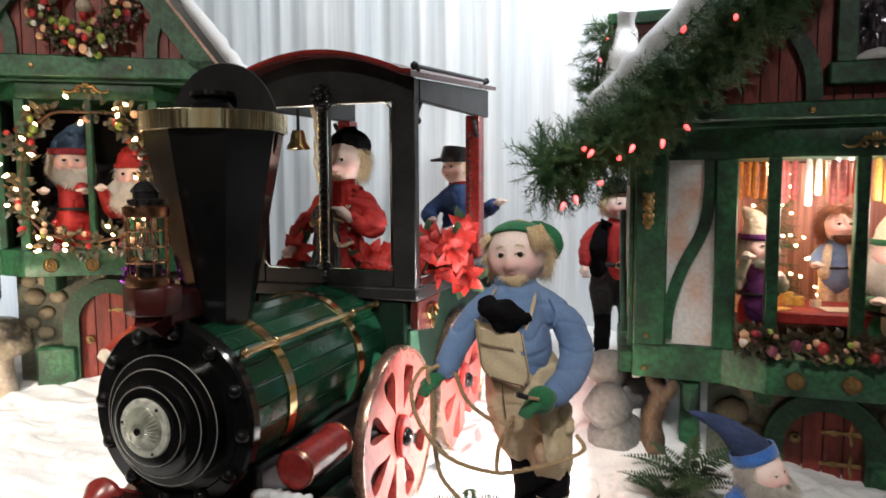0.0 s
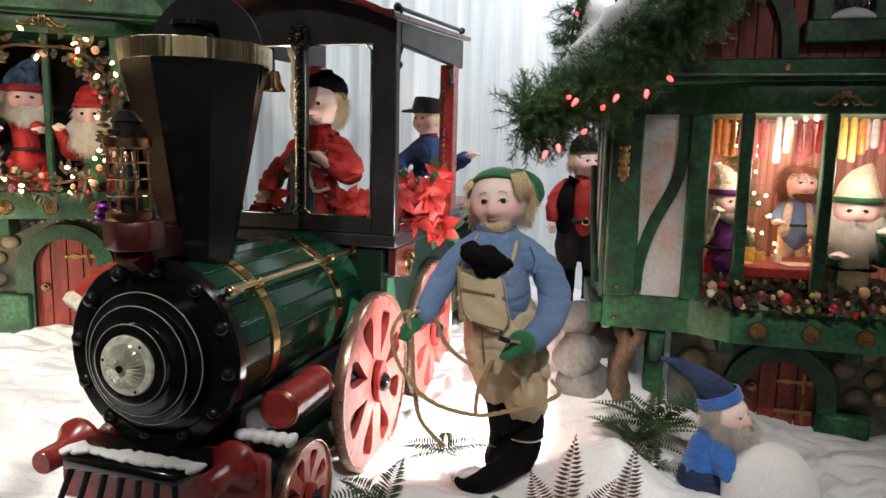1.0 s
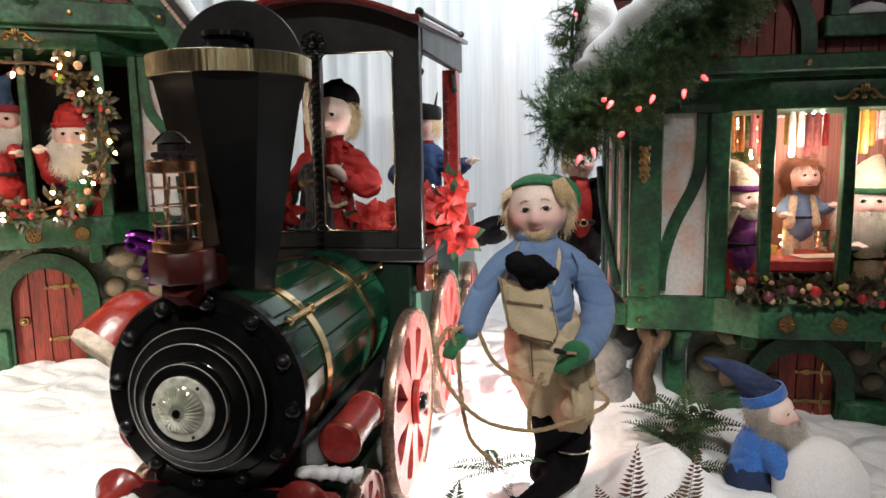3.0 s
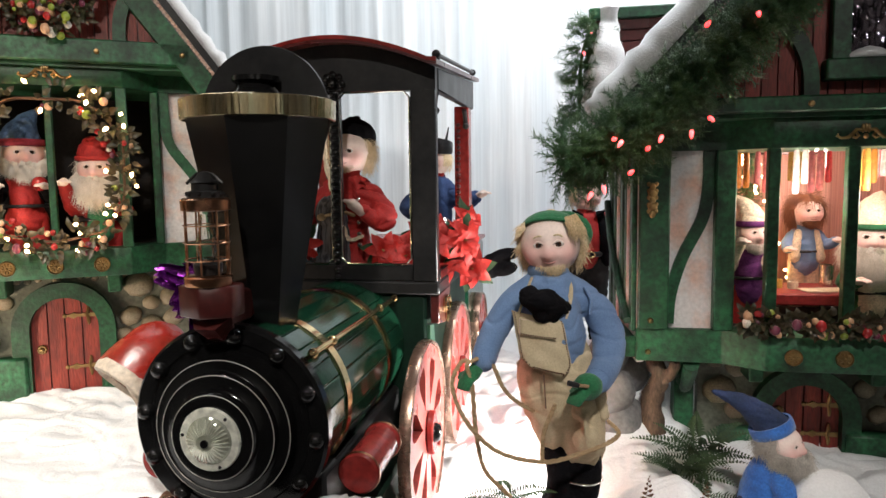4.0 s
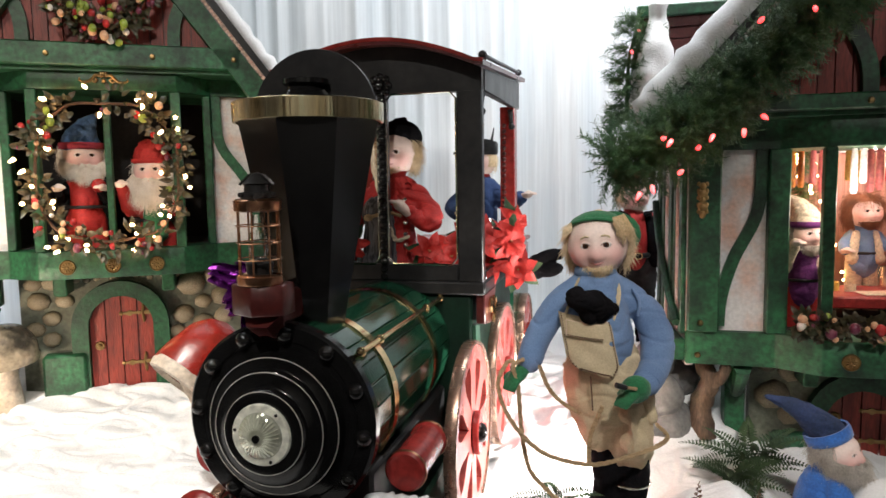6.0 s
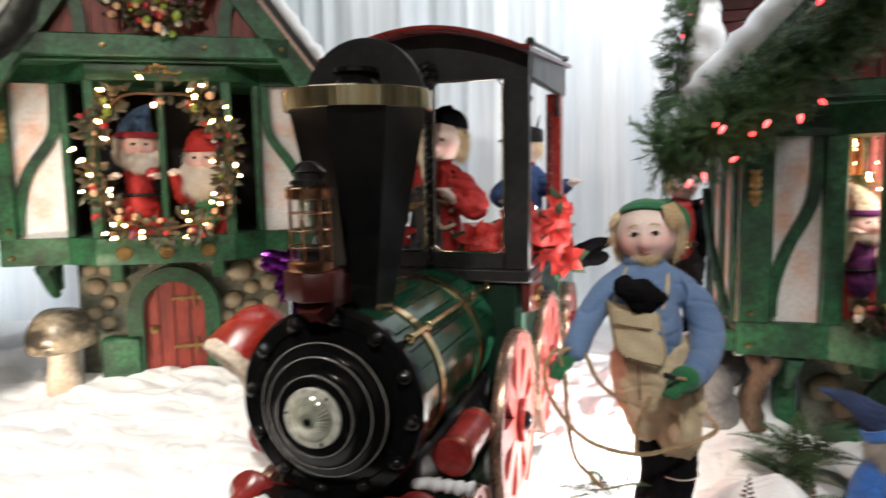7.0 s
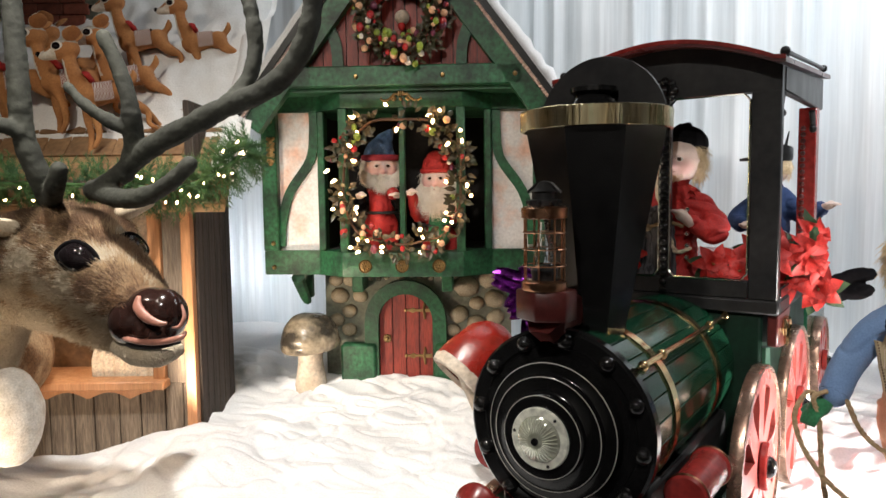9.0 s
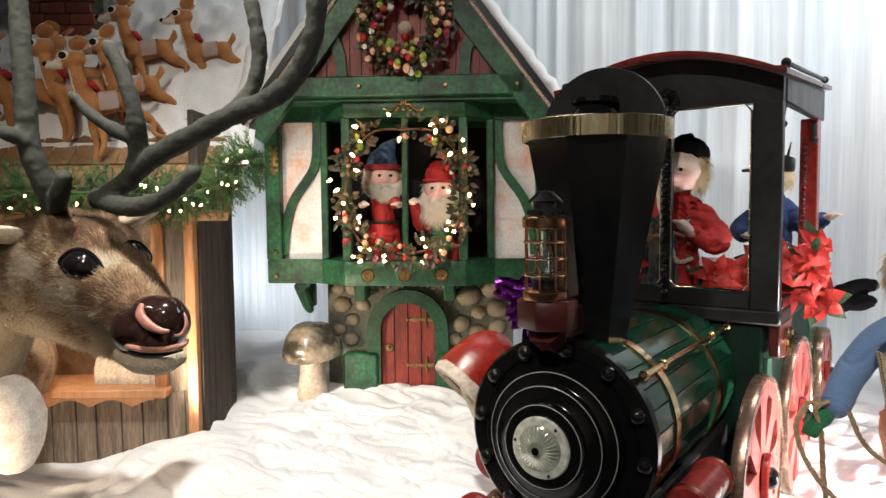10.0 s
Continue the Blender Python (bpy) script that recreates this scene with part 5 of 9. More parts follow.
def chalet():
    h = thing("chalet", FC @ pose(-1.9, 2.9, 0.1), "weathered plank chalet with orange pine window trim", "chalet")

    def put(name, lo, hi, material, label="", bevel=0.003, parent=None):
        bm = bmesh.new()
        span(bm, lo, hi, bevel=bevel)
        return part(name, bm, material, parent or h, label, FC)
    V = 2.77
    wall = put("lower_wall", (-2.75, V + 0.012, -0.05), (-1.41, V + 0.05, 0.33), BARN)
    u = -2.75
    while u < -1.46:
        w = RND.uniform(0.07, 0.11)
        w = min(w, -1.445 - u)
        put("board", (u + 0.002, V, -0.04), (u + w - 0.002, V + 0.02, 0.345), BARN, parent=wall)
        u += w
    put("side_board", (-1.524, V - 0.004, 0.33), (-1.445, V + 0.03, 1.16), BARN, "grey weathered board")
    put("corner_trim", (-1.444, V - 0.016, 0.05), (-1.402, V + 0.03, 1.16), PINE, "orange pine corner trim")
    # side wall and its boards use the shaded copy of the barn board
    side = put("side_wall", (-1.43, V + 0.031, -0.05), (-1.405, 3.25, 1.5), BARNSHADE, "weathered side wall with its shade put into the colour")
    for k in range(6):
        put("side_board", (-1.405, V + 0.034 + k * 0.076, 0.0), (-1.393, V + 0.106 + k * 0.076, 1.4), BARNSHADE, parent=side)
    put("window_trim", (-1.577, V - 0.022, 0.35), (-1.526, V + 0.02, 1.16), PINE, "orange pine window trim")
    put("window_trim", (-2.30, V - 0.022, 0.35), (-2.24, V + 0.02, 1.16), PINE, "orange pine window trim")
    put("window_head", (-2.75, V, 1.08), (-1.44, V + 0.04, 1.18), BARN)
    put("left_wall", (-2.75, V, 0.34), (-2.302, V + 0.04, 1.08), BARN)
    sill = put("window_sill", (-2.30, V - 0.07, 0.318), (-1.515, V + 0.03, 0.354), PINE, "orange pine sill with scalloped apron", 0.005)
    bm = bmesh.new()
    pts = [(-2.29, 0.318)]
    for k in range(48):
        x = -2.29 + 0.70 * k / 47
        pts.append((x, 0.268 + 0.03 * abs(math.cos(k / 47 * math.pi * 4.0))))
    pts.append((-1.59, 0.318))
    prism(bm, pts, 0.016, upright(0, V - 0.001))
    part("scalloped_apron", bm, PINE, sill, "", FC)
    put("room_back", (-2.6, 3.2, 0.2), (-1.44, 3.23, 1.3), SHINGLE, "brown panelled wall inside")
    put("room_floor", (-2.6, V + 0.06, 0.27), (-1.44, 3.2, 0.30), PINE)
    # tied-back lace curtain
    bm = bmesh.new()
    rows = []
    for j in range(22):
        t = j / 21
        z = 1.14 - 0.80 * t
        tie = math.exp(-((t - 0.62) / 0.16) ** 2)
        wdt = 0.34 * (1 - 0.75 * tie) * (1 - 0.25 * t) + 0.03
        rows.append([bm.verts.new((-1.585 - wdt * (i / 20), V + 0.05 + 0.012 * math.sin(i * 1.9 + 0.6 * t), z)) for i in range(21)])
    for a, b in zip(rows, rows[1:]):
        for i in range(20):
            bm.faces.new((a[i], a[i + 1], b[i + 1], b[i]))
    c = part("lace_curtain", bm, LACE, h, "cream lace curtain tied back", FC, 180)
    bm = bmesh.new()
    ball(bm, (-1.62, V + 0.035, 0.645), (0.022, 0.014, 0.022))
    part("curtain_tie", bm, CLOTHRED, c, "red curtain tie", FC)
    # roof with shingle courses
    bm = bmesh.new()
    prism(bm, [(2.73, roof_z(2.73) - 0.03), (3.7, roof_z(3.7) - 0.03), (3.7, roof_z(3.7)), (2.73, roof_z(2.73))], 1.75, Matrix(((0, 0, 1, -3.0), (1, 0, 0, 0), (0, 1, 0, 0), (0, 0, 0, 1))))
    roof = part("roof", bm, SHINGLE, h, "", FC)
    bm = bmesh.new()
    box(bm, (0, 0, 0), (0.098, 0.15, 0.012), bevel=0.002)
    sh = done(bm, "shingle", SHINGLE)
    tilt = math.degrees(math.atan(1.2))
    for r in range(5):
        for k in range(17):
            v = 2.77 + r * 0.085
            piece("shingle", sh, roof, FC @ pose(-2.92 + 0.1 * k + 0.05 * (r % 2), v, roof_z(v) + 0.012, tilt - 5, 0, RND.uniform(-2, 2)))
    # cotton on the roof: one lumpy sheet with a rolled edge
    bm = bmesh.new()
    us, vs = np.linspace(-2.95, -1.2, 110), np.linspace(2.90, 3.72, 60)
    grid = []
    for v in vs:
        line = []
        for u in us:
            e = 0.045 + 0.045 * noise.noise((u * 6, v * 6, 3)) + 0.03 * noise.noise((u * 14, v * 14, 8)) + 0.008 * noise.noise((u * 45, v * 45, 8))
            front = (v - 2.90) / 0.06 - 0.9 + 1.1 * noise.noise((u * 3.5, 0, 6))
            e *= max(-0.35, min(1, front))
            line.append(bm.verts.new((u, v, roof_z(v) + 0.012 + e)))
        grid.append(line)
    for a, b in zip(grid, grid[1:]):
        for i in range(len(us) - 1):
            bm.faces.new((a[i], a[i + 1], b[i + 1], b[i]))
    part("roof_snow", bm, SNOW, h, "lumpy cotton snow on the roof", FC, 180)
    bm = bmesh.new()
    tube(bm, [(-1.275 + 0.03 * noise.noise((i * 0.5, 2, 2)), 2.80 + i * 0.046, roof_z(2.80 + i * 0.046) + 0.03) for i in range(20)], [0.05 + 0.02 * noise.noise((i * 0.7, 4, 4)) for i in range(20)], 12)
    part("edge_snow", bm, SNOW, h, "", FC, 180)
    # chimney of separate bricks
    ch = put("chimney", (-2.50, 3.44, 1.6), (-2.06, 3.7, 2.35), MORTAR, "red brick chimney")
    bm = bmesh.new()
    box(bm, (0, 0, 0), (0.123, 0.02, 0.052), bevel=0.003)
    br = done(bm, "brick", BRICK)
    for r in range(12):
        for k in range(3):
            piece("brick", br, ch, FC @ pose(-2.437 + 0.127 * k + (0.0 if r % 2 else 0.02), 3.435, 1.70 + 0.056 * r))
        for k in range(2):
            piece("brick", br, ch, FC @ pose(-2.115, 3.51 + 0.127 * k, 1.70 + 0.056 * r, 0, 0, 90))


def toy_deer_mesh():
    """A felt toy deer as one mesh; its nose points along -x."""
    bm = bmesh.new()

    def run(pts, radii, flat=(1, 1)):
        p = smooth_path(pts, 4)
        rr = list(np.interp(np.linspace(0, len(pts) - 1, len(p)), range(len(pts)), radii))
        tube(bm, p, rr, 12, flat=flat)
        ball(bm, p[0], rr[0] * 0.97, u=10, v=8)
        ball(bm, p[-1], rr[-1] * 0.97, u=10, v=8)
    run(((-0.035, 0, 0.24), (0.01, 0, 0.242), (0.055, 0, 0.248), (0.105, 0, 0.255)), (0.053, 0.047, 0.041, 0.046))
    run(((-0.038, 0, 0.25), (-0.062, 0, 0.31), (-0.076, 0, 0.37), (-0.080, 0, 0.42)), (0.048, 0.036, 0.028, 0.028))
    run(((-0.072, 0, 0.436), (-0.105, 0, 0.432), (-0.145, 0, 0.416), (-0.178, 0, 0.406)), (0.042, 0.043, 0.027, 0.016))
    for s in (1, -1):
        back = 0.035 * (s < 0)
        run(((-0.032, 0.024 * s, 0.225), (-0.040 + back, 0.026 * s, 0.15), (-0.034 + back, 0.026 * s, 0.08), (-0.046 + back, 0.026 * s, 0.01 + back), (-0.058 + back, 0.026 * s, -0.01 + back)), (0.028, 0.019, 0.0135, 0.0115, 0.010))
        run(((0.100, 0.022 * s, 0.255), (0.140, 0.026 * s, 0.205), (0.200, 0.026 * s, 0.165), (0.235 - back, 0.026 * s, 0.115), (0.262 - back, 0.026 * s, 0.095)), (0.042, 0.027, 0.015, 0.0115, 0.010))
    run(((0.138, 0, 0.285), (0.158, 0, 0.315), (0.160, 0, 0.34)), (0.014, 0.017, 0.008))
    bm = fuse(bm, 0.0055, 5)
    bm.normal_update()
    for f in bm.faces:
        c, n = f.calc_center_median(), f.normal
        muzzle = c.x < -0.125 and (n.z < 0.25 or c.x < -0.165)
        f.material_index = 1 if muzzle or (n.x < -0.72 and 0.25 < c.z < 0.40) else 5 if c.z > 0.455 and n.z > 0.5 else 0
    ball(bm, (-0.190, 0, 0.414), (0.012, 0.013, 0.011), 2, 12, 8)
    for s in (1, -1):
        ball(bm, (-0.115, 0.0345 * s, 0.441), (0.024, 0.008, 0.019), 1, 14, 9, pose(0, 0, 0, 0, -10, 12 * s))
        ball(bm, (-0.117, 0.0390 * s, 0.441), (0.017, 0.007, 0.0145), 2, 12, 8, pose(0, 0, 0, 0, -10, 12 * s))
        for q, w, m in ((0.0, 1.0, 0), (-0.010, 0.74, 1)):
            tube(bm, smooth_path([(-0.068 + q, 0.022 * s, 0.462), (-0.052 + q, 0.05 * s, 0.492), (-0.038 + q, 0.078 * s, 0.512)], 3), [0.010 * w, 0.025 * w, 0.034 * w, 0.036 * w, 0.032 * w, 0.020 * w, 0.005], 10, m, flat=(1, 0.3))
        tube(bm, [(-0.085, 0.012 * s, 0.465), (-0.083, 0.018 * s, 0.492)], [0.006, 0.004], 6, 2)
        # bow loops and tail on the withers
        tube(bm, smooth_path([(-0.005, 0.0, 0.302), (-0.02, 0.024 * s, 0.328), (-0.015, 0.054 * s, 0.322), (0.0, 0.034 * s, 0.300)], 3), [0.007, 0.012, 0.015, 0.016, 0.017, 0.016, 0.014, 0.012, 0.010, 0.006], 8, 3, flat=(1, 0.5))
    ball(bm, (-0.008, 0, 0.306), (0.015, 0.015, 0.014), 3, 10, 7)
    rows = []
    for x in np.linspace(0.0, 0.075, 7):
        rows.append([bm.verts.new((x + 0.003 * math.sin(a * 3), (0.051 + 0.003 * abs(math.sin(a * 5))) * math.sin(a), 0.243 + 0.10 * x + 0.052 * math.cos(a) - 0.022 * max(0, abs(a) - 1.2))) for a in np.linspace(-1.9, 1.9, 15)])
    # checked knit: dark and pale squares in the cloth
    for j, (a, b) in enumerate(zip(rows, rows[1:])):
        for i in range(14):
            bm.faces.new((a[i], a[i + 1], b[i + 1], b[i])).material_index = 4
    return done(bm, "toy_deer", [TOYFUR, WHITEH, EYE, CLOTHRED, PLAID, GREYH], 60)


chalet()
deer_me = toy_deer_mesh()
for u, v, z, sc, turn in ((-1.815, 2.90, 1.295, 1.0, 20), (-1.985, 2.97, 1.365, 1.0, 17), (-1.77, 3.05, 1.40, 0.96, 24), (-1.50, 3.28, 1.615, 0.90, 14), (-1.765, 3.22, 1.60, 0.94, 12), (-2.05, 3.14, 1.44, 0.98, -12), (-2.22, 2.97, 1.36, 1.0, 14)):
    m = FC @ pose(u, v, z, 0, -4, turn) @ Matrix.Diagonal((sc, sc, sc, 1))
    o = new("toy_deer", deer_me)
    o.matrix_world = m
    WORLD[o] = m
    tagged(o, "orange-tan felt toy deer with a red bow and knitted blanket", "toy deer", "toy deer on the chalet roof")


def rough_skin(bm):
    """Small bumps and fuzz on velvet."""
    bm.normal_update()
    moves = [v.normal * (0.0022 * noise.noise(v.co * 45) + 0.0016 * noise.noise(v.co * 130)) for v in bm.verts]
    for v, d in zip(bm.verts, moves):
        v.co += d
    return bm


def reindeer():
    """The large plush reindeer, its head turned to the viewer."""
    o = thing("plush_reindeer", pose(-2.4, 1.6, 0), "large tan plush reindeer with grey velvet antlers and glossy nose", "reindeer")
    bm = bmesh.new()

    def run(pts, radii, n=5, seg=18, flat=(1, 1)):
        p = smooth_path(pts, n)
        rr = list(np.interp(np.linspace(0, len(pts) - 1, len(p)), range(len(pts)), radii))
        tube(bm, p, rr, seg, flat=flat)
        ball(bm, p[0], rr[0] * 0.98, u=16, v=12)
        ball(bm, p[-1], rr[-1] * 0.98, u=16, v=12)
    # skull and muzzle, jaw, cheeks, brow, neck, chest, body and legs
    run(((-2.258, 1.470, 0.921), (-2.058, 1.420, 0.917), (-1.873, 1.360, 0.894), (-1.695, 1.290, 0.840), (-1.611, 1.255, 0.809)), (0.135, 0.152, 0.128, 0.092, 0.072))
    run(((-2.184, 1.440, 0.838), (-1.971, 1.380, 0.802), (-1.756, 1.300, 0.760), (-1.621, 1.255, 0.728)), (0.115, 0.088, 0.060, 0.040))
    run(((-1.973, 1.360, 1.016), (-1.847, 1.340, 0.994)), (0.075, 0.062))
    run(((-1.892, 1.470, 0.978), (-1.953, 1.460, 1.012)), (0.055, 0.065))
    run(((-2.471, 1.560, 0.785), (-2.628, 1.600, 0.574), (-2.795, 1.640, 0.345), (-3.101, 1.720, 0.113)), (0.115, 0.112, 0.13, 0.18))
    ball(bm, (-2.98, 1.88, 0.48), (0.42, 0.26, 0.24), 0, 20, 14, pose(0, 0, 0, 0, 0, -35))
    for x, y in ((-2.98, 1.70), (-2.96, 1.90), (-3.2, 1.95), (-3.15, 2.15)):
        run(((x, y, 0.4), (x + 0.02, y, 0.2), (x, y, 0.02)), (0.085, 0.055, 0.045))
    bm = fuse(bm, 0.012, 8)
    bm.normal_update()
    # fur: short strands lying back from the muzzle, brown on the crown, pale round eyes and jaw
    s = Soup()
    rnd = random.Random(12)
    tip, eye = Vector((-1.586, 1.240, 0.800)), Vector((-1.795, 1.240, 0.944))
    for f in bm.faces:
        c, nrm = f.calc_center_median(), f.normal
        if c.x < -2.6:
            continue
        back = (c - tip).normalized()
        back = (back - nrm * back.dot(nrm)).normalized()
        for k in range(15):
            a, b = rnd.random(), rnd.random()
            v = f.verts
            p = v[0].co.lerp(v[1].co, a).lerp(v[3 if len(v) > 3 else 2].co.lerp(v[2].co, a), b)
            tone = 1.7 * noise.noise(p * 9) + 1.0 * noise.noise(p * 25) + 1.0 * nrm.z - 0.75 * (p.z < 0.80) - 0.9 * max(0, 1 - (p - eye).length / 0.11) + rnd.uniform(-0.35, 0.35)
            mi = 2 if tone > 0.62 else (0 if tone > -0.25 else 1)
            ln = (0.014 + 0.020 * min(1, (p - tip).length / 0.25)) * rnd.uniform(0.6, 1.2)
            d = (back + nrm * rnd.uniform(0.25, 0.6) + Vector((rnd.uniform(-0.4, 0.4), rnd.uniform(-0.4, 0.4), rnd.uniform(-0.5, 0.2)))).normalized()
            s.needle(p - nrm * 0.003, p + d * ln, 0.0016, mi)
    part("body", bm, FUR, o, "", None, 180)
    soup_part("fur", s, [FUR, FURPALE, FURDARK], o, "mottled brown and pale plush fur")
    # almond glass eyes in dark lids
    for c, m in ((Vector((-1.797, 1.238, 0.945)), Matrix.Rotation(radians(14), 4, "Z") @ Matrix.Rotation(radians(6), 4, "Y")), (Vector((-1.789, 1.410, 0.957)), Matrix.Rotation(radians(82), 4, "Z"))):
        bm = bmesh.new()
        for v in ball(bm, (0, 0, 0), (0.056, 0.034, 0.042), u=24, v=16):
            v.co.z *= 1 - 0.5 * min(1, abs(v.co.x / 0.056)) ** 2.5
            v.co.z -= 0.12 * v.co.x
        bm.transform(Matrix.Translation(c) @ m)
        e = part("eye", bm, EYE, o, "glossy black glass eye", None, 180)
        bm = bmesh.new()
        tube(bm, [Matrix.Translation(c) @ m @ Vector((0.060 * math.cos(a), -0.004, 0.044 * math.sin(a) * (1 - 0.42 * abs(math.cos(a)) ** 2.5) - 0.12 * 0.060 * math.cos(a))) for a in np.linspace(0, 2 * math.pi, 33)], 0.0055, 8, cap=False)
        part("eyelid", bm, FELTBLACK, e, "dark felt eyelid", None, 180)
    # nose leather with nostrils, lips and chin
    bm = bmesh.new()
    for c, r in ((Vector((-1.613, 1.225, 0.787)), (0.070, 0.062, 0.066)), (Vector((-1.530, 1.235, 0.809)), (0.058, 0.058, 0.066)), (Vector((-1.566, 1.230, 0.832)), (0.060, 0.055, 0.045)), (Vector((-1.557, 1.220, 0.762)), (0.070, 0.045, 0.030))):
        ball(bm, c, r, u=20, v=14)
    nose = part("nose", fuse(bm, 0.006, 8), NOSE, o, "glossy dark brown nose", None, 180)
    for pts, rr in ((((-1.547, 1.167, 0.864), (-1.543, 1.156, 0.840), (-1.516, 1.152, 0.816), (-1.483, 1.158, 0.802), (-1.467, 1.166, 0.802)), (0.006, 0.013, 0.012, 0.007, 0.003)), (((-1.450, 1.200, 0.841), (-1.436, 1.190, 0.815), (-1.443, 1.180, 0.792), (-1.453, 1.165, 0.792)), (0.002, 0.005, 0.005, 0.002))):
        bm = bmesh.new()
        p = smooth_path(pts, 5)
        tube(bm, p, list(np.interp(np.linspace(0, len(pts) - 1, len(p)), range(len(pts)), rr)), 10, flat=(1, 0.5))
        part("nostril", bm, LIP, nose, "pink nostril edge", None, 180)
    for name, pts, rr, m in (("lip", ((-1.662, 1.200, 0.766), (-1.583, 1.170, 0.754), (-1.503, 1.165, 0.753), (-1.444, 1.180, 0.764), (-1.443, 1.200, 0.774)), (0.004, 0.007, 0.008, 0.007, 0.004), LIP), ("mouth", ((-1.657, 1.205, 0.748), (-1.584, 1.180, 0.737), (-1.507, 1.175, 0.739), (-1.453, 1.190, 0.751)), (0.004, 0.006, 0.006, 0.004), BLACKM),
                             ("chin", ((-1.673, 1.225, 0.723), (-1.595, 1.200, 0.710), (-1.522, 1.195, 0.711), (-1.477, 1.210, 0.726)), (0.02, 0.028, 0.028, 0.018), FURPALE)):
        bm = bmesh.new()
        p = smooth_path(pts, 5)
        tube(bm, p, list(np.interp(np.linspace(0, len(pts) - 1, len(p)), range(len(pts)), rr)), 12)
        ball(bm, p[-1], rr[-1], u=10, v=8)
        part(name, bm, m, o, "", None, 180)
    # ears with pink lining
    for base, tp in (((-1.915, 1.500, 1.044), (-1.840, 1.580, 1.085)), ((-2.090, 1.340, 1.010), (-2.200, 1.235, 1.020))):
        b, t = Vector(base), Vector(tp)
        bm = bmesh.new()
        tube(bm, smooth_path([b, b.lerp(t, 0.5) + Vector((0, 0, 0.01)), t], 4), [0.035, 0.050, 0.058, 0.060, 0.058, 0.050, 0.040, 0.026, 0.008], 14, flat=(1, 0.45))
        e = part("ear", bm, FURPALE, o, "pale furred ear", None, 180)
        bm = bmesh.new()
        tube(bm, [b.lerp(t, k) + Vector((0.010, -0.020, 0.0)) for k in (0.15, 0.4, 0.65, 0.9)], [0.015, 0.03, 0.026, 0.008], 12, flat=(1, 0.4))
        part("ear_lining", bm, LIP, e, "pink ear lining", None, 180)
    bm = bmesh.new()
    for v in ball(bm, (-2.345, 1.46, 0.415), (0.108, 0.10, 0.145), u=28, v=22):
        v.co.z -= 0.25 * abs(v.co.z - 0.40) * (v.co.z < 0.40)
        v.co += (v.co - Vector((-2.345, 1.46, 0.4))) * (0.05 * noise.noise(v.co * 12) + 0.025 * noise.noise(v.co * 45))
    part("chest_ruff", bm, WHITEH, o, "white furry chest ruff", None, 180)
    # antlers
    right, left = bmesh.new(), bmesh.new()
    for bm, pts, r0, r1 in ((right, ((-1.853, 1.360, 1.123), (-1.760, 1.340, 1.155), (-1.623, 1.310, 1.227), (-1.486, 1.290, 1.276), (-1.347, 1.260, 1.317), (-1.227, 1.240, 1.347), (-1.142, 1.230, 1.402), (-1.094, 1.220, 1.480), (-1.080, 1.220, 1.582)), 0.036, 0.029),
                            (right, ((-1.843, 1.350, 1.123), (-1.707, 1.300, 1.100), (-1.590, 1.270, 1.109), (-1.494, 1.250, 1.148), (-1.451, 1.250, 1.183)), 0.034, 0.024),
                            (right, ((-1.718, 1.330, 1.171), (-1.679, 1.320, 1.229), (-1.654, 1.290, 1.321), (-1.672, 1.280, 1.421), (-1.711, 1.270, 1.513)), 0.034, 0.024),
                            (right, ((-1.666, 1.300, 1.282), (-1.713, 1.280, 1.301), (-1.774, 1.260, 1.345), (-1.819, 1.250, 1.394)), 0.028, 0.013),
                            (right, ((-1.347, 1.260, 1.317), (-1.294, 1.280, 1.384), (-1.279, 1.290, 1.464), (-1.288, 1.290, 1.545), (-1.320, 1.300, 1.657)), 0.027, 0.020),
                            (left, ((-1.983, 1.330, 1.105), (-1.975, 1.290, 1.167), (-1.986, 1.260, 1.273), (-1.982, 1.250, 1.407), (-1.987, 1.250, 1.540), (-1.993, 1.250, 1.715)), 0.040, 0.030),
                            (left, ((-1.965, 1.320, 1.102), (-1.886, 1.260, 1.142), (-1.850, 1.240, 1.178)), 0.034, 0.026),
                            (left, ((-1.980, 1.260, 1.273), (-1.991, 1.220, 1.292), (-2.020, 1.180, 1.305)), 0.03, 0.02)):
        p = smooth_path(pts, 6)
        tube(bm, p, [0.82 * (r0 + (r1 - r0) * i / len(p)) + 0.0045 * noise.noise((i * 0.55, r0 * 100, len(p))) for i in range(len(p))], 14)
        ball(bm, p[-1], r1 * 0.86, u=12, v=9)
        ball(bm, p[0], r0 * 0.86, u=12, v=9)
    for bm in (right, left):
        part("antler", rough_skin(fuse(bm, 0.006, 3)), ANTLER, o, "grey-green velvet antler", None, 180)


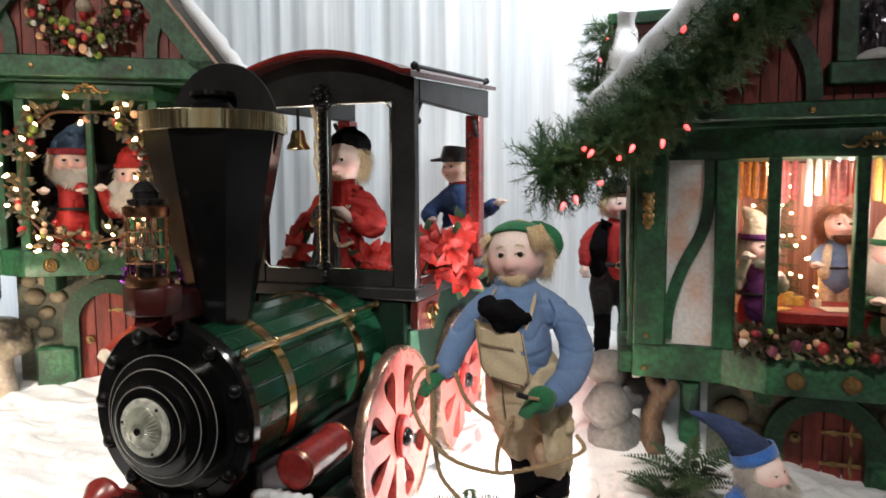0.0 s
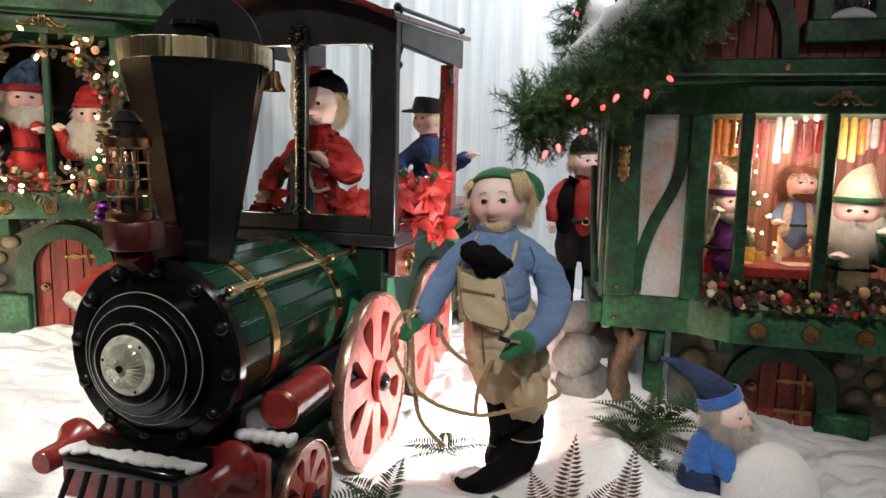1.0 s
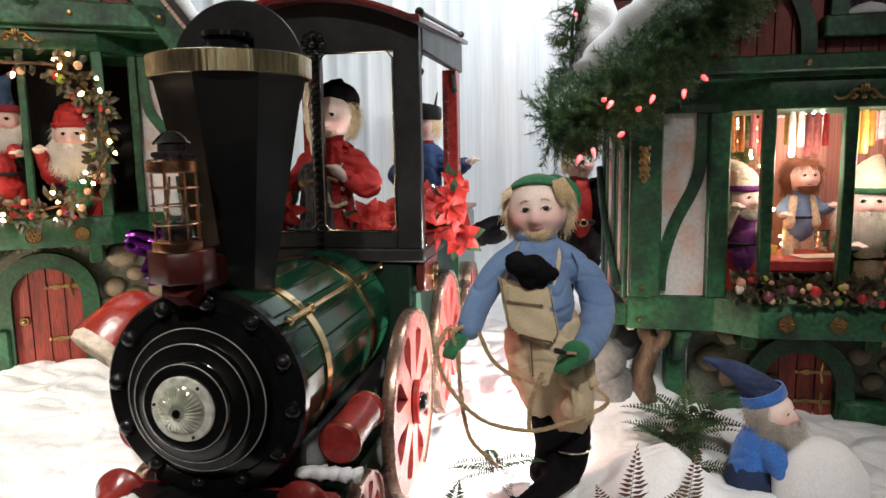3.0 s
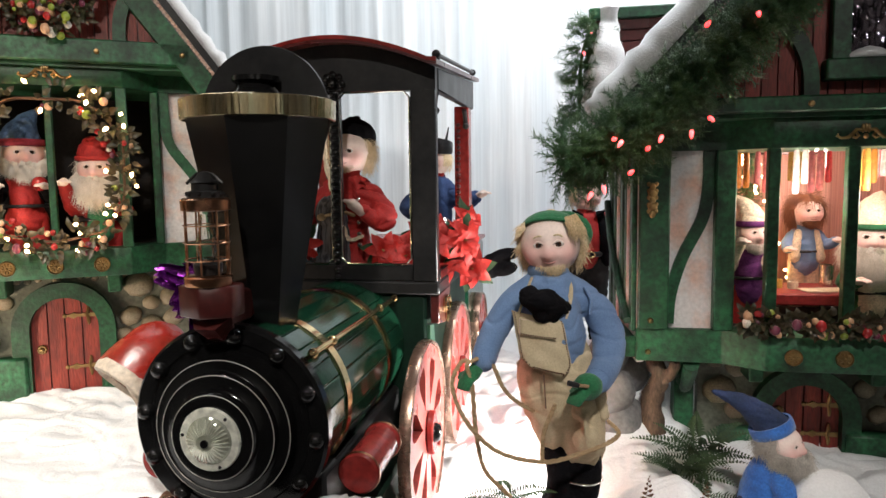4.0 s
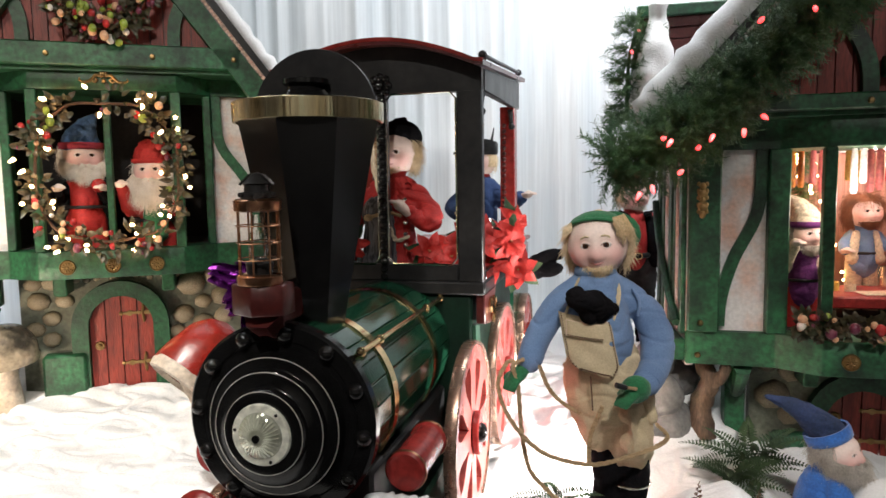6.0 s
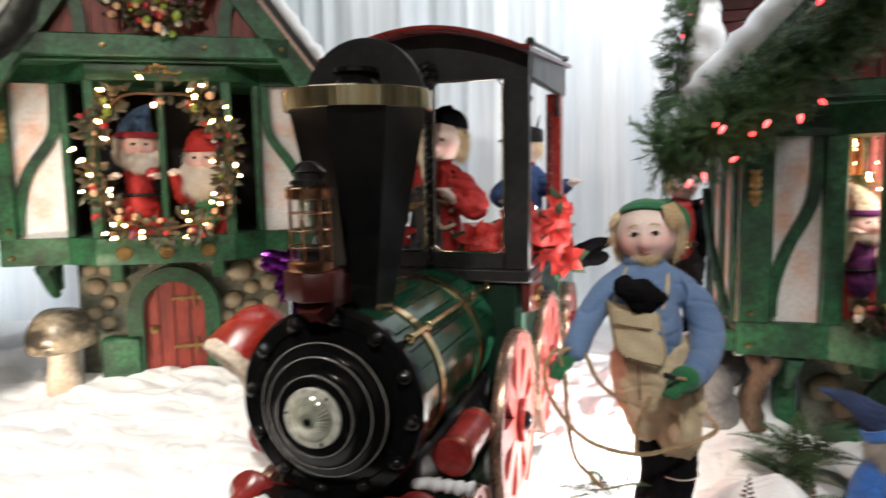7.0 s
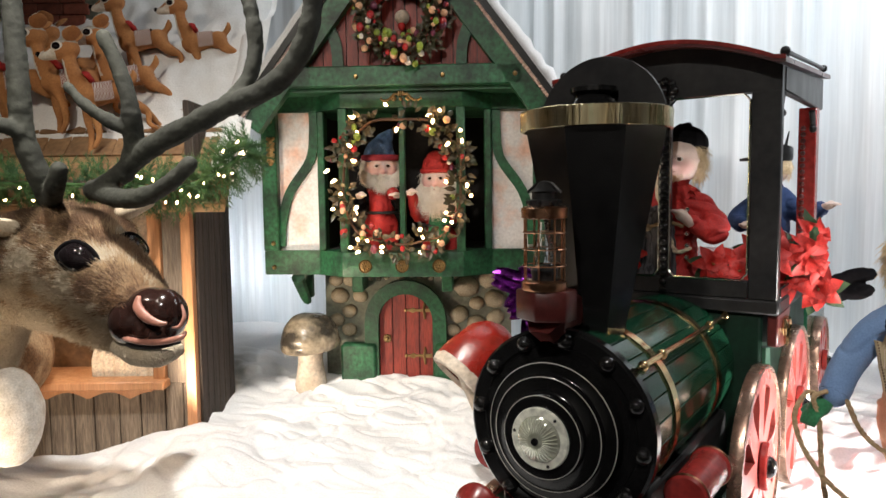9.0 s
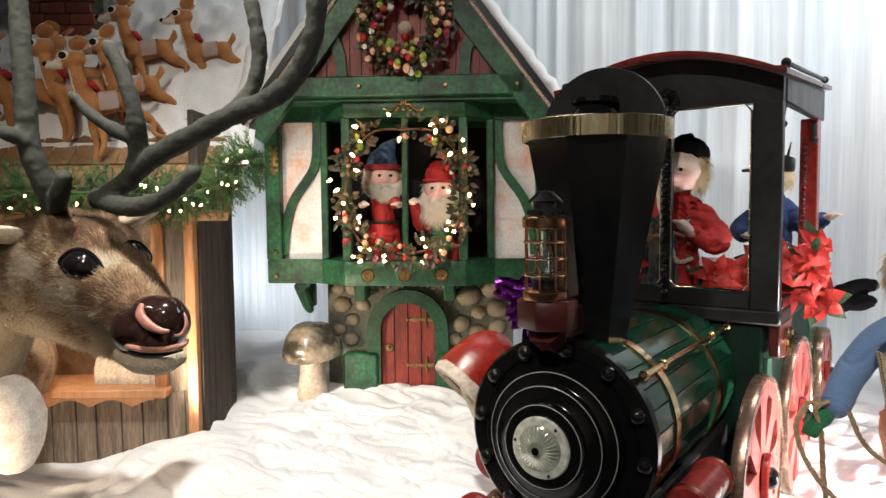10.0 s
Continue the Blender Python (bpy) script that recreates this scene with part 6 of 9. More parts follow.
# ---- greenery ----
class Soup:
    """Many small leaves or needles gathered into one mesh."""

    def __init__(self):
        self.v, self.f, self.mi = [], [], []

    def needle(self, p, q, w, mi=0):
        d = (q - p)
        a = d.orthogonal().normalized() * w
        b = d.cross(a).normalized() * w
        n = len(self.v)
        self.v += [p + a, p - a * 0.5 + b * 0.87, p - a * 0.5 - b * 0.87, q]
        self.f += [(n, n + 1, n + 3), (n + 1, n + 2, n + 3), (n + 2, n, n + 3)]
        self.mi += [mi] * 3

    def leaf(self, p, d, up, ln, wd, mi=0, curl=0.25):
        d = d.normalized()
        s = d.cross(up).normalized()
        u = s.cross(d)
        n = len(self.v)
        mid, tip = p + d * ln * 0.5 + u * ln * curl * 0.5, p + d * ln - u * ln * curl * 0.3
        a, b = p + d * ln * 0.25, p + d * ln * 0.7 + u * ln * curl * 0.3
        self.v += [p, a + s * wd * 0.4 + u * wd * 0.2, a - s * wd * 0.4 + u * wd * 0.2, mid + s * wd * 0.5 + u * wd * 0.25, mid, mid - s * wd * 0.5 + u * wd * 0.25,
                   b + s * wd * 0.36, b - s * wd * 0.36, tip, p + d * ln * 0.25]
        self.f += [(n, n + 1, n + 9), (n, n + 9, n + 2), (n + 9, n + 1, n + 3, n + 4), (n + 2, n + 9, n + 4, n + 5), (n + 4, n + 3, n + 6, n + 8), (n + 5, n + 4, n + 8, n + 7)]
        self.mi += [mi] * 6

    def mesh(self, name, mats):
        me = bpy.data.meshes.new(name)
        me.from_pydata([tuple(v) for v in self.v], [], self.f)
        me.polygons.foreach_set("material_index", self.mi)
        me.polygons.foreach_set("use_smooth", [True] * len(self.f))
        for m in mats:
            me.materials.append(m)
        me.update()
        return me


def rand_dir():
    return Vector((RND.gauss(0, 1), RND.gauss(0, 1), RND.gauss(0, 1))).normalized()


def sprig(s, p, d, ln, n, nl, w=0.002, mi=0):
    d = d.normalized()
    s.needle(p, p + d * ln, 0.002, mi)
    for k in range(n):
        t = (k + RND.random()) / n
        side = d.cross(rand_dir()).normalized()
        q = p + d * ln * t
        s.needle(q, q + (d * 0.75 + side * 0.8).normalized() * nl * RND.uniform(0.7, 1.1), w, mi)


def bulbs_mesh(material, name):
    bm = bmesh.new()
    lathe(bm, [(0.0045, 0), (0.0065, 0.006), (0.005, 0.016), (0.0015, 0.023), (0, 0.024)], Matrix.Identity(4), 8)
    return done(bm, name, material)


WARM_ME, RED_ME = bulbs_mesh(WARMBULB, "fairy_bulb"), bulbs_mesh(REDBULB, "fairy_bulb")


def soup_part(name, s, mats, parent, label=""):
    inv = WORLD[parent].inverted()
    s.v = [inv @ v for v in s.v]
    ob = new(name, s.mesh(name, mats))
    ob.parent = parent
    WORLD[ob] = WORLD[parent]
    return tagged(ob, label)


def evergreen(name, label, fm, pts, rad, sprigs, nl, ln, bulbs, bulb_me, droop=0.0, scale_b=1.0):
    """A garland of sprigs along pts, with bulbs at given places (or that many by chance)."""
    path = [fm @ p for p in smooth_path(pts, 8)]
    g = thing(name, Matrix.Translation(path[0]), label, "garland")
    bm = bmesh.new()
    tube(bm, path, 0.008, 6)
    part("wire", bm, NEEDLE, g)
    s = Soup()
    n = len(path)
    for k in range(sprigs):
        t = (k + RND.random()) / sprigs * (n - 1)
        i = min(int(t), n - 2)
        c = path[i].lerp(path[i + 1], t - i)
        d = (path[i + 1] - path[i]).normalized()
        out = d.cross(rand_dir()).normalized()
        r = rad(t / (n - 1)) if callable(rad) else rad
        sprig(s, c + out * r * 0.15, out + d * RND.uniform(-0.7, 0.7) + Vector((0, 0, -droop)), r * RND.uniform(0.6, 1.1) * ln, 36, nl, 0.0015)
    soup_part("needles", s, [NEEDLE], g, "dense dark evergreen needles")
    if isinstance(bulbs, int):
        spots = []
        for k in range(bulbs):
            t = (k + RND.random()) / bulbs * (n - 1)
            i = min(int(t), n - 2)
            out = (Vector((0.2, -1, RND.uniform(-1, 0.6)))).normalized()
            r = rad(t / (n - 1)) if callable(rad) else rad
            spots.append(path[i].lerp(path[i + 1], t - i) + out * r * RND.uniform(0.6, 0.95))
    else:
        spots = [Vector(b) for b in bulbs]
    for b in spots:
        piece("fairy_bulb", bulb_me, g, Matrix.Translation(b) @ pose(0, 0, 0, RND.uniform(60, 200), RND.uniform(-40, 40), 0) @ Matrix.Diagonal((scale_b, scale_b, scale_b, 1)))
    return g


def fern_frond(s, base, d, up, ln, wd, n=19, mi=0, bend=0.4, rake=0.5):
    p = base
    side = d.cross(up).normalized()
    for k in range(n):
        t = k / n
        dd = (d - Vector((0, 0, bend * t))).normalized()
        q = p + dd * ln / n
        s.needle(p, q + dd * 0.004, 0.0022 * (1 - 0.7 * t), mi)
        w = wd * math.sin(math.pi * min(1, 0.14 + 0.86 * t)) ** 0.7 * (1.15 - t)
        for sg in (1, -1):
            sway = noise.noise((k * 0.9 + base.x * 50, sg * 3.1, base.y * 50))
            s.leaf(q + dd * (0.25 * ln / n) * sg, side * sg + dd * (rake + 0.25 * sway) + up * (0.1 + 0.3 * sway), up, w * (1 + 0.25 * sway), min(ln / n * 0.72, 0.010), mi, 0.16)
        p = q


def fern(name, label, at, fronds, mat_, ln, wd, lift=0.6, spread=(0, 360), seed=1):
    g = thing(name, Matrix.Translation(at), label, "fern")
    r = random.Random(seed)
    for k in range(fronds):
        s = Soup()
        a = radians(spread[0] + (spread[1] - spread[0]) * (k + r.random()) / fronds)
        d = Vector((math.cos(a), math.sin(a), lift * r.uniform(0.6, 1.4))).normalized()
        side = Vector((-math.sin(a), math.cos(a), 0))
        up = side.cross(d).normalized() * -1 + Vector((0, -0.9, 0.35))
        up = (up - d * up.dot(d)).normalized()
        fern_frond(s, Vector(at), d, up, ln * r.uniform(0.75, 1.1), wd, bend=0.75)
        soup_part("frond", s, [mat_], g)


def ball_me(name, material, r=1.0):
    bm = bmesh.new()
    ball(bm, (0, 0, 0), r, u=10, v=7)
    return done(bm, name, material, 180)


BALLS = [ball_me("berry", BERRY), ball_me("fruit", FRUITG), ball_me("fruit", FRUITP), ball_me("fruit", FRUITV), ball_me("fruit", WHITEH)]


def leafy(name, label, category, fm, path, rad, leaves, fruit, bulbs, out=Vector((0, -1, 0)), lsize=0.04, fr=(0.008, 0.018), weights=(4, 2, 4, 1, 3), gaps=0.0):
    """A garland or wreath of broad leaves, berries, fruit and warm bulbs along a path of the frame."""
    path = [fm @ Vector(p) for p in path]
    out = (fm.to_3x3() @ out).normalized()
    g = thing(name, Matrix.Translation(path[0]), label, category)
    bm = bmesh.new()
    tube(bm, path, 0.006, 6)
    part("stem", bm, FERNDRY, g)
    s = Soup()
    n = len(path)

    def spot(spread):
        t = RND.random() * (n - 1)
        while gaps and 0.5 + 1.2 * noise.noise((t * 0.55, 7.3, 0.2)) < gaps * RND.random():
            t = RND.random() * (n - 1)
        i = min(int(t), n - 2)
        c = path[i].lerp(path[i + 1], t - i)
        d = (path[i + 1] - path[i]).normalized()
        w = d.cross(rand_dir()).normalized()
        if w.dot(out) < -0.2:
            w = -w
        return c, d, w, c + w * rad * spread
    for k in range(leaves):
        c, d, w, p = spot(RND.uniform(0.1, 0.75))
        s.leaf(p, w + d * RND.uniform(-1, 1) + rand_dir() * 0.4, out, lsize * RND.uniform(0.6, 1.2), lsize * RND.uniform(0.35, 0.55), RND.choice((0, 0, 1)))
    soup_part("leaves", s, [LEAF, LEAFB], g, "dusty green and bronze leaves")
    for k in range(fruit):
        c, d, w, p = spot(RND.uniform(0.5, 1.0))
        r = RND.uniform(*fr)
        me = RND.choices(BALLS, weights)[0]
        nm = me.name.split(".")[0]
        piece(nm, me, g, Matrix.Translation(p + out * 0.012) @ Matrix.Diagonal((r, r, r * RND.uniform(0.9, 1.25), 1)))
    for k in range(bulbs):
        t = (k + RND.random()) / bulbs * (n - 1)
        i = min(int(t), n - 2)
        p = path[i].lerp(path[i + 1], t - i) + out * rad * RND.uniform(0.6, 1.0) + rand_dir() * rad * 0.9
        piece("fairy_bulb", WARM_ME, g, Matrix.Translation(p) @ pose(0, 0, 0, RND.uniform(60, 150), RND.uniform(-60, 60), 0) @ Matrix.Diagonal((1.15, 1.15, 1.15, 1)))
    return g


# roof edge of the workshop, its corner, and the wing behind
evergreen("evergreen_garland", "thick evergreen garland with red fairy lights on the roof edge", FR,
          [(-0.23, 2.10, 1.16), (-0.08, 2.09, 1.20), (0.07, 2.10, 1.31), (0.23, 2.11, 1.45), (0.38, 2.12, 1.60), (0.52, 2.13, 1.75), (0.62, 2.13, 1.85)],
          lambda t: 0.140 - 0.03 * t, 1250, 0.030, 1.0,
          [(0.924, 1.80, 1.587), (0.809, 1.86, 1.286), (0.564, 1.88, 1.116), (0.519, 1.90, 1.222), (0.545, 1.89, 1.218), (0.734, 1.82, 1.243), (0.797, 1.87, 1.56), (0.50, 1.93, 1.08), (0.66, 1.86, 1.23), (0.62, 1.88, 1.19), (0.47, 1.95, 1.06)], RED_ME, 0.25, 1.15)
evergreen("evergreen_garland", "evergreen garland hanging down the workshop's wing", FR,
          [(-0.16, 2.98, 1.36), (-0.16, 2.97, 1.5), (-0.15, 2.97, 1.65), (-0.10, 2.97, 1.80)], 0.10, 170, 0.045, 1.0, [(0.768, 2.86, 1.742), (0.74, 2.86, 1.66)], RED_ME, 0.2)
# eave of the chalet
evergreen("evergreen_garland", "evergreen garland with warm fairy lights along the chalet eave", FC,
          [(-2.6, 2.66, 1.20), (-2.2, 2.65, 1.17), (-1.9, 2.64, 1.16), (-1.6, 2.64, 1.15), (-1.4, 2.65, 1.14), (-1.22, 2.68, 1.22), (-1.13, 2.72, 1.32)], 0.115, 620, 0.030, 1.0, 36, WARM_ME, 0.15, 0.62)
# window garland, gable wreath and sill fruit
U0 = -0.703
wob = lambda a, k: 1 + 0.07 * noise.noise((2.2 * math.cos(a) + k, 2.2 * math.sin(a), 3.1))
loop = [(U0 + 0.262 * wob(a, 0) * math.copysign(abs(math.cos(a)) ** 0.75, math.cos(a)), 2.945, 1.160 + 0.275 * wob(a, 9) * math.copysign(abs(math.sin(a)) ** 0.8, math.sin(a))) for a in np.linspace(0, 2 * math.pi, 49)]
leafy("window_garland", "leafy garland with berries and warm fairy lights round the bay window", "garland", FL, loop, 0.068, 360, 46, 38, lsize=0.050, weights=(5, 2, 4, 2, 1), gaps=0.55)
wre = [(U0 + 0.015 + 0.155 * math.cos(a), 2.925, 1.875 + 0.155 * math.sin(a)) for a in np.linspace(0, 2 * math.pi, 33)]
leafy("gable_wreath", "round fruit and berry wreath hanging on the red gable", "wreath", FL, wre, 0.07, 620, 110, 0, lsize=0.042, fr=(0.007, 0.018), weights=(3, 3, 5, 3, 1))
sill = smooth_path([(0.42, 2.37, 0.588), (0.52, 2.335, 0.585), (0.75, 2.325, 0.590), (1.0, 2.335, 0.588), (1.12, 2.38, 0.592)], 8)
leafy("sill_garland", "fruit and leaf garland lying on the workshop's sill", "garland", FR, sill, 0.046, 560, 56, 0, lsize=0.042, fr=(0.007, 0.019), weights=(1, 3, 5, 3, 1))
# ferns in the snow
fern("fern", "green fern beside the workshop's stone wall", (0.84, 2.04, 0.07), 13, FERN, 0.21, 0.046, 0.75, (150, 390), 3)
fern("fern", "green fern beside the workshop's stone wall", (0.92, 2.1, 0.10), 11, FERN, 0.26, 0.046, 0.7, (0, 360), 5)
fern("fern", "green fern beside the workshop's stone wall", (0.86, 1.93, 0.02), 9, FERN, 0.19, 0.042, 0.9, (30, 330), 15)
fern("fern", "yellow-green fern lit by the floor flood", (0.17, 1.82, 0.13), 6, FERN, 0.17, 0.04, 0.3, (0, 360), 21)
fern("evergreen_sprig", "green needle sprig lying by the wheels", (-0.01, 1.55, 0.08), 3, FERN, 0.22, 0.055, 0.8, (60, 200), 8)
fern("fern", "dark green fern lying in the cotton snow", (0.30, 1.48, 0.04), 6, FERN, 0.24, 0.05, 0.35, (0, 360), 11)
for k, (x, y, z, h) in enumerate(((0.50, 1.6, 0.06, 0.21), (0.44, 1.56, 0.05, 0.14), (0.67, 1.6, 0.05, 0.19), (0.56, 1.55, 0.05, 0.13))):
    g = thing("dry_fern_tip", Matrix.Translation((x, y, z)), "upright dry brown fern tip standing in cotton snow", "fern")
    s = Soup()
    fern_frond(s, Vector((x, y, z)), Vector(((0.10, -0.35, 0.12, 0.55)[k], 0, 1)).normalized(), Vector((0.15 * (-1) ** k, -1, 0)).normalized(), h, 0.056, 15, 0, 0.05, 0.25)
    soup_part("frond", s, [FERNDRY], g)


def gable_centre():
    """A black disc put in for the shaded attic opening behind the wreath, and the bauble hanging there."""
    bm = bmesh.new()
    lathe(bm, [(0, 0), (0.115, 0), (0.115, 0.012), (0, 0.012)], FL @ upright(U0 + 0.015, 2.998, 1.875), 28)
    part("attic_opening", bm, DARK, left_house, "black disc in place of the shaded attic opening")
    o = thing("bauble", FL @ pose(U0 + 0.015, 2.95, 1.86), "beige and red bauble hanging inside the gable wreath", "bauble")
    bm = bmesh.new()
    ball(bm, FL @ Vector((U0 + 0.015, 2.95, 1.865)), 0.032)
    part("ball", bm, MUSHSTEM, o)
    bm = bmesh.new()
    ball(bm, FL @ Vector((U0 + 0.013, 2.945, 1.83)), (0.016, 0.016, 0.024), u=10, v=8)
    part("tassel", bm, BERRY, o, "red tassel")


gable_centre()
reindeer()

# ---- the cloth dolls: each one mesh ----
def fold(bm, amp, size, seed):
    """Soft folds and thin creases in cloth."""
    bm.normal_update()
    k = Vector((seed * 3.1, seed * 1.7, 0))
    moves = []
    for v in bm.verts:
        p = Vector((v.co.x, v.co.y, v.co.z * 1.5)) * size + k
        q = p + Vector((noise.noise(p * 0.6), noise.noise(p * 0.6 + Vector((9, 0, 0))), 0)) * 0.8
        c = noise.noise(q * 0.8)
        f = 0.9 * noise.noise(q) - 1.1 * math.exp(-(c / 0.10) ** 2) + 0.35 * noise.noise(q * 2.7)
        moves.append(v.normal * f * amp)
    for v, d in zip(bm.verts, moves):
        v.co += d


class Doll:
    def __init__(self, seed):
        self.bm, self.mats, self.r, self.seed = bmesh.new(), [], random.Random(seed), seed
        self.blush = self.bm.verts.layers.float.new("blush")

    def m(self, material):
        if material not in self.mats:
            self.mats.append(material)
        return self.mats.index(material)

    def limb(self, pts, radii, material, seg=14, flat=(1, 1), n=4, bm=None):
        q = smooth_path(pts, n)
        rr = list(np.interp(np.linspace(0, len(pts) - 1, len(q)), range(len(pts)), radii))
        b = bm or self.bm
        mi = 0 if bm else self.m(material)
        tube(b, q, rr, seg, mi, flat=flat)
        for e, w in ((q[-1], rr[-1]), (q[0], rr[0])):
            ball(b, e, w * 0.97, mi, 10, 8)

    def cloth(self, shapes, material, voxel=0.007, amp=0.0035, size=15, smooth=5):
        """shapes: tubes (points, radii[, flat]) melted into one garment."""
        bm = bmesh.new()
        for s in shapes:
            self.limb(s[0], s[1], None, 16, s[2] if len(s) > 2 else (1, 1), bm=bm)
        bm = fuse(bm, voxel, smooth)
        fold(bm, amp, size, self.seed)
        paint(bm.faces, self.m(material))
        me = bpy.data.meshes.new("garment")
        bm.to_mesh(me)
        bm.free()
        self.bm.from_mesh(me)
        bpy.data.meshes.remove(me)

    def blob(self, c, r, material, rot=None, u=16, v=11):
        return ball(self.bm, c, r, self.m(material), u, v, rot)

    def strand(self, p, d, ln, fall, w, material, wave=0.25):
        q, dd, mi = Vector(p), Vector(d).normalized(), self.m(material)
        new_v, new_f = self.bm.verts.new, self.bm.faces.new
        last = None
        a = dd.orthogonal().normalized()
        for k, g in enumerate((1.0, 0.95, 0.8, 0.55)):
            b = dd.cross(a).normalized()
            ring = [new_v(q + a * w * g), new_v(q + (b * 0.87 - a * 0.5) * w * g), new_v(q - (b * 0.87 + a * 0.5) * w * g)]
            if last:
                for i in range(3):
                    new_f((last[i], last[(i + 1) % 3], ring[(i + 1) % 3], ring[i])).material_index = mi
            last = ring
            dd = (dd + Vector((self.r.uniform(-wave, wave), self.r.uniform(-wave, wave), -fall))).normalized()
            q = q + dd * ln / 4
        tip = new_v(q)
        for i in range(3):
            new_f((last[i], last[(i + 1) % 3], tip)).material_index = mi

    def head(self, hm, r, skin=SKIN, hair=None, beard=None, hair_n=1000, hair_len=0.7, beard_len=0.9, beard_n=500, moustache=False, brows=None, low=-0.45, front=60, eye=1.0, top=True):
        rot3 = hm.to_3x3()
        put = lambda x, y, z: hm @ Vector((x * r, y * r, z * r))
        rot = rot3.to_4x4()
        marks = [((0, -0.98, -0.14), 0.20, 70), ((0, -1.0, 0.05), 0.10, 60), ((0, -0.72, -0.72), 0.12, 14), ((0, -0.95, -0.33), 0.05, 60), ((0, -0.9, -0.50), 0.04, 60), ((0, -0.9, 0.45), 0.04, 10)]
        for s in (1, -1):
            marks += [((0.55 * s, -0.8, -0.26), 0.13, 14), ((0.34 * s, -0.93, 0.12), -0.13, 40), ((0.34 * s, -0.9, 0.38), 0.05, 30), ((0.13 * s, -0.98, -0.19), 0.07, 140), ((0.28 * s, -0.9, -0.42), -0.04, 90)]
        marks = [(Vector(d).normalized(), a, k) for d, a, k in marks]

        def skin_at(d):
            d = d.normalized()
            g = 1 + sum(a * math.exp(k * (d.dot(c) - 1)) for c, a, k in marks)
            return Vector((d.x * (1.0 - 0.08 * max(0, -d.z)), d.y * 0.94, d.z * 1.0)) * g
        rosy = [(Vector(c).normalized(), k, w) for c, k, w in (((0.56, -0.78, -0.22), 11, 1.0), ((-0.56, -0.78, -0.22), 11, 1.0), ((0, -0.98, -0.13), 40, 0.75), ((0, -0.9, -0.44), 40, 0.35))]
        for v in ball(self.bm, (0, 0, 0), 1, self.m(skin), 52, 40):
            n = v.co.normalized()
            v[self.blush] = min(1.0, 0.6 * sum(w * math.exp(k * (n.dot(c) - 1)) for c, k, w in rosy))
            v.co = hm @ (skin_at(v.co) * r)
        for s in (1, -1):
            e = skin_at(Vector((0.34 * s, -0.93, 0.12)))
            ball(self.bm, hm @ (e * r), (0.168 * r * eye, 0.07 * r, 0.098 * r * eye), self.m(EYEWHITE), 16, 10, rot)
            ball(self.bm, hm @ ((e + Vector((0, -0.034, 0.005))) * r), (0.108 * r * eye, 0.050 * r, 0.100 * r * eye), self.m(IRIS), 16, 10, rot)
            ball(self.bm, hm @ ((e + Vector((0, -0.062, 0.005))) * r), (0.060 * r * eye, 0.032 * r, 0.058 * r * eye), self.m(EYE), 12, 8, rot)
            for up, wd, fat, ahead, m in ((0.235, 0.20, 0.046, -0.010, skin), (0.195, 0.185, 0.020, -0.045, LASH), (0.020, 0.165, 0.028, -0.008, skin)):
                lid = [hm @ ((skin_at(Vector((0.34 * s + wd * t * eye, -0.93, 0.12 + (up - 0.12) * eye - (0.085 if up > 0.1 else -0.055) * eye * t * t))) + Vector((0, ahead, 0))) * r) for t in np.linspace(-1, 1, 9)]
                tube(self.bm, lid, [fat * r * (0.25 + 0.75 * math.cos(t * 1.5)) for t in np.linspace(-1, 1, 9)], 7, self.m(m))
            if brows:
                tube(self.bm, [hm @ (skin_at(Vector(((0.18 + 0.34 * t) * s, -0.93, 0.40 + 0.05 * math.sin(math.pi * t) - 0.04 * t))) * 1.005 * r) for t in np.linspace(0, 1, 8)], [0.02 * r] + [0.034 * r] * 6 + [0.015 * r], 6, self.m(brows))
            ball(self.bm, put(0.93 * s, 0.05, -0.04), (0.08 * r, 0.15 * r, 0.2 * r), self.m(skin), 10, 8, rot)
        tube(self.bm, [hm @ (skin_at(Vector((0.21 * t, -0.95, -0.42 + 0.01 * t * t))) * r) for t in np.linspace(-1, 1, 9)], [0.010 * r, 0.024 * r, 0.032 * r, 0.030 * r, 0.026 * r, 0.030 * r, 0.032 * r, 0.024 * r, 0.010 * r], 7, self.m(DOLLIP))
        if hair:
            # a woolly cap of hair with loose strands lying on it
            first = len(self.bm.verts)
            for v in ball(self.bm, (0, 0, 0), 1, self.m(hair), 34, 26):
                d = v.co.normalized()
                a = math.degrees(math.atan2(abs(d.x), -d.y))
                v.co = hm @ (Vector((d.x * 1.0, d.y * 1.0 + 0.06, d.z * 1.09)) * r * (1.04 + 0.07 * noise.noise(d * 4.0)) if (a > front and d.z > low) or (d.z > 0.66 and top) else d * r * 0.8)
            for k in range(hair_n):
                a, e = radians(self.r.uniform(front, 360 - front)), math.asin(self.r.uniform(math.sin(radians(-30)), 0.98))
                if not top and e > 0.9:
                    continue
                if top and self.r.random() < 0.25:
                    a, e = radians(self.r.uniform(0, 360)), math.asin(self.r.uniform(0.68, 0.98))
                d = Vector((math.sin(a) * math.cos(e), -math.cos(a) * math.cos(e), math.sin(e)))
                t = Vector((0, 0.10, -1)) + d * d.z
                self.strand(put(d.x * 1.0, d.y * 1.0 + 0.06, d.z * 1.1), rot3 @ (t + d * self.r.uniform(0.05, 0.45)), hair_len * r * self.r.uniform(0.4, 1.0), 0.2, 0.0125 * r, hair, 0.36)
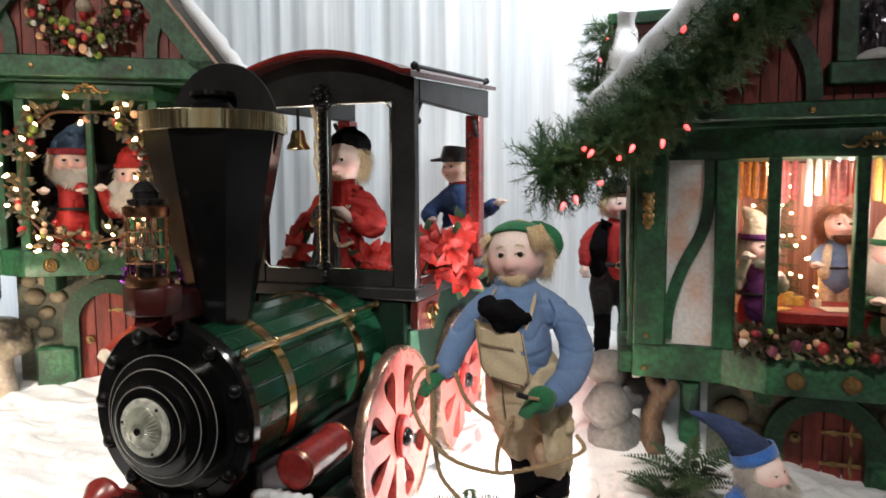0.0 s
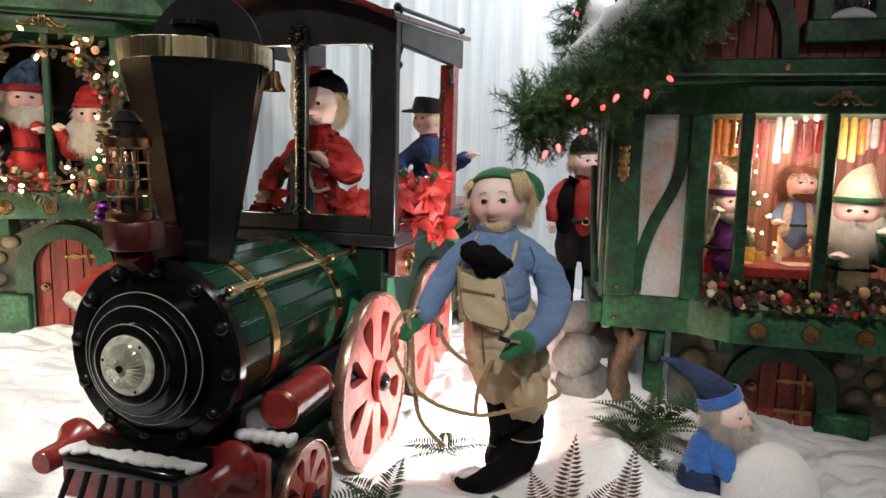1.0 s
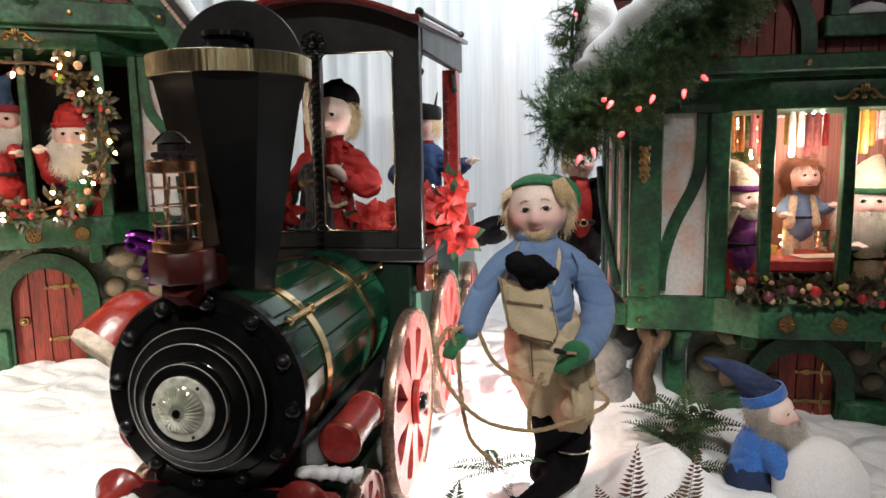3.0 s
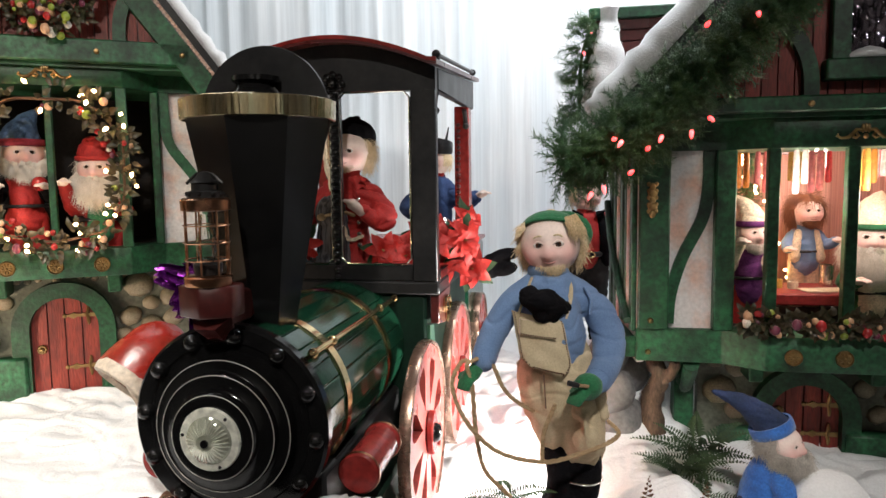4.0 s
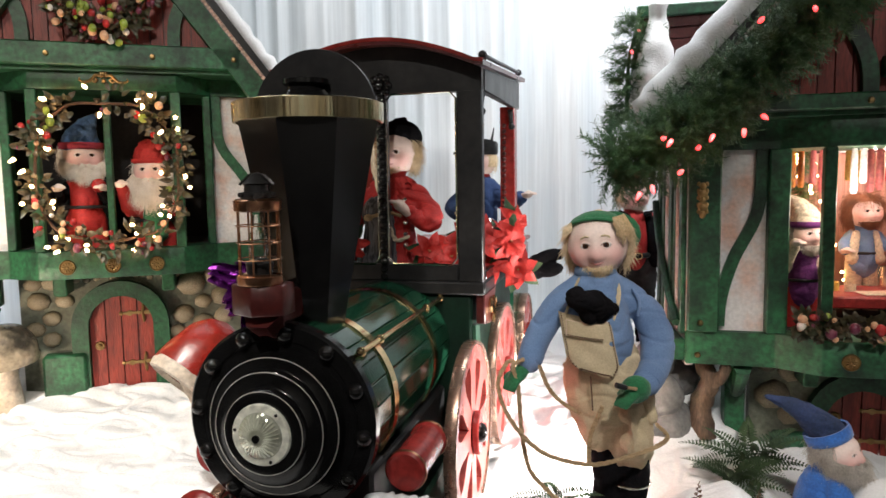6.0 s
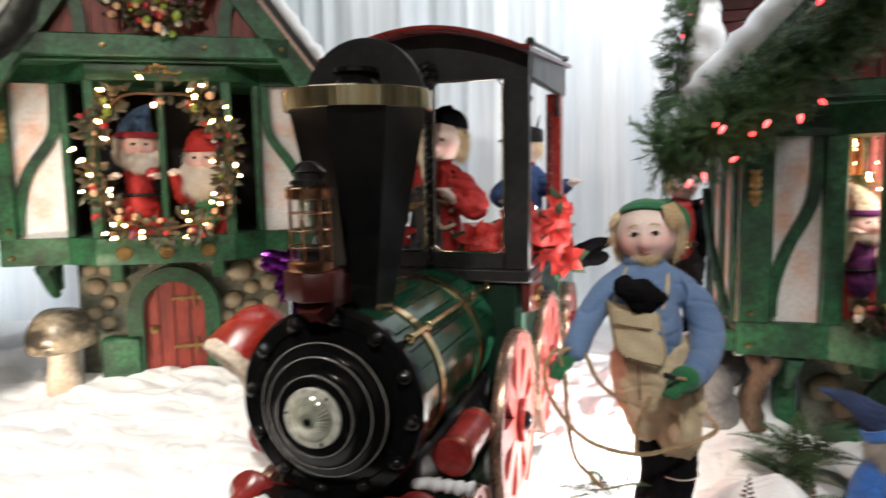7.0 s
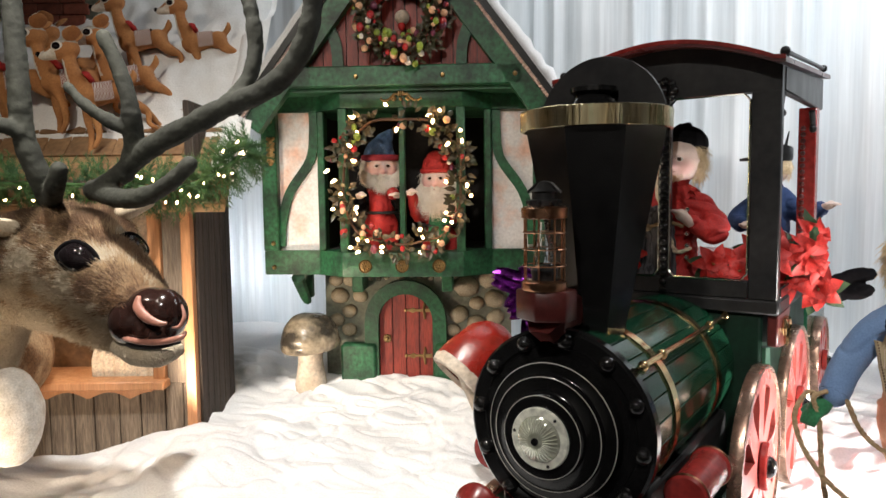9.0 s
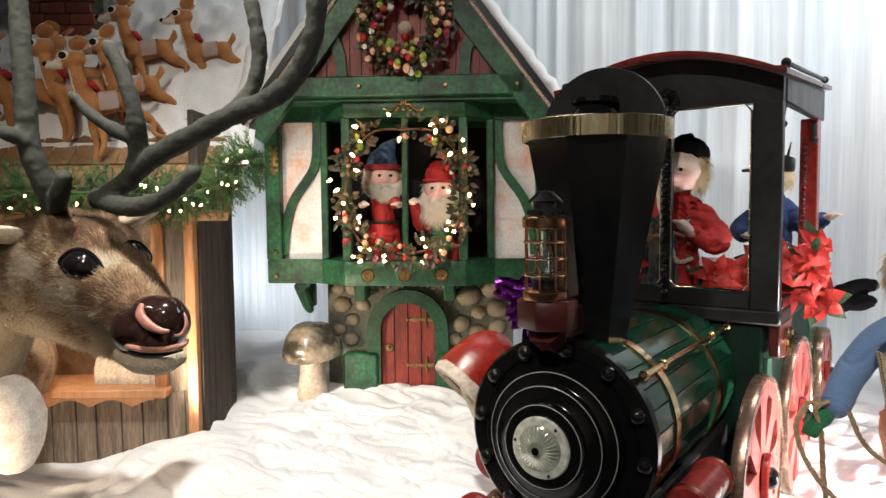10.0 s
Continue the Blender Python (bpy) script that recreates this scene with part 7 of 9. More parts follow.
        if beard:
            for k in range(beard_n):
                full = beard_len > 0.5
                a = radians(self.r.uniform(-95, 95)) if full else radians(self.r.gauss(0, 17))
                z = self.r.uniform(-1.0, -0.46) + (0.5 * abs(a) / 1.6 if full else -0.1)
                d = Vector((math.sin(a), -math.cos(a), z)).normalized()
                self.strand(hm @ (skin_at(d) * r * 0.98), rot3 @ (d * 0.7 + Vector((0, -0.1, -0.7))), beard_len * r * self.r.uniform(0.5, 1.1) * (1 - 0.25 * abs(a)), 0.25, (0.011 if full else 0.012) * r, beard, 0.42)
        if moustache:
            for k in range(220):
                s = 1 if k % 2 else -1
                self.strand(put(0.03 * s + self.r.uniform(-0.1, 0.1), -1.04, -0.30 + self.r.uniform(-0.05, 0.03)), rot3 @ Vector((s * 1.0, -0.1, -0.35 - 0.5 * self.r.random())), 0.5 * r * self.r.uniform(0.5, 1.1), 0.25, 0.016 * r, beard)

    def cone_hat(self, hm, r, cloth, band, tip=(0.6, 0.6, 1.2), wide=0.36, full=0.0):
        put = lambda x, y, z: hm @ Vector((x * r, y * r, z * r))
        t = Vector(tip)
        pts = [put(0, 0.06, 0.42), put(0, 0.08, 0.85), put(t.x * 0.35, 0.1 + t.y * 0.3, 0.55 + t.z * 0.55), put(t.x * 0.75, 0.1 + t.y * 0.7, 0.5 + t.z * 0.85), put(t.x, t.y, 0.5 + t.z)]
        self.cloth([(pts, [1.05 * r, (0.92 + 0.1 * full) * r, (0.56 + 0.26 * full) * r, (0.26 + 0.24 * full) * r, (0.07 + 0.05 * full) * r])], cloth, 0.08 * r, 0.06 * r, 1.4 / r, 2)
        lathe(self.bm, [(1.00 * r, 0.34 * r), (1.12 * r, 0.38 * r), (1.15 * r, (0.42 + wide * 0.5) * r), (1.12 * r, (0.36 + wide) * r), (1.00 * r, (0.34 + wide) * r)], hm @ pose(0, 0.03 * r, 0), 30, self.m(band))

    def mitt(self, c, r, material, d=(0, -1, 0)):
        c, d = Vector(c), Vector(d).normalized()
        s = d.cross(Vector((0, 0, 1))).normalized()
        up = s.cross(d)
        sh = [([c - d * r * 0.9, c, c + d * r * 0.5], [r * 0.72, r * 0.95, r * 0.8], (1, 0.75))]
        for k in (-1.2, -0.4, 0.4, 1.2):
            q = c + d * r * 0.5 + s * k * r * 0.5
            sh.append(([q, q + d * r * 0.8 - up * r * 0.1, q + d * r * 1.35 - up * r * 0.45], [r * 0.28, r * 0.27, r * 0.2]))
        sh.append(([c + s * r * 0.5, c + s * r * 1.0 + d * r * 0.45, c + s * r * 1.0 + d * r * 0.95], [r * 0.34, r * 0.3, r * 0.22]))
        self.cloth(sh, material, r * 0.16, r * 0.03, 2.0 / r, 2)

    def finish(self, name, m, label, group=""):
        return thing(name, m, label, "doll", group, bm=self.bm, mats=self.mats, sharp=70)


def workman_elf():
    d = Doll(3)
    y, r = 1.90, 0.093
    hm = pose(0.322, y, 0.902, 4, -5, -20)
    d.head(hm, r, hair=BLOND, beard=BLOND, hair_n=3400, hair_len=0.75, beard_len=0.24, beard_n=500, front=72, brows=BLOND, top=False)
    put = lambda a, b, c: hm @ Vector((a * r, b * r, c * r))
    # hair hanging over one temple
    for k in range(420):
        a = radians(d.r.uniform(40, 85))
        d.strand(put(math.sin(a) * 0.9, -math.cos(a) * 0.9, 0.72 + 0.25 * d.r.random()), hm.to_3x3() @ Vector((0.55, -0.35, -0.5)), r * d.r.uniform(0.4, 0.85), 0.35, 0.022 * r, BLOND)
    for k in range(160):
        d.strand(put(-0.72, -0.55, 0.62 + 0.25 * d.r.random()), hm.to_3x3() @ Vector((-0.9, -0.1, -0.15)), r * d.r.uniform(0.2, 0.5), 0.3, 0.02 * r, BLOND)
    # felt cap pushed back, with a hanging tail
    d.cloth([([put(0.5, 0.7, 0.75), put(0.95, 0.72, 0.45), put(1.12, 0.68, 0.05), put(1.12, 0.6, -0.3)], [0.30 * r, 0.36 * r, 0.30 * r, 0.08 * r], (0.6, 1))], FELTGREEN, 0.008, 0.002, 18, 3)
    cap = hm @ pose(0, 0.10 * r, 0.03 * r, -33, 6, 0)
    lathe(d.bm, [(0.98 * r, 0.36 * r), (1.045 * r, 0.36 * r), (1.05 * r, 0.48 * r), (0.95 * r, 0.66 * r), (0.72 * r, 0.86 * r), (0.40 * r, 0.98 * r), (0, 1.02 * r)], cap, 36, d.m(FELTGREEN))
    tube(d.bm, [cap @ Vector((1.045 * r * math.cos(a), 1.045 * r * math.sin(a), 0.40 * r)) for a in np.linspace(0, 2 * math.pi, 33)], 0.06 * r, 8, d.m(FELTGREEN), cap=False)
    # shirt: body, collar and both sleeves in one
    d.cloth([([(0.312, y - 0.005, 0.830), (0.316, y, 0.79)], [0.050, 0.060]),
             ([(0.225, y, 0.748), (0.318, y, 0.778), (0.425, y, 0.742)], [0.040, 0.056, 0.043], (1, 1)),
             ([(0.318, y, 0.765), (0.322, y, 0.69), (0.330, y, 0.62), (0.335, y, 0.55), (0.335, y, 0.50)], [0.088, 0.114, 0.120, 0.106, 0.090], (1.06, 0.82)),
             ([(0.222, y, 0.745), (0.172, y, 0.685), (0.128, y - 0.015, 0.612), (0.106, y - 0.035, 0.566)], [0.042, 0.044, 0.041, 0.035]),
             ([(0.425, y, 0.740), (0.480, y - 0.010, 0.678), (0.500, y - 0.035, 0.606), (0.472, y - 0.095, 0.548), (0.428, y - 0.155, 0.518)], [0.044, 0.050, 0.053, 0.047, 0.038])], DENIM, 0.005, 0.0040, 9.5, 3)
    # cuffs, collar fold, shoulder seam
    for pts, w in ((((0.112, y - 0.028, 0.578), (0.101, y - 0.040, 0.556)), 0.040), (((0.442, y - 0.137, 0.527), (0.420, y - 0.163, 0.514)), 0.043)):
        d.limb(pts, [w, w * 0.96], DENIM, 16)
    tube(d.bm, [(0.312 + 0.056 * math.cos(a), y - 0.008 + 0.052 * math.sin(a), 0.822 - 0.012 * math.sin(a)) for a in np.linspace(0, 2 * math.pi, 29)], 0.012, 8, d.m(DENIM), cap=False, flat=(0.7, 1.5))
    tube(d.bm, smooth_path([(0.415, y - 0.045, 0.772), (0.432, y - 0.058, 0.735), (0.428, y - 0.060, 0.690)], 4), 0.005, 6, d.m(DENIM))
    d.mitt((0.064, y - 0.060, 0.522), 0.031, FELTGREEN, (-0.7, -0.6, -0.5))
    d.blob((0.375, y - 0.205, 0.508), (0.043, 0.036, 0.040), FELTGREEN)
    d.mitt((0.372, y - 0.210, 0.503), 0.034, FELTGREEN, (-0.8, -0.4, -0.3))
    # bib trousers, legs in one with the seat
    d.cloth([([(0.342, y + 0.002, 0.520), (0.340, y, 0.47), (0.338, y, 0.41)], [0.126, 0.124, 0.112], (1.05, 0.88)),
             ([(0.300, y - 0.01, 0.44), (0.312, y - 0.02, 0.365), (0.322, y - 0.01, 0.300)], [0.080, 0.066, 0.052]),
             ([(0.385, y - 0.01, 0.45), (0.412, y - 0.02, 0.34), (0.430, y, 0.240)], [0.084, 0.080, 0.072])], CANVAS, 0.005, 0.0042, 11, 3)
    bib = []
    for j in range(13):
        t = j / 12
        round_off = 0.030 * max(0.0, 1 - t / 0.22) ** 2
        lo, hi = 0.208 - 0.022 * t + round_off, 0.356 - 0.030 * t - round_off
        row = []
        for k in np.linspace(0, 1, 13):
            x = lo + (hi - lo) * k
            row.append(d.bm.verts.new((x, y - 0.012 - 0.110 * math.sqrt(max(1 - ((x - 0.318) / 0.150) ** 2, 0.05)) - 0.014 * (1 - t) + 0.003 * math.sin(j * 1.1 + k * 7), 0.545 + 0.165 * t - 0.024 * k)))
        bib.append(row)
    fs = [d.bm.faces.new((a[i], a[i + 1], b[i + 1], b[i])) for a, b in zip(bib, bib[1:]) for i in range(12)]
    paint(fs, d.m(CANVAS))
    out = bmesh.ops.extrude_face_region(d.bm, geom=fs)
    bmesh.ops.translate(d.bm, vec=(0, 0.010, 0), verts=[g for g in out["geom"] if isinstance(g, bmesh.types.BMVert)])
    for f in (g for g in out["geom"] if isinstance(g, bmesh.types.BMFace)):
        f.material_index = d.m(CANVAS)
    inset = lambda row, i: row[i].co.lerp(row[6].co, 0.07)
    edge = [inset(row, 0) for row in bib[::-1]] + [bib[0][i].co.lerp(bib[1][i].co, 0.4) for i in range(1, 12)] + [inset(row, 12) for row in bib]
    for a, b in zip(edge, edge[1:]):
        if (b - a).length > 0.004:
            for t in (0.25, 0.75):
                box(d.bm, a.lerp(b, t) + Vector((0, -0.001, 0)), (0.0035, 0.004, 0.0045), None, d.m(FERNDRY))
    # pocket flap with its stitches, trouser seam, straps
    flap = [[d.bm.verts.new((x, y - 0.020 - 0.110 * math.sqrt(max(1 - ((x - 0.318) / 0.150) ** 2, 0.05)) - 0.006 * q, 0.690 - 0.046 * q - 0.11 * (x - 0.20))) for x in np.linspace(0.203, 0.302, 9)] for q in (0, 0.33, 0.67, 1)]
    fs = [d.bm.faces.new((a[i], a[i + 1], b[i + 1], b[i])) for a, b in zip(flap, flap[1:]) for i in range(8)]
    out = bmesh.ops.extrude_face_region(d.bm, geom=fs)
    bmesh.ops.translate(d.bm, vec=(0, 0.008, 0), verts=[g for g in out["geom"] if isinstance(g, bmesh.types.BMVert)])
    paint(fs + [g for g in out["geom"] if isinstance(g, bmesh.types.BMFace)], d.m(CANVAS))
    low = [v.co.lerp(u.co, 0.25) for u, v in zip(flap[2], flap[3])]
    seam = [Vector((0.268 + 0.012 * t, y - 0.118 + 0.018 * t, 0.525 - 0.11 * t)) for t in np.linspace(0, 1, 12)]
    for pts in (low, seam):
        for a, b in zip(pts, pts[1:]):
            for t in (0.2, 0.7):
                box(d.bm, a.lerp(b, t) + Vector((0, -0.003, 0)), (0.0035, 0.005, 0.004), None, d.m(FERNDRY))
    for pts in (((0.200, y - 0.080, 0.695), (0.222, y - 0.072, 0.755), (0.262, y - 0.02, 0.812)), ((0.334, y - 0.115, 0.690), (0.362, y - 0.082, 0.76), (0.368, y - 0.01, 0.815))):
        tube(d.bm, smooth_path([Vector(p) for p in pts], 4), 0.008, 8, d.m(CANVAS), flat=(1, 0.4))
    # black velvet bow
    d.cloth([([(0.228, y - 0.112, 0.758), (0.252, y - 0.124, 0.752), (0.282, y - 0.124, 0.742)], [0.036, 0.047, 0.040], (1, 0.7)),
             ([(0.276, y - 0.122, 0.744), (0.310, y - 0.116, 0.732), (0.336, y - 0.104, 0.722)], [0.042, 0.040, 0.022], (1, 0.7)),
             ([(0.246, y - 0.120, 0.742), (0.262, y - 0.118, 0.708)], [0.034, 0.030], (1, 0.7)),
             ([(0.280, y - 0.120, 0.738), (0.298, y - 0.116, 0.708)], [0.034, 0.028], (1, 0.7))], FELTBLACK, 0.005, 0.004, 24, 2)
    # brush in the glove
    tube(d.bm, [(0.365, y - 0.240, 0.520), (0.330, y - 0.250, 0.528)], 0.005, 8, d.m(ROPE))
    tube(d.bm, [(0.332, y - 0.249, 0.527), (0.302, y - 0.256, 0.538)], 0.008, 8, d.m(BLACKM))
    # boots
    d.cloth([([(0.328, y, 0.305), (0.345, y + 0.01, 0.22)], [0.042, 0.040]),
             ([(0.430, y, 0.25), (0.430, y - 0.01, 0.15), (0.420, y - 0.01, 0.06)], [0.062, 0.056, 0.046]),
             ([(0.42, y, 0.055), (0.35, y - 0.06, 0.05), (0.27, y - 0.12, 0.035), (0.215, y - 0.16, 0.055), (0.20, y - 0.165, 0.075)], [0.045, 0.044, 0.034, 0.016, 0.010]),
             ([(0.350, y, 0.24), (0.355, y, 0.12), (0.34, y + 0.03, 0.05)], [0.045, 0.042, 0.042])], FELTBLACK, 0.007, 0.003, 16, 3)
    tube(d.bm, [(0.428 + 0.060 * math.cos(a), y - 0.01 + 0.060 * math.sin(a), 0.150) for a in np.linspace(0, 2 * math.pi, 17)], 0.004, 6, d.m(SILVERW), cap=False)
    # torn patch at the knee, pouch
    d.cloth([([(0.392, y - 0.092, 0.415), (0.405, y - 0.096, 0.365), (0.412, y - 0.090, 0.31)], [0.048, 0.050, 0.046], (1, 0.25)), ([(0.462, y - 0.06, 0.44), (0.468, y - 0.06, 0.37)], [0.022, 0.026])], CANVAS, 0.0055, 0.004, 20, 2)
    d.finish("workman_doll", pose(0.33, y, 0.0), "cloth doll in blue shirt, tan overalls and green felt cap")


def frill(d, c, rx, rz, material, f=None, waves=11, height=0.03):
    """A ruffled collar."""
    rows = []
    for j in range(4):
        t = j / 3
        rows.append([d.bm.verts.new(c @ Vector(((rx + 0.028 * t + 0.010 * t * math.sin(waves * a)) * math.cos(a), (rx + 0.028 * t + 0.010 * t * math.sin(waves * a)) * 0.85 * math.sin(a), -height * t + 0.014 * t * math.cos(waves * a)))) for a in np.linspace(0, 2 * math.pi, 89)[:-1]])
    n = len(rows[0])
    paint([d.bm.faces.new((a[i], a[(i + 1) % n], b[(i + 1) % n], b[i])) for a, b in zip(rows, rows[1:]) for i in range(n)], d.m(material))


def driver():
    d = Doll(5)
    f = FT
    P = lambda a, b, c: f @ Vector((a, b, c))
    u, v = -0.988, 2.18
    hm = f @ pose(u + 0.010, v, 1.208, 4, 4, -6)
    r = 0.077
    d.head(hm, r, hair=BLOND, beard=BLOND, hair_n=1500, hair_len=1.0, beard_len=0.22, beard_n=120, front=70, top=False)
    d.cloth([([hm @ Vector((-0.02, 0.022, 0.050)), hm @ Vector((0.02, 0.030, 0.052))], [0.070, 0.068], (1, 1)), ([hm @ Vector((0, 0.03, 0.10)), hm @ Vector((0.012, 0.035, 0.122))], [0.035, 0.014])], FELTBLACK, 0.008, 0.003, 16, 2)
    # jacket with puffed sleeves
    d.cloth([([P(u, v, 1.15), P(u, v, 1.10)], [0.045, 0.05]),
             ([P(u - 0.085, v, 1.04), P(u, v, 1.065), P(u + 0.085, v, 1.04)], [0.05, 0.058, 0.05]),
             ([P(u, v, 1.05), P(u, v, 0.97), P(u, v, 0.88), P(u, v, 0.78)], [0.078, 0.092, 0.10, 0.104], (1, 0.75)),
             ([P(u + 0.085, v, 1.04), P(u + 0.145, v - 0.03, 0.985), P(u + 0.135, v - 0.06, 0.965), P(u + 0.085, v - 0.09, 0.995)], [0.042, 0.045, 0.042, 0.030]),
             ([P(u - 0.085, v, 1.04), P(u - 0.15, v - 0.03, 0.97), P(u - 0.175, v - 0.07, 0.91), P(u - 0.16, v - 0.11, 0.89)], [0.040, 0.041, 0.036, 0.025])], CLOTHRED, 0.0065, 0.0070, 17, 3)
    for k in range(3):
        frill(d, f @ pose(u - 0.005, v - 0.012, 1.125 - 0.02 * k, 8, 0, 0), 0.05 + 0.006 * k, 1, CLOTHRED)
    d.cloth([([P(u - 0.040, v - 0.045, 0.99), P(u - 0.045, v - 0.050, 0.9), P(u - 0.045, v - 0.048, 0.79)], [0.075, 0.090, 0.095], (1, 0.6))], STRIPE, 0.008, 0.002, 16, 2)
    for k in range(5):
        d.blob(P(u + 0.062, v - 0.088, 1.04 - 0.04 * k), 0.009, SILVERW, None, 8, 6)
    d.mitt(P(u + 0.060, v - 0.115, 1.015), 0.027, SKIN, f.to_3x3() @ Vector((-0.6, -0.4, 0.6)))
    tube(d.bm, smooth_path([P(u + 0.060, v - 0.125, 0.985), P(u + 0.015, v - 0.135, 0.998), P(u - 0.055, v - 0.130, 0.982)], 4), 0.006, 8, d.m(ROPE))
    d.blob(P(u - 0.060, v - 0.130, 0.980), (0.016, 0.013, 0.013), ROPE)
    d.mitt(P(u - 0.155, v - 0.135, 0.88), 0.024, SKIN, f.to_3x3() @ Vector((0.2, -0.8, -0.2)))
    d.finish("driver_doll", f @ pose(u, v, 0.766), "cloth doll in red jacket, striped apron and black cap")


def tender_elf():
    d = Doll(8)
    f = FT
    P = lambda a, b, c: f @ Vector((a, b, c))
    u, v = -0.845, 3.12
    hm = f @ pose(u, v, 1.20, 0, 0, -30)
    d.head(hm, 0.076, hair=BLOND, hair_n=500, hair_len=0.5)
    tube(d.bm, [hm @ Vector((0, 0, 0.03)), hm @ Vector((0, 0.0, 0.05)), hm @ Vector((0.0, 0.01, 0.095)), hm @ Vector((0.0, 0.01, 0.10))], [0.079, 0.086, 0.08, 0.05], 20, d.m(BLACKM))
    tube(d.bm, [hm @ Vector((-0.05, -0.06, 0.045)), hm @ Vector((-0.09, -0.10, 0.04))], [0.04, 0.02], 10, d.m(BLACKM), flat=(1, 0.3))
    tube(d.bm, [hm @ Vector((0.05, 0.02, 0.09)), hm @ Vector((0.06, 0.03, 0.16))], [0.02, 0.006], 8, d.m(BLACKM), flat=(1, 0.4))
    d.limb([P(u, v, 1.13), P(u, v, 1.10)], [0.045, 0.05], CLOTHRED)
    d.cloth([([P(u - 0.06, v, 1.06), P(u, v, 1.075), P(u + 0.06, v, 1.06)], [0.045, 0.05, 0.045]), ([P(u, v, 1.06), P(u, v, 0.93), P(u, v, 0.80)], [0.085, 0.10, 0.105], (1, 0.8)),
             ([P(u + 0.06, v, 1.06), P(u + 0.13, v - 0.03, 0.99), P(u + 0.205, v - 0.07, 1.02)], [0.042, 0.042, 0.036]),
             ([P(u - 0.06, v, 1.06), P(u - 0.13, v - 0.05, 0.98), P(u - 0.10, v - 0.12, 0.95)], [0.042, 0.042, 0.036])], CLOTHNAVY, 0.008, 0.0055, 14, 3)
    d.mitt(P(u + 0.235, v - 0.085, 1.035), 0.024, SKIN, f.to_3x3() @ Vector((0.8, -0.3, 0.3)))
    d.mitt(P(u - 0.08, v - 0.14, 0.95), 0.022, SKIN, f.to_3x3() @ Vector((0.3, -0.8, 0.2)))
    d.finish("passenger_doll", f @ pose(u, v, 0.80), "cloth doll in blue coat and dark cap waving from the tender")


def black_elf():
    d = Doll(11)
    x, y, z0 = 0.94, 3.42, 0.19
    hm = pose(x, y, 1.01, 0, 0, 20)
    d.head(hm, 0.08, hair=BLOND, beard=GREYH, hair_n=600, beard_len=0.3, beard_n=120)
    tube(d.bm, [hm @ Vector((0, 0, 0.05)), hm @ Vector((0, 0.01, 0.10)), hm @ Vector((0.02, 0.05, 0.15))], [0.082, 0.07, 0.01], 20, d.m(FELTBLACK))
    sh, ves, trs, bts = [([(x, y, 0.93), (x, y, 0.90), (x, y, 0.80), (x, y, 0.70)], [0.05, 0.08, 0.10, 0.10], (1, 0.8))], [], [], []
    for s in (1, -1):
        ves.append(([(x + s * 0.075, y - 0.02, 0.90), (x + s * 0.10, y - 0.05, 0.80), (x + s * 0.10, y - 0.04, 0.68)], [0.035, 0.05, 0.05], (1, 0.9)))
        sh.append(([(x + s * 0.085, y, 0.89), (x + s * 0.145, y, 0.81), (x + s * 0.165, y - 0.05, 0.72)], [0.042, 0.045, 0.036]))
        trs.append(([(x + s * 0.05, y, 0.69), (x + s * 0.065, y, 0.56), (x + s * 0.065, y, 0.45)], [0.075, 0.072, 0.05]))
        bts.append(([(x + s * 0.065, y, 0.46), (x + s * 0.065, y, 0.32), (x + s * 0.07, y - 0.01, 0.22), (x + s * 0.085, y - 0.10, 0.208)], [0.046, 0.045, 0.042, 0.032]))
        d.mitt((x + s * 0.17, y - 0.07, 0.685), 0.024, SKIN, (0, -0.6, -0.8))
    for q, m in ((sh, CLOTHRED), (ves, FELTBLACK), (trs, DARK), (bts, FELTBLACK)):
        d.cloth(q, m, 0.009, 0.005, 14, 3)
    tube(d.bm, [(x + 0.106 * math.cos(a), y + 0.088 * math.sin(a), 0.705) for a in np.linspace(0, 2 * math.pi, 25)], 0.014, 8, d.m(BLACKM), cap=False)
    tube(d.bm, [(x + 0.02 * math.cos(a), y - 0.101, 0.705 + 0.016 * math.sin(a)) for a in np.linspace(0, 2 * math.pi, 13)], 0.005, 6, d.m(BRASS), cap=False)
    for s in (1, -1):
        tube(d.bm, [(x + s * 0.05, y - 0.05, 0.91), (x + s * 0.09, y - 0.07, 0.94)], [0.035, 0.01], 8, d.m(FELTBLACK), flat=(1, 0.4))
    d.finish("standing_doll", pose(x, y, z0), "cloth doll in red shirt, black waistcoat and buckled belt")


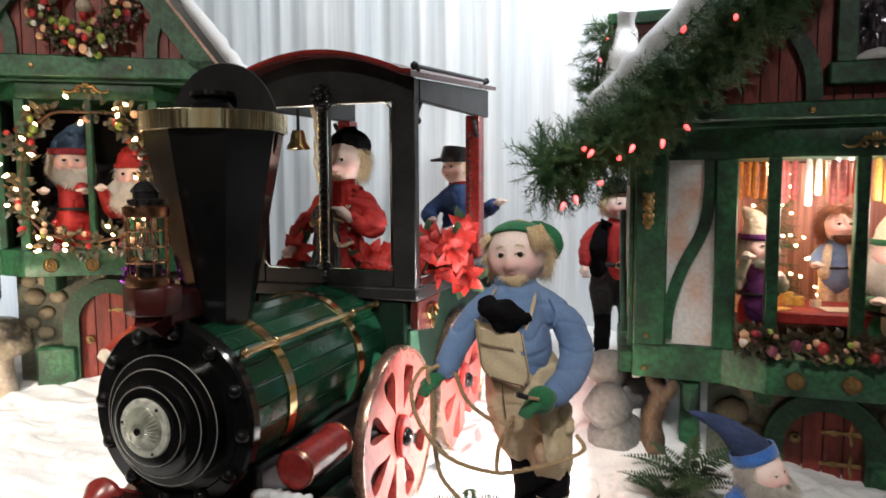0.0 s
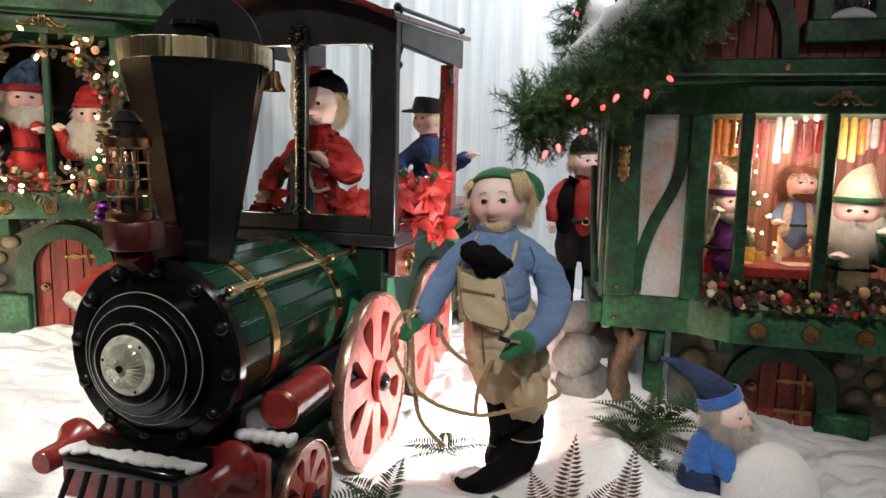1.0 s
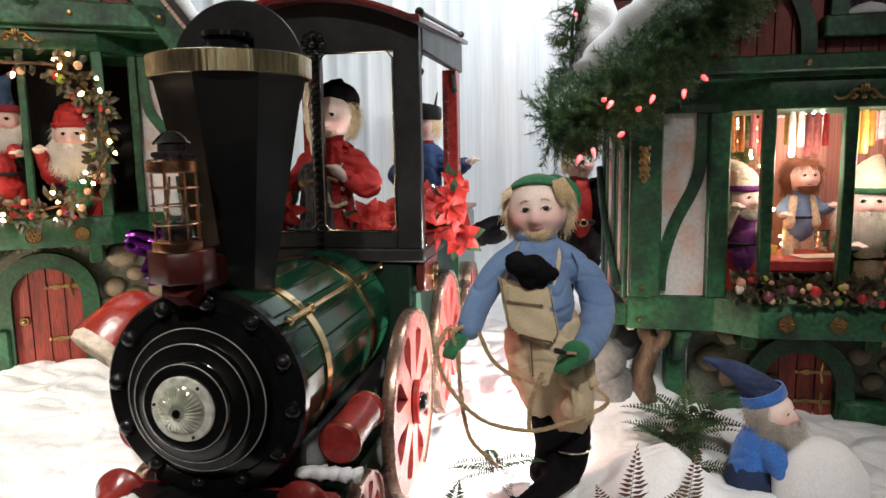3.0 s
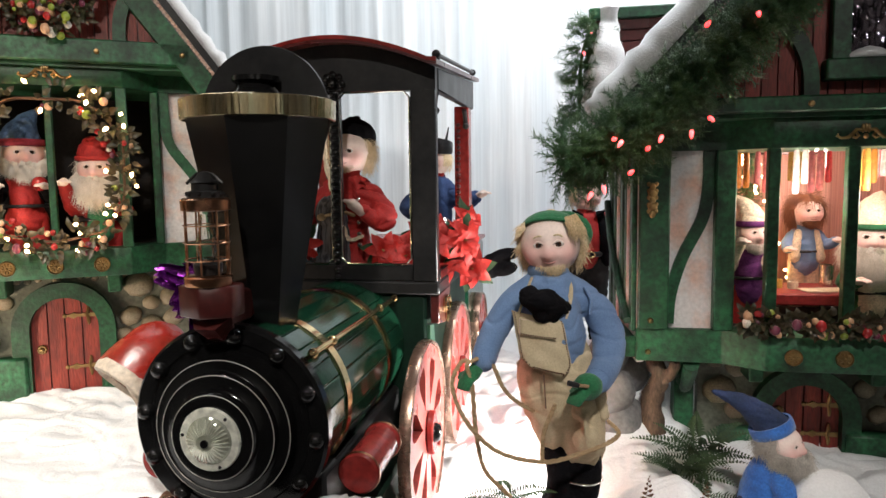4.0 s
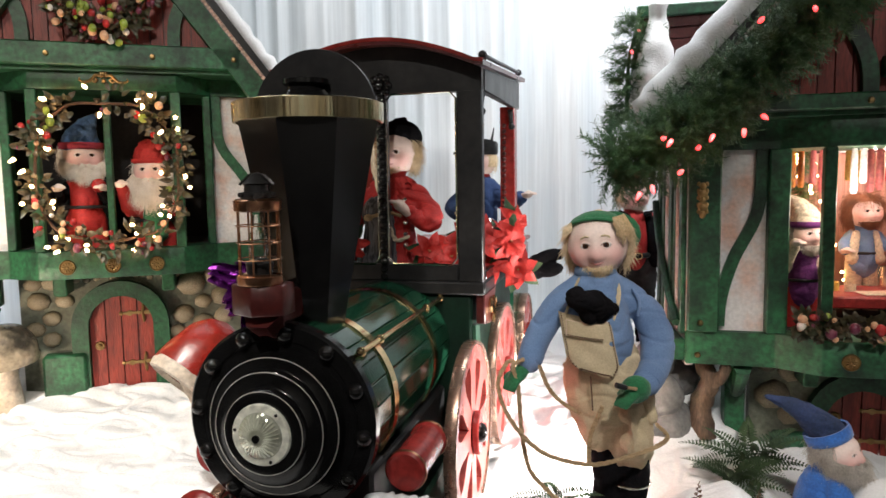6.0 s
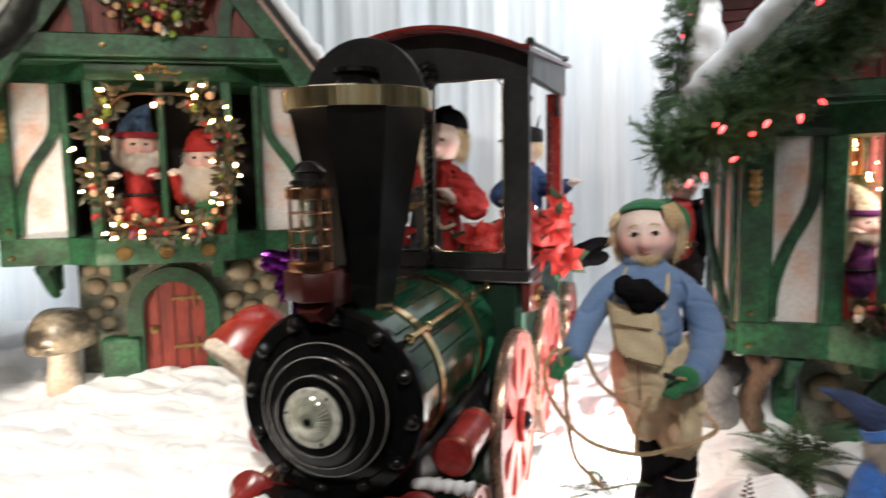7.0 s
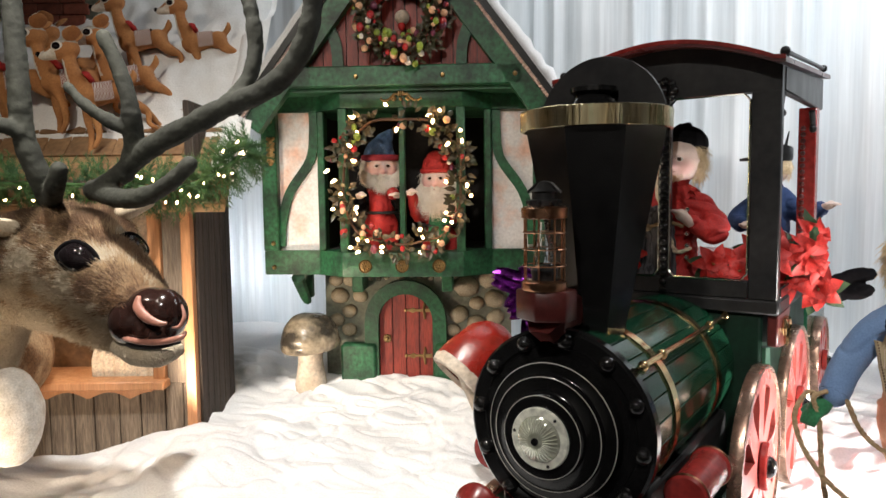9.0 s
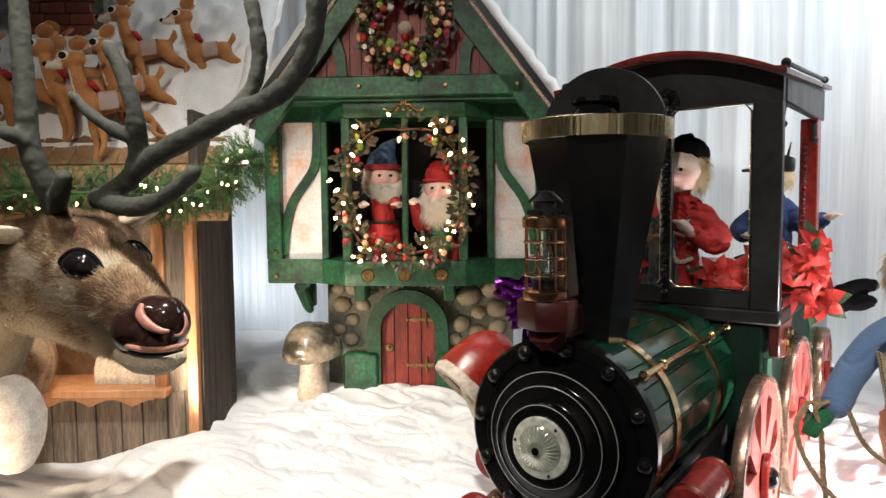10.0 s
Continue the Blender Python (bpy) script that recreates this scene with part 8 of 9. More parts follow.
def snow_dwarf():
    d = Doll(14)
    x, y, r = 1.035, 1.80, 0.063
    hm = Matrix.Translation((x + 0.012, y, 0.258)) @ Matrix.Rotation(radians(-10), 4, "Y") @ Matrix.Rotation(radians(34), 4, "Z")
    d.head(hm, r, skin=SKIN, hair=GREYH, beard=GREYH, hair_n=1900, hair_len=1.15, beard_len=1.35, beard_n=4200, moustache=True, front=72, eye=0.72, top=False)
    hat = Matrix.Translation((x + 0.004, y + 0.010, 0.270)) @ Matrix.Rotation(radians(-22), 4, "Y") @ Matrix.Rotation(radians(-10), 4, "X")
    d.cone_hat(hat, r * 0.96, NAVY, CLOTHBLUE, (-2.05, 0.3, 3.1), 0.62)
    d.cloth([([(x - 0.015, y + 0.01, 0.195), (x - 0.035, y + 0.01, 0.135), (x - 0.045, y + 0.01, 0.04)], [0.048, 0.066, 0.078]),
             ([(x - 0.02, y - 0.045, 0.165), (x - 0.015, y - 0.09, 0.115), (x + 0.035, y - 0.105, 0.085)], [0.036, 0.036, 0.030])], CLOTHBLUE, 0.006, 0.004, 17, 4)
    d.limb([(x - 0.042, y + 0.01, 0.055), (x - 0.044, y + 0.01, 0.03)], [0.082, 0.083], NAVY, 18)
    d.limb([(x + 0.03, y - 0.104, 0.087), (x + 0.044, y - 0.108, 0.080)], [0.033, 0.033], NAVY)
    d.mitt((x + 0.07, y - 0.115, 0.07), 0.022, SKIN, (0.8, -0.1, -0.1))
    for s in (1, -1):
        d.limb([(x - 0.04 + 0.035 * s, y - 0.01, 0.04), (x - 0.04 + 0.04 * s, y - 0.02, -0.04)], [0.034, 0.03], CLOTHRED)
    d.finish("bearded_gnome_doll", pose(x, y, 0), "bearded gnome doll in blue coat and hat pushing a snowball")
    bm = bmesh.new()
    c = Vector((1.145, 1.71, 0.060))
    for w in ball(bm, c, (0.140, 0.13, 0.135), u=48, v=34):
        w.co += (w.co - c) * (0.07 * noise.noise(w.co * 9) + 0.025 * noise.noise(w.co * 30) + 0.012 * noise.noise(w.co * 80))
    thing("snowball", pose(1.145, 1.71, 0.0), "large white cotton snowball resting in the snow", "snowball", bm=bm, mats=SNOW, sharp=180)


def window_doll(fm, u, v, z, r, yaw, coat, hat, band, hair, label, tip=(0.3, 0.3, 1.4), beard=True, skin=SKIN, arm=None, base=None, seed=1, leg=None, beard_len=1.2, apron=None, sleeve=None, hair_len=0.8, hair_n=1500, vest=None, ball_held=None, full=0.75, wide=0.24):
    d = Doll(seed)
    P = lambda a, b, c: fm @ Vector((u + a * r, v + b * r, z + c * r))
    hm = fm @ pose(u, v, z, 0, 0, yaw)
    d.head(hm, r, skin, hair=hair, beard=hair if beard else None, hair_n=hair_n, hair_len=hair_len, beard_len=beard_len, beard_n=2600, moustache=beard and beard_len > 0.5, front=68, top=not hat)
    if hat:
        d.cone_hat(hm @ pose(0, 0, 0.10 * r), r * 0.96, hat, band, tip, wide, full)
    body = [([P(0, 0.1, -0.9), P(0, 0.1, -1.2)], [0.5 * r, 0.55 * r]), ([P(-0.6, 0.1, -1.5), P(0, 0.1, -1.35), P(0.6, 0.1, -1.5)], [0.45 * r, 0.5 * r, 0.45 * r]),
            ([P(0, 0.1, -1.5), P(0, 0.1, -2.3), P(0, 0.1, -3.3)], [0.8 * r, 0.95 * r, 1.0 * r], (1, 0.8))]
    arms = []
    for s, tgt in arm or ((1, (0.9, -1.4, -2.0)), (-1, (-0.9, -1.3, -1.9))):
        arms.append(([P(0.65 * s, 0.1, -1.5), P(1.2 * s, -0.3, -2.1), P(*tgt)], [0.42 * r, 0.38 * r, 0.3 * r]))
        d.mitt(P(tgt[0], tgt[1] - 0.25, tgt[2] + 0.05), 0.27 * r, skin, fm.to_3x3() @ Vector((-0.4 * s, -0.8, 0.2)))
    if sleeve:
        d.cloth(body, coat, 0.09 * r, 0.05 * r, 1.1 / r, 4)
        d.cloth(arms, sleeve, 0.09 * r, 0.05 * r, 1.1 / r, 3)
    else:
        d.cloth(body + arms, coat, 0.09 * r, 0.05 * r, 1.1 / r, 4)
    if apron:
        d.cloth([([P(0, -0.4, -1.7), P(0, -0.55, -2.4), P(0, -0.5, -3.2)], [0.55 * r, 0.66 * r, 0.68 * r], (1, 0.5))], apron, 0.1 * r, 0.04 * r, 1.1 / r, 2)
    if vest:
        for s in (1, -1):
            d.cloth([([P(0.5 * s, -0.30, -1.35), P(0.68 * s, -0.42, -2.0), P(0.75 * s, -0.45, -2.9)], [0.28 * r, 0.36 * r, 0.42 * r], (1, 0.8))], vest, 0.1 * r, 0.04 * r, 1.1 / r, 2)
    tube(d.bm, [P(1.05 * math.cos(a), 0.1 + 0.88 * math.sin(a), -2.55) for a in np.linspace(0, 2 * math.pi, 25)], 0.1 * r, 6, d.m(BLACKM), cap=False)
    if ball_held:
        d.blob(P(*ball_held), 0.36 * r, BERRY)
    if base is not None:
        for s in (1, -1):
            d.limb([P(0.45 * s, 0.1, -3.2), (fm @ Vector((u + 0.5 * s * r, v, base)))], [0.55 * r, 0.5 * r], leg or coat)
    d.finish("gnome_doll", fm @ pose(u, v, base if base is not None else z - 3.3 * r), label)


workman_elf()
driver()
tender_elf()
black_elf()
snow_dwarf()
# gnomes in the two bay windows
window_doll(FL, -0.822, 3.14, 1.225, 0.080, 16, CLOTHRED, HATBLUE, BERRYFELT, WHITEH, "pale-bearded gnome doll in red with a blue hat", (0.75, 0.2, 1.75), seed=21, full=0.25, wide=0.34, base=0.852, beard_len=0.9, arm=((1, (1.1, -1.3, -1.6)), (-1, (-0.9, -1.5, -1.6))), sleeve=FELTBLACK, ball_held=(0.9, -1.5, -1.45))
window_doll(FL, -0.545, 3.10, 1.165, 0.080, -12, CLOTHRED, CLOTHRED, CLOTHRED, WHITEH, "pale-bearded gnome doll in red with green apron", seed=22, base=0.852, apron=FELTGREEN, arm=((1, (0.9, -1.3, -2.0)), (-1, (-1.5, -1.2, -0.7))), beard_len=1.8, hair_len=0.8, tip=(0.5, 0.5, 0.95))
window_doll(FR, 0.480, 2.58, 0.885, 0.066, 25, PURPLE, CREAM, PURPLE, GREYH, "gnome doll in cream hat with a purple band", (-0.85, 0.3, 1.7), seed=23, base=0.54, leg=CLOTHRED, beard_len=0.45, sleeve=CREAM, full=0.4, wide=0.34, arm=((1, (0.9, -1.2, -1.4)), (-1, (-0.7, -1.3, -0.4))))
window_doll(FR, 0.805, 2.98, 0.949, 0.066, 12, DENIM, None, None, BROWNH, "brown-bearded craftsman doll in blue shirt and cream waistcoat", seed=24, base=0.54, leg=CREAM, beard_len=0.35, arm=((1, (1.6, -0.9, -1.8)), (-1, (-1.3, -0.9, -2.4))), hair_len=1.3, hair_n=2600, vest=CREAM)
window_doll(FR, 0.925, 2.62, 0.865, 0.080, -12, FELTGREEN, CREAM, FELTGREEN, WHITEH, "white-bearded gnome doll in green with a cream hat", (0.45, 0.5, 1.7), seed=25, full=0.45, wide=0.28, base=0.54, beard_len=1.8, arm=((1, (0.7, -1.5, -0.75)), (-1, (-1.0, -1.3, -1.9))), apron=CREAM)

# ---- smaller things ----
leaf = Soup()
leaf.leaf(Vector((0, 0, 0)), Vector((1, 0, 0)), Vector((0, 0, 1)), 1.0, 0.60, 0, 0.38)
PETAL = leaf.mesh("petal", [POINS])


def poinsettia(m, size, seed):
    r = random.Random(seed)
    p = thing("poinsettia", m, "bright red cloth poinsettia blooms with green leaves", "flower", "poinsettias in the cab")
    for b in range(2):
        s = Soup()
        petals = []
        c = m @ Vector((r.uniform(0.2, 0.7) * size * (1 if b else -1), r.uniform(-0.3, 0.3) * size, r.uniform(-0.6, 0.6) * size))
        face = (m.to_3x3() @ Vector((r.uniform(-0.5, 0.5), -1, r.uniform(-0.1, 0.6)))).normalized()
        side = face.orthogonal().normalized()
        for ring, (n, ln) in enumerate(((7, 1.0), (6, 0.68))):
            for k in range(n):
                q = Matrix.Rotation(2 * math.pi * (k + 0.5 * ring) / n + r.uniform(-0.2, 0.2), 3, face)
                d = (q @ side + face * (0.02 + 0.28 * ring) * r.uniform(0.2, 1.5) - Vector((0, 0, 0.15 * r.random()))).normalized()
                w = d.cross(face).normalized()
                g = size * ln * r.uniform(0.85, 1.15)
                petals.append(Matrix.Translation(c + face * 0.006 * ring) @ Matrix((d * g, w * size * 0.95, w.cross(d) * g)).transposed().to_4x4())
        for k in range(3):
            q = Matrix.Rotation(r.uniform(0, 6.28), 3, face)
            s.leaf(c - face * 0.012, q @ side - face * 0.1, face, size * 1.15, size * 0.6, 1, 0.15)
        for k in range(7):
            s.needle(c + face * 0.005, c + face * 0.02 + rand_dir() * 0.008, 0.003, 2)
        bloom = soup_part("bloom", s, [POINS, FERN, GOLD], p)
        for q in petals:
            piece("petal", PETAL, bloom, q)


for k, (u, v, z, yaw, sz) in enumerate(((-0.60, 2.22, 0.855, 32, 0.092), (-0.595, 2.36, 0.90, 40, 0.088), (-0.74, 2.16, 0.87, 12, 0.080), (-1.16, 2.09, 0.85, 0, 0.068), (-0.61, 2.30, 0.80, 30, 0.085), (-0.72, 2.32, 0.93, 24, 0.075), (-0.80, 2.11, 0.855, 6, 0.070), (-0.70, 2.24, 0.84, 15, 0.080))):
    poinsettia(FT @ pose(u, v, z, 0, 0, yaw), sz, 40 + k)


def mushroom(name, label, at, tilt, cap_r, cap_h, stem_r, stem_h, cap_mat, rim=None, root=(0, 0)):
    m = Matrix.Translation(at)
    o = thing(name, m, label, "mushroom")
    top = along(Vector(at) + Vector((0, 0, stem_h)), Vector(at) + Vector((0, 0, stem_h)) + Vector(tilt))
    bm = bmesh.new()
    a, b = Vector(at) + Vector((root[0], root[1], 0)), top.translation
    tube(bm, [a - Vector((0, 0, 0.06)), a, a.lerp(b, 0.5), b, b + Vector(tilt).normalized() * 0.03], [stem_r * k for k in (1.25, 1.15, 0.9, 0.95, 0.8)], 20)
    part("stem", bm, MUSHSTEM, o, "cream stem")
    if not root[0]:
        bm = bmesh.new()
        tube(bm, [b - Vector((0, 0, 0.052)), b - Vector((0, 0, 0.03)), b], [stem_r * 0.93, stem_r * 1.04, stem_r * 1.06], 20)
        part("collar", bm, MUSHGREY, o, "dark collar under the cap")
    bm = bmesh.new()
    n = 12
    prof = [(cap_r * math.sin(a), cap_h * math.cos(a)) for a in np.linspace(0.001, math.pi / 2, n)]
    prof += [(cap_r * 1.0, -0.02), (cap_r * 0.93, -0.035)]
    lathe(bm, prof, top, 36)
    for v in bm.verts:
        v.co += (v.co - top.translation) * (0.11 * noise.noise(v.co * 8) + 0.03 * noise.noise(v.co * 24))
    part("cap", bm, cap_mat, o, "", sharp=80)
    bm = bmesh.new()
    lathe(bm, [(cap_r * 0.99, -0.004), (cap_r * 1.02, -0.02), (cap_r * 0.97, -0.042), (cap_r * 0.86, -0.046), (cap_r * 0.80, -0.03)], top, 36)
    part("cap_rim", bm, rim or MUSHSTEM, o, "pale rolled rim")
    bm = bmesh.new()
    for k in range(40):
        a = 2 * math.pi * k / 40
        prism(bm, [(stem_r * 0.7, 0.0), (cap_r * 0.86, -0.035), (cap_r * 0.86, -0.02), (stem_r * 0.7, 0.05)], 0.003, top @ pose(0, 0, 0, 0, 0, math.degrees(a)) @ pose(0, 0, 0, 90, 0, 0))
    lathe(bm, [(cap_r * 0.84, -0.025), (stem_r * 0.6, 0.03)], top, 30)
    part("gills", bm, FERNDRY if rim else MUSHSTEM, o)


mushroom("mushroom", "grey-brown toy mushroom with cream stem beside the house", FL @ Vector((-1.205, 3.26, 0.17)), (-0.06, -0.10, 1), 0.146, 0.135, 0.068, 0.225, MUSHGREY, MUSHGREY)
mushroom("mushroom", "tilted red toy mushroom with pale rim behind the locomotive", (-0.98, 2.05, 0.055), (0.55, 0.48, 0.68), 0.114, 0.205, 0.035, 0.445, MUSHRED, MUSHSTEM, (0.17, 0.06))


def rope():
    bm = bmesh.new()
    runs = [[(0.05, 1.84, 0.56), (0.027, 1.83, 0.558), (-0.003, 1.80, 0.499), (0.028, 1.76, 0.407), (0.114, 1.73, 0.32), (0.247, 1.72, 0.282), (0.356, 1.74, 0.288), (0.455, 1.77, 0.303), (0.518, 1.82, 0.316), (0.505, 1.88, 0.335)],
            [(0.10, 1.85, 0.57), (0.07, 1.83, 0.565), (0.045, 1.82, 0.55), (0.058, 1.81, 0.493), (0.065, 1.79, 0.36), (0.085, 1.77, 0.253), (0.136, 1.75, 0.194), (0.16, 1.75, 0.17)],
            [(0.09, 1.84, 0.56), (0.124, 1.84, 0.549), (0.154, 1.83, 0.48), (0.189, 1.82, 0.439), (0.242, 1.80, 0.408)],
            [(0.303, 1.775, 0.433), (0.263, 1.75, 0.364), (0.252, 1.735, 0.31), (0.25, 1.725, 0.284)]]
    for q in runs:
        path = smooth_path(q, 10)
        for ph in (0, 2.1, 4.2):
            tube(bm, [c + Vector((0.0035 * math.cos(i * 0.9 + ph), 0.0035 * math.sin(i * 0.9 + ph), 0.002 * math.sin(i * 0.9 + ph))) for i, c in enumerate(path)], 0.0042, 5)
    thing("rope", Matrix.Translation((0.1, 1.7, 0.1)), "twisted jute rope looped from the workman doll's glove", "rope", bm=bm, mats=ROPE)
    bm = bmesh.new()
    path = smooth_path([FT @ Vector(q) for q in ((-1.03, 2.02, 1.40), (-1.015, 2.03, 1.33), (-1.03, 2.05, 1.2), (-1.01, 2.06, 1.08), (-0.985, 2.07, 0.97), (-0.96, 2.08, 0.90), (-0.92, 2.10, 0.91))], 8)
    for ph in (0, 3.1):
        tube(bm, [c + Vector((0.005 * math.cos(i * 0.8 + ph), 0.005 * math.sin(i * 0.8 + ph), 0)) for i, c in enumerate(path)], 0.006, 6)
    thing("bell_rope", Matrix.Translation(path[0]), "pale cord hanging in the cab window from the bell", "rope", bm=bm, mats=CREAM)


def bell():
    o = thing("bell", FT @ pose(-1.12, 2.08, 1.25), "small brass bell hanging in the cab's front window", "bell")
    bm = bmesh.new()
    lathe(bm, [(0.045, 0), (0.042, 0.012), (0.031, 0.028), (0.027, 0.055), (0.02, 0.07), (0, 0.074)], FT @ pose(-1.12, 2.08, 1.25), 24)
    part("bell_body", bm, BRASS, o)
    bm = bmesh.new()
    tube(bm, [FT @ Vector((-1.12, 2.08, 1.32)), FT @ Vector((-1.12, 2.08, 1.40))], 0.006, 8)
    part("hanger", bm, BLACKM, o)


def ribbon():
    o = thing("foil_ribbon", FT @ pose(-1.085, 1.32, 0.8), "crinkled purple foil ribbon tied at the lantern bracket", "ribbon")
    r = random.Random(60)
    for ex, ez, w in ((-0.150, 0.030, 0.046), (-0.105, -0.060, 0.054), (-0.062, -0.130, 0.042), (-0.020, -0.115, 0.034), (0.035, -0.085, 0.030), (-0.085, 0.048, 0.030)):
        bm = bmesh.new()
        root, tip = Vector((-1.060, 1.32, 0.852)), Vector((-1.060 + ex, 1.32 + r.uniform(-0.03, 0.02), 0.852 + ez))
        d = (tip - root).normalized()
        side = d.cross(Vector((0, 1, 0))).normalized()
        rows = []
        for t in np.linspace(0, 1, 9):
            wd = w * (0.25 + 1.5 * t * (1.15 - t))
            rows.append([bm.verts.new(root.lerp(tip, t) + side * wd * q + Vector((0, 0.009 * math.sin(9 * q + 5 * t + w * 90) + r.uniform(-0.004, 0.004), r.uniform(-0.002, 0.002)))) for q in np.linspace(-1, 1, 11)])
        fs = [bm.faces.new((a[i], a[i + 1], b[i + 1], b[i])) for a, b in zip(rows, rows[1:]) for i in range(10)]
        out = bmesh.ops.extrude_face_region(bm, geom=fs)
        bmesh.ops.translate(bm, vec=(0, 0.0015, 0), verts=[g for g in out["geom"] if isinstance(g, bmesh.types.BMVert)])
        part("ribbon_loop", bm, FOIL, o, "", FT, 15)


def black_arm_glove():
    d = Doll(77)
    P = lambda a, b, c: FT @ Vector((a, b, c))
    d.cloth([([P(-0.780, 2.920, 0.800), P(-0.690, 2.860, 0.733), P(-0.605, 2.800, 0.718)], [0.05, 0.045, 0.042])], STRIPE, 0.007, 0.003, 16, 2)
    d.cloth([([P(-0.630, 2.810, 0.703), P(-0.575, 2.785, 0.703), P(-0.535, 2.770, 0.718)], [0.046, 0.056, 0.050], (1, 0.8)),
             ([P(-0.550, 2.775, 0.743), P(-0.485, 2.760, 0.770), P(-0.435, 2.750, 0.786)], [0.032, 0.033, 0.026]),
             ([P(-0.540, 2.770, 0.708), P(-0.475, 2.740, 0.715), P(-0.440, 2.720, 0.726)], [0.032, 0.032, 0.026])], FELTBLACK, 0.007, 0.003, 18, 2)
    d.finish("stuffed_glove", FT @ pose(-0.7, 2.9, 0.78), "black velvet glove on a stuffed grey sleeve")


def front_cotton():
    bm = bmesh.new()
    tube(bm, [(AX - 0.17 + 0.36 * k / 40, 1.10 + 0.012 * noise.noise((k * 0.4, 1, 1)), 0.322 + 0.008 * noise.noise((k * 0.5, 4, 1))) for k in range(41)],
         [0.012 + 0.016 * noise.noise((k * 0.45, 7, 2)) ** 2 + 0.006 * noise.noise((k * 1.3, 2, 2)) for k in range(41)], 12, flat=(2.2, 0.7))
    thing("cotton_strip", FT @ pose(AX, 1.1, 0.315), "thin tuft of cotton snow on the locomotive's front deck", "snow", bm=bm, mats=SNOW, frame_m=FT, sharp=180)
    bm = bmesh.new()
    tube(bm, [(AX + 0.19 + 0.14 * k / 16, 1.285 + 0.01 * noise.noise((k * 0.5, 1, 7)), 0.33) for k in range(17)], [0.018 + 0.010 * noise.noise((k * 0.6, 3, 2)) for k in range(17)], 12, flat=(1.3, 0.8))
    thing("cotton_strip", FT @ pose(AX + 0.27, 1.3, 0.33), "thin tuft of cotton snow by the piston cylinder", "snow", bm=bm, mats=SNOW, frame_m=FT, sharp=180)


def wing_snow():
    bm = bmesh.new()
    q = smooth_path([(-0.03, 2.97, 1.87), (-0.03, 2.97, 1.84), (-0.035, 2.97, 1.79), (-0.04, 2.97, 1.68), (-0.05, 2.97, 1.55), (-0.06, 2.97, 1.43), (-0.08, 2.97, 1.33)], 6)
    rr = np.interp(np.linspace(0, 6, len(q)), range(7), (0.02, 0.056, 0.045, 0.085, 0.105, 0.105, 0.06))
    tube(bm, q, list(rr), 24, flat=(1, 0.8))
    for v in bm.verts:
        v.co += Vector((noise.noise(v.co * 14), noise.noise(v.co * 14 + Vector((9, 0, 0))), noise.noise(v.co * 14 + Vector((0, 9, 0))))) * 0.018
    thing("cotton_drift", FR @ pose(-0.05, 2.97, 1.3), "tall drift of cotton snow on the workshop's wing", "snow", bm=bm, mats=SNOW, frame_m=FR, sharp=180)


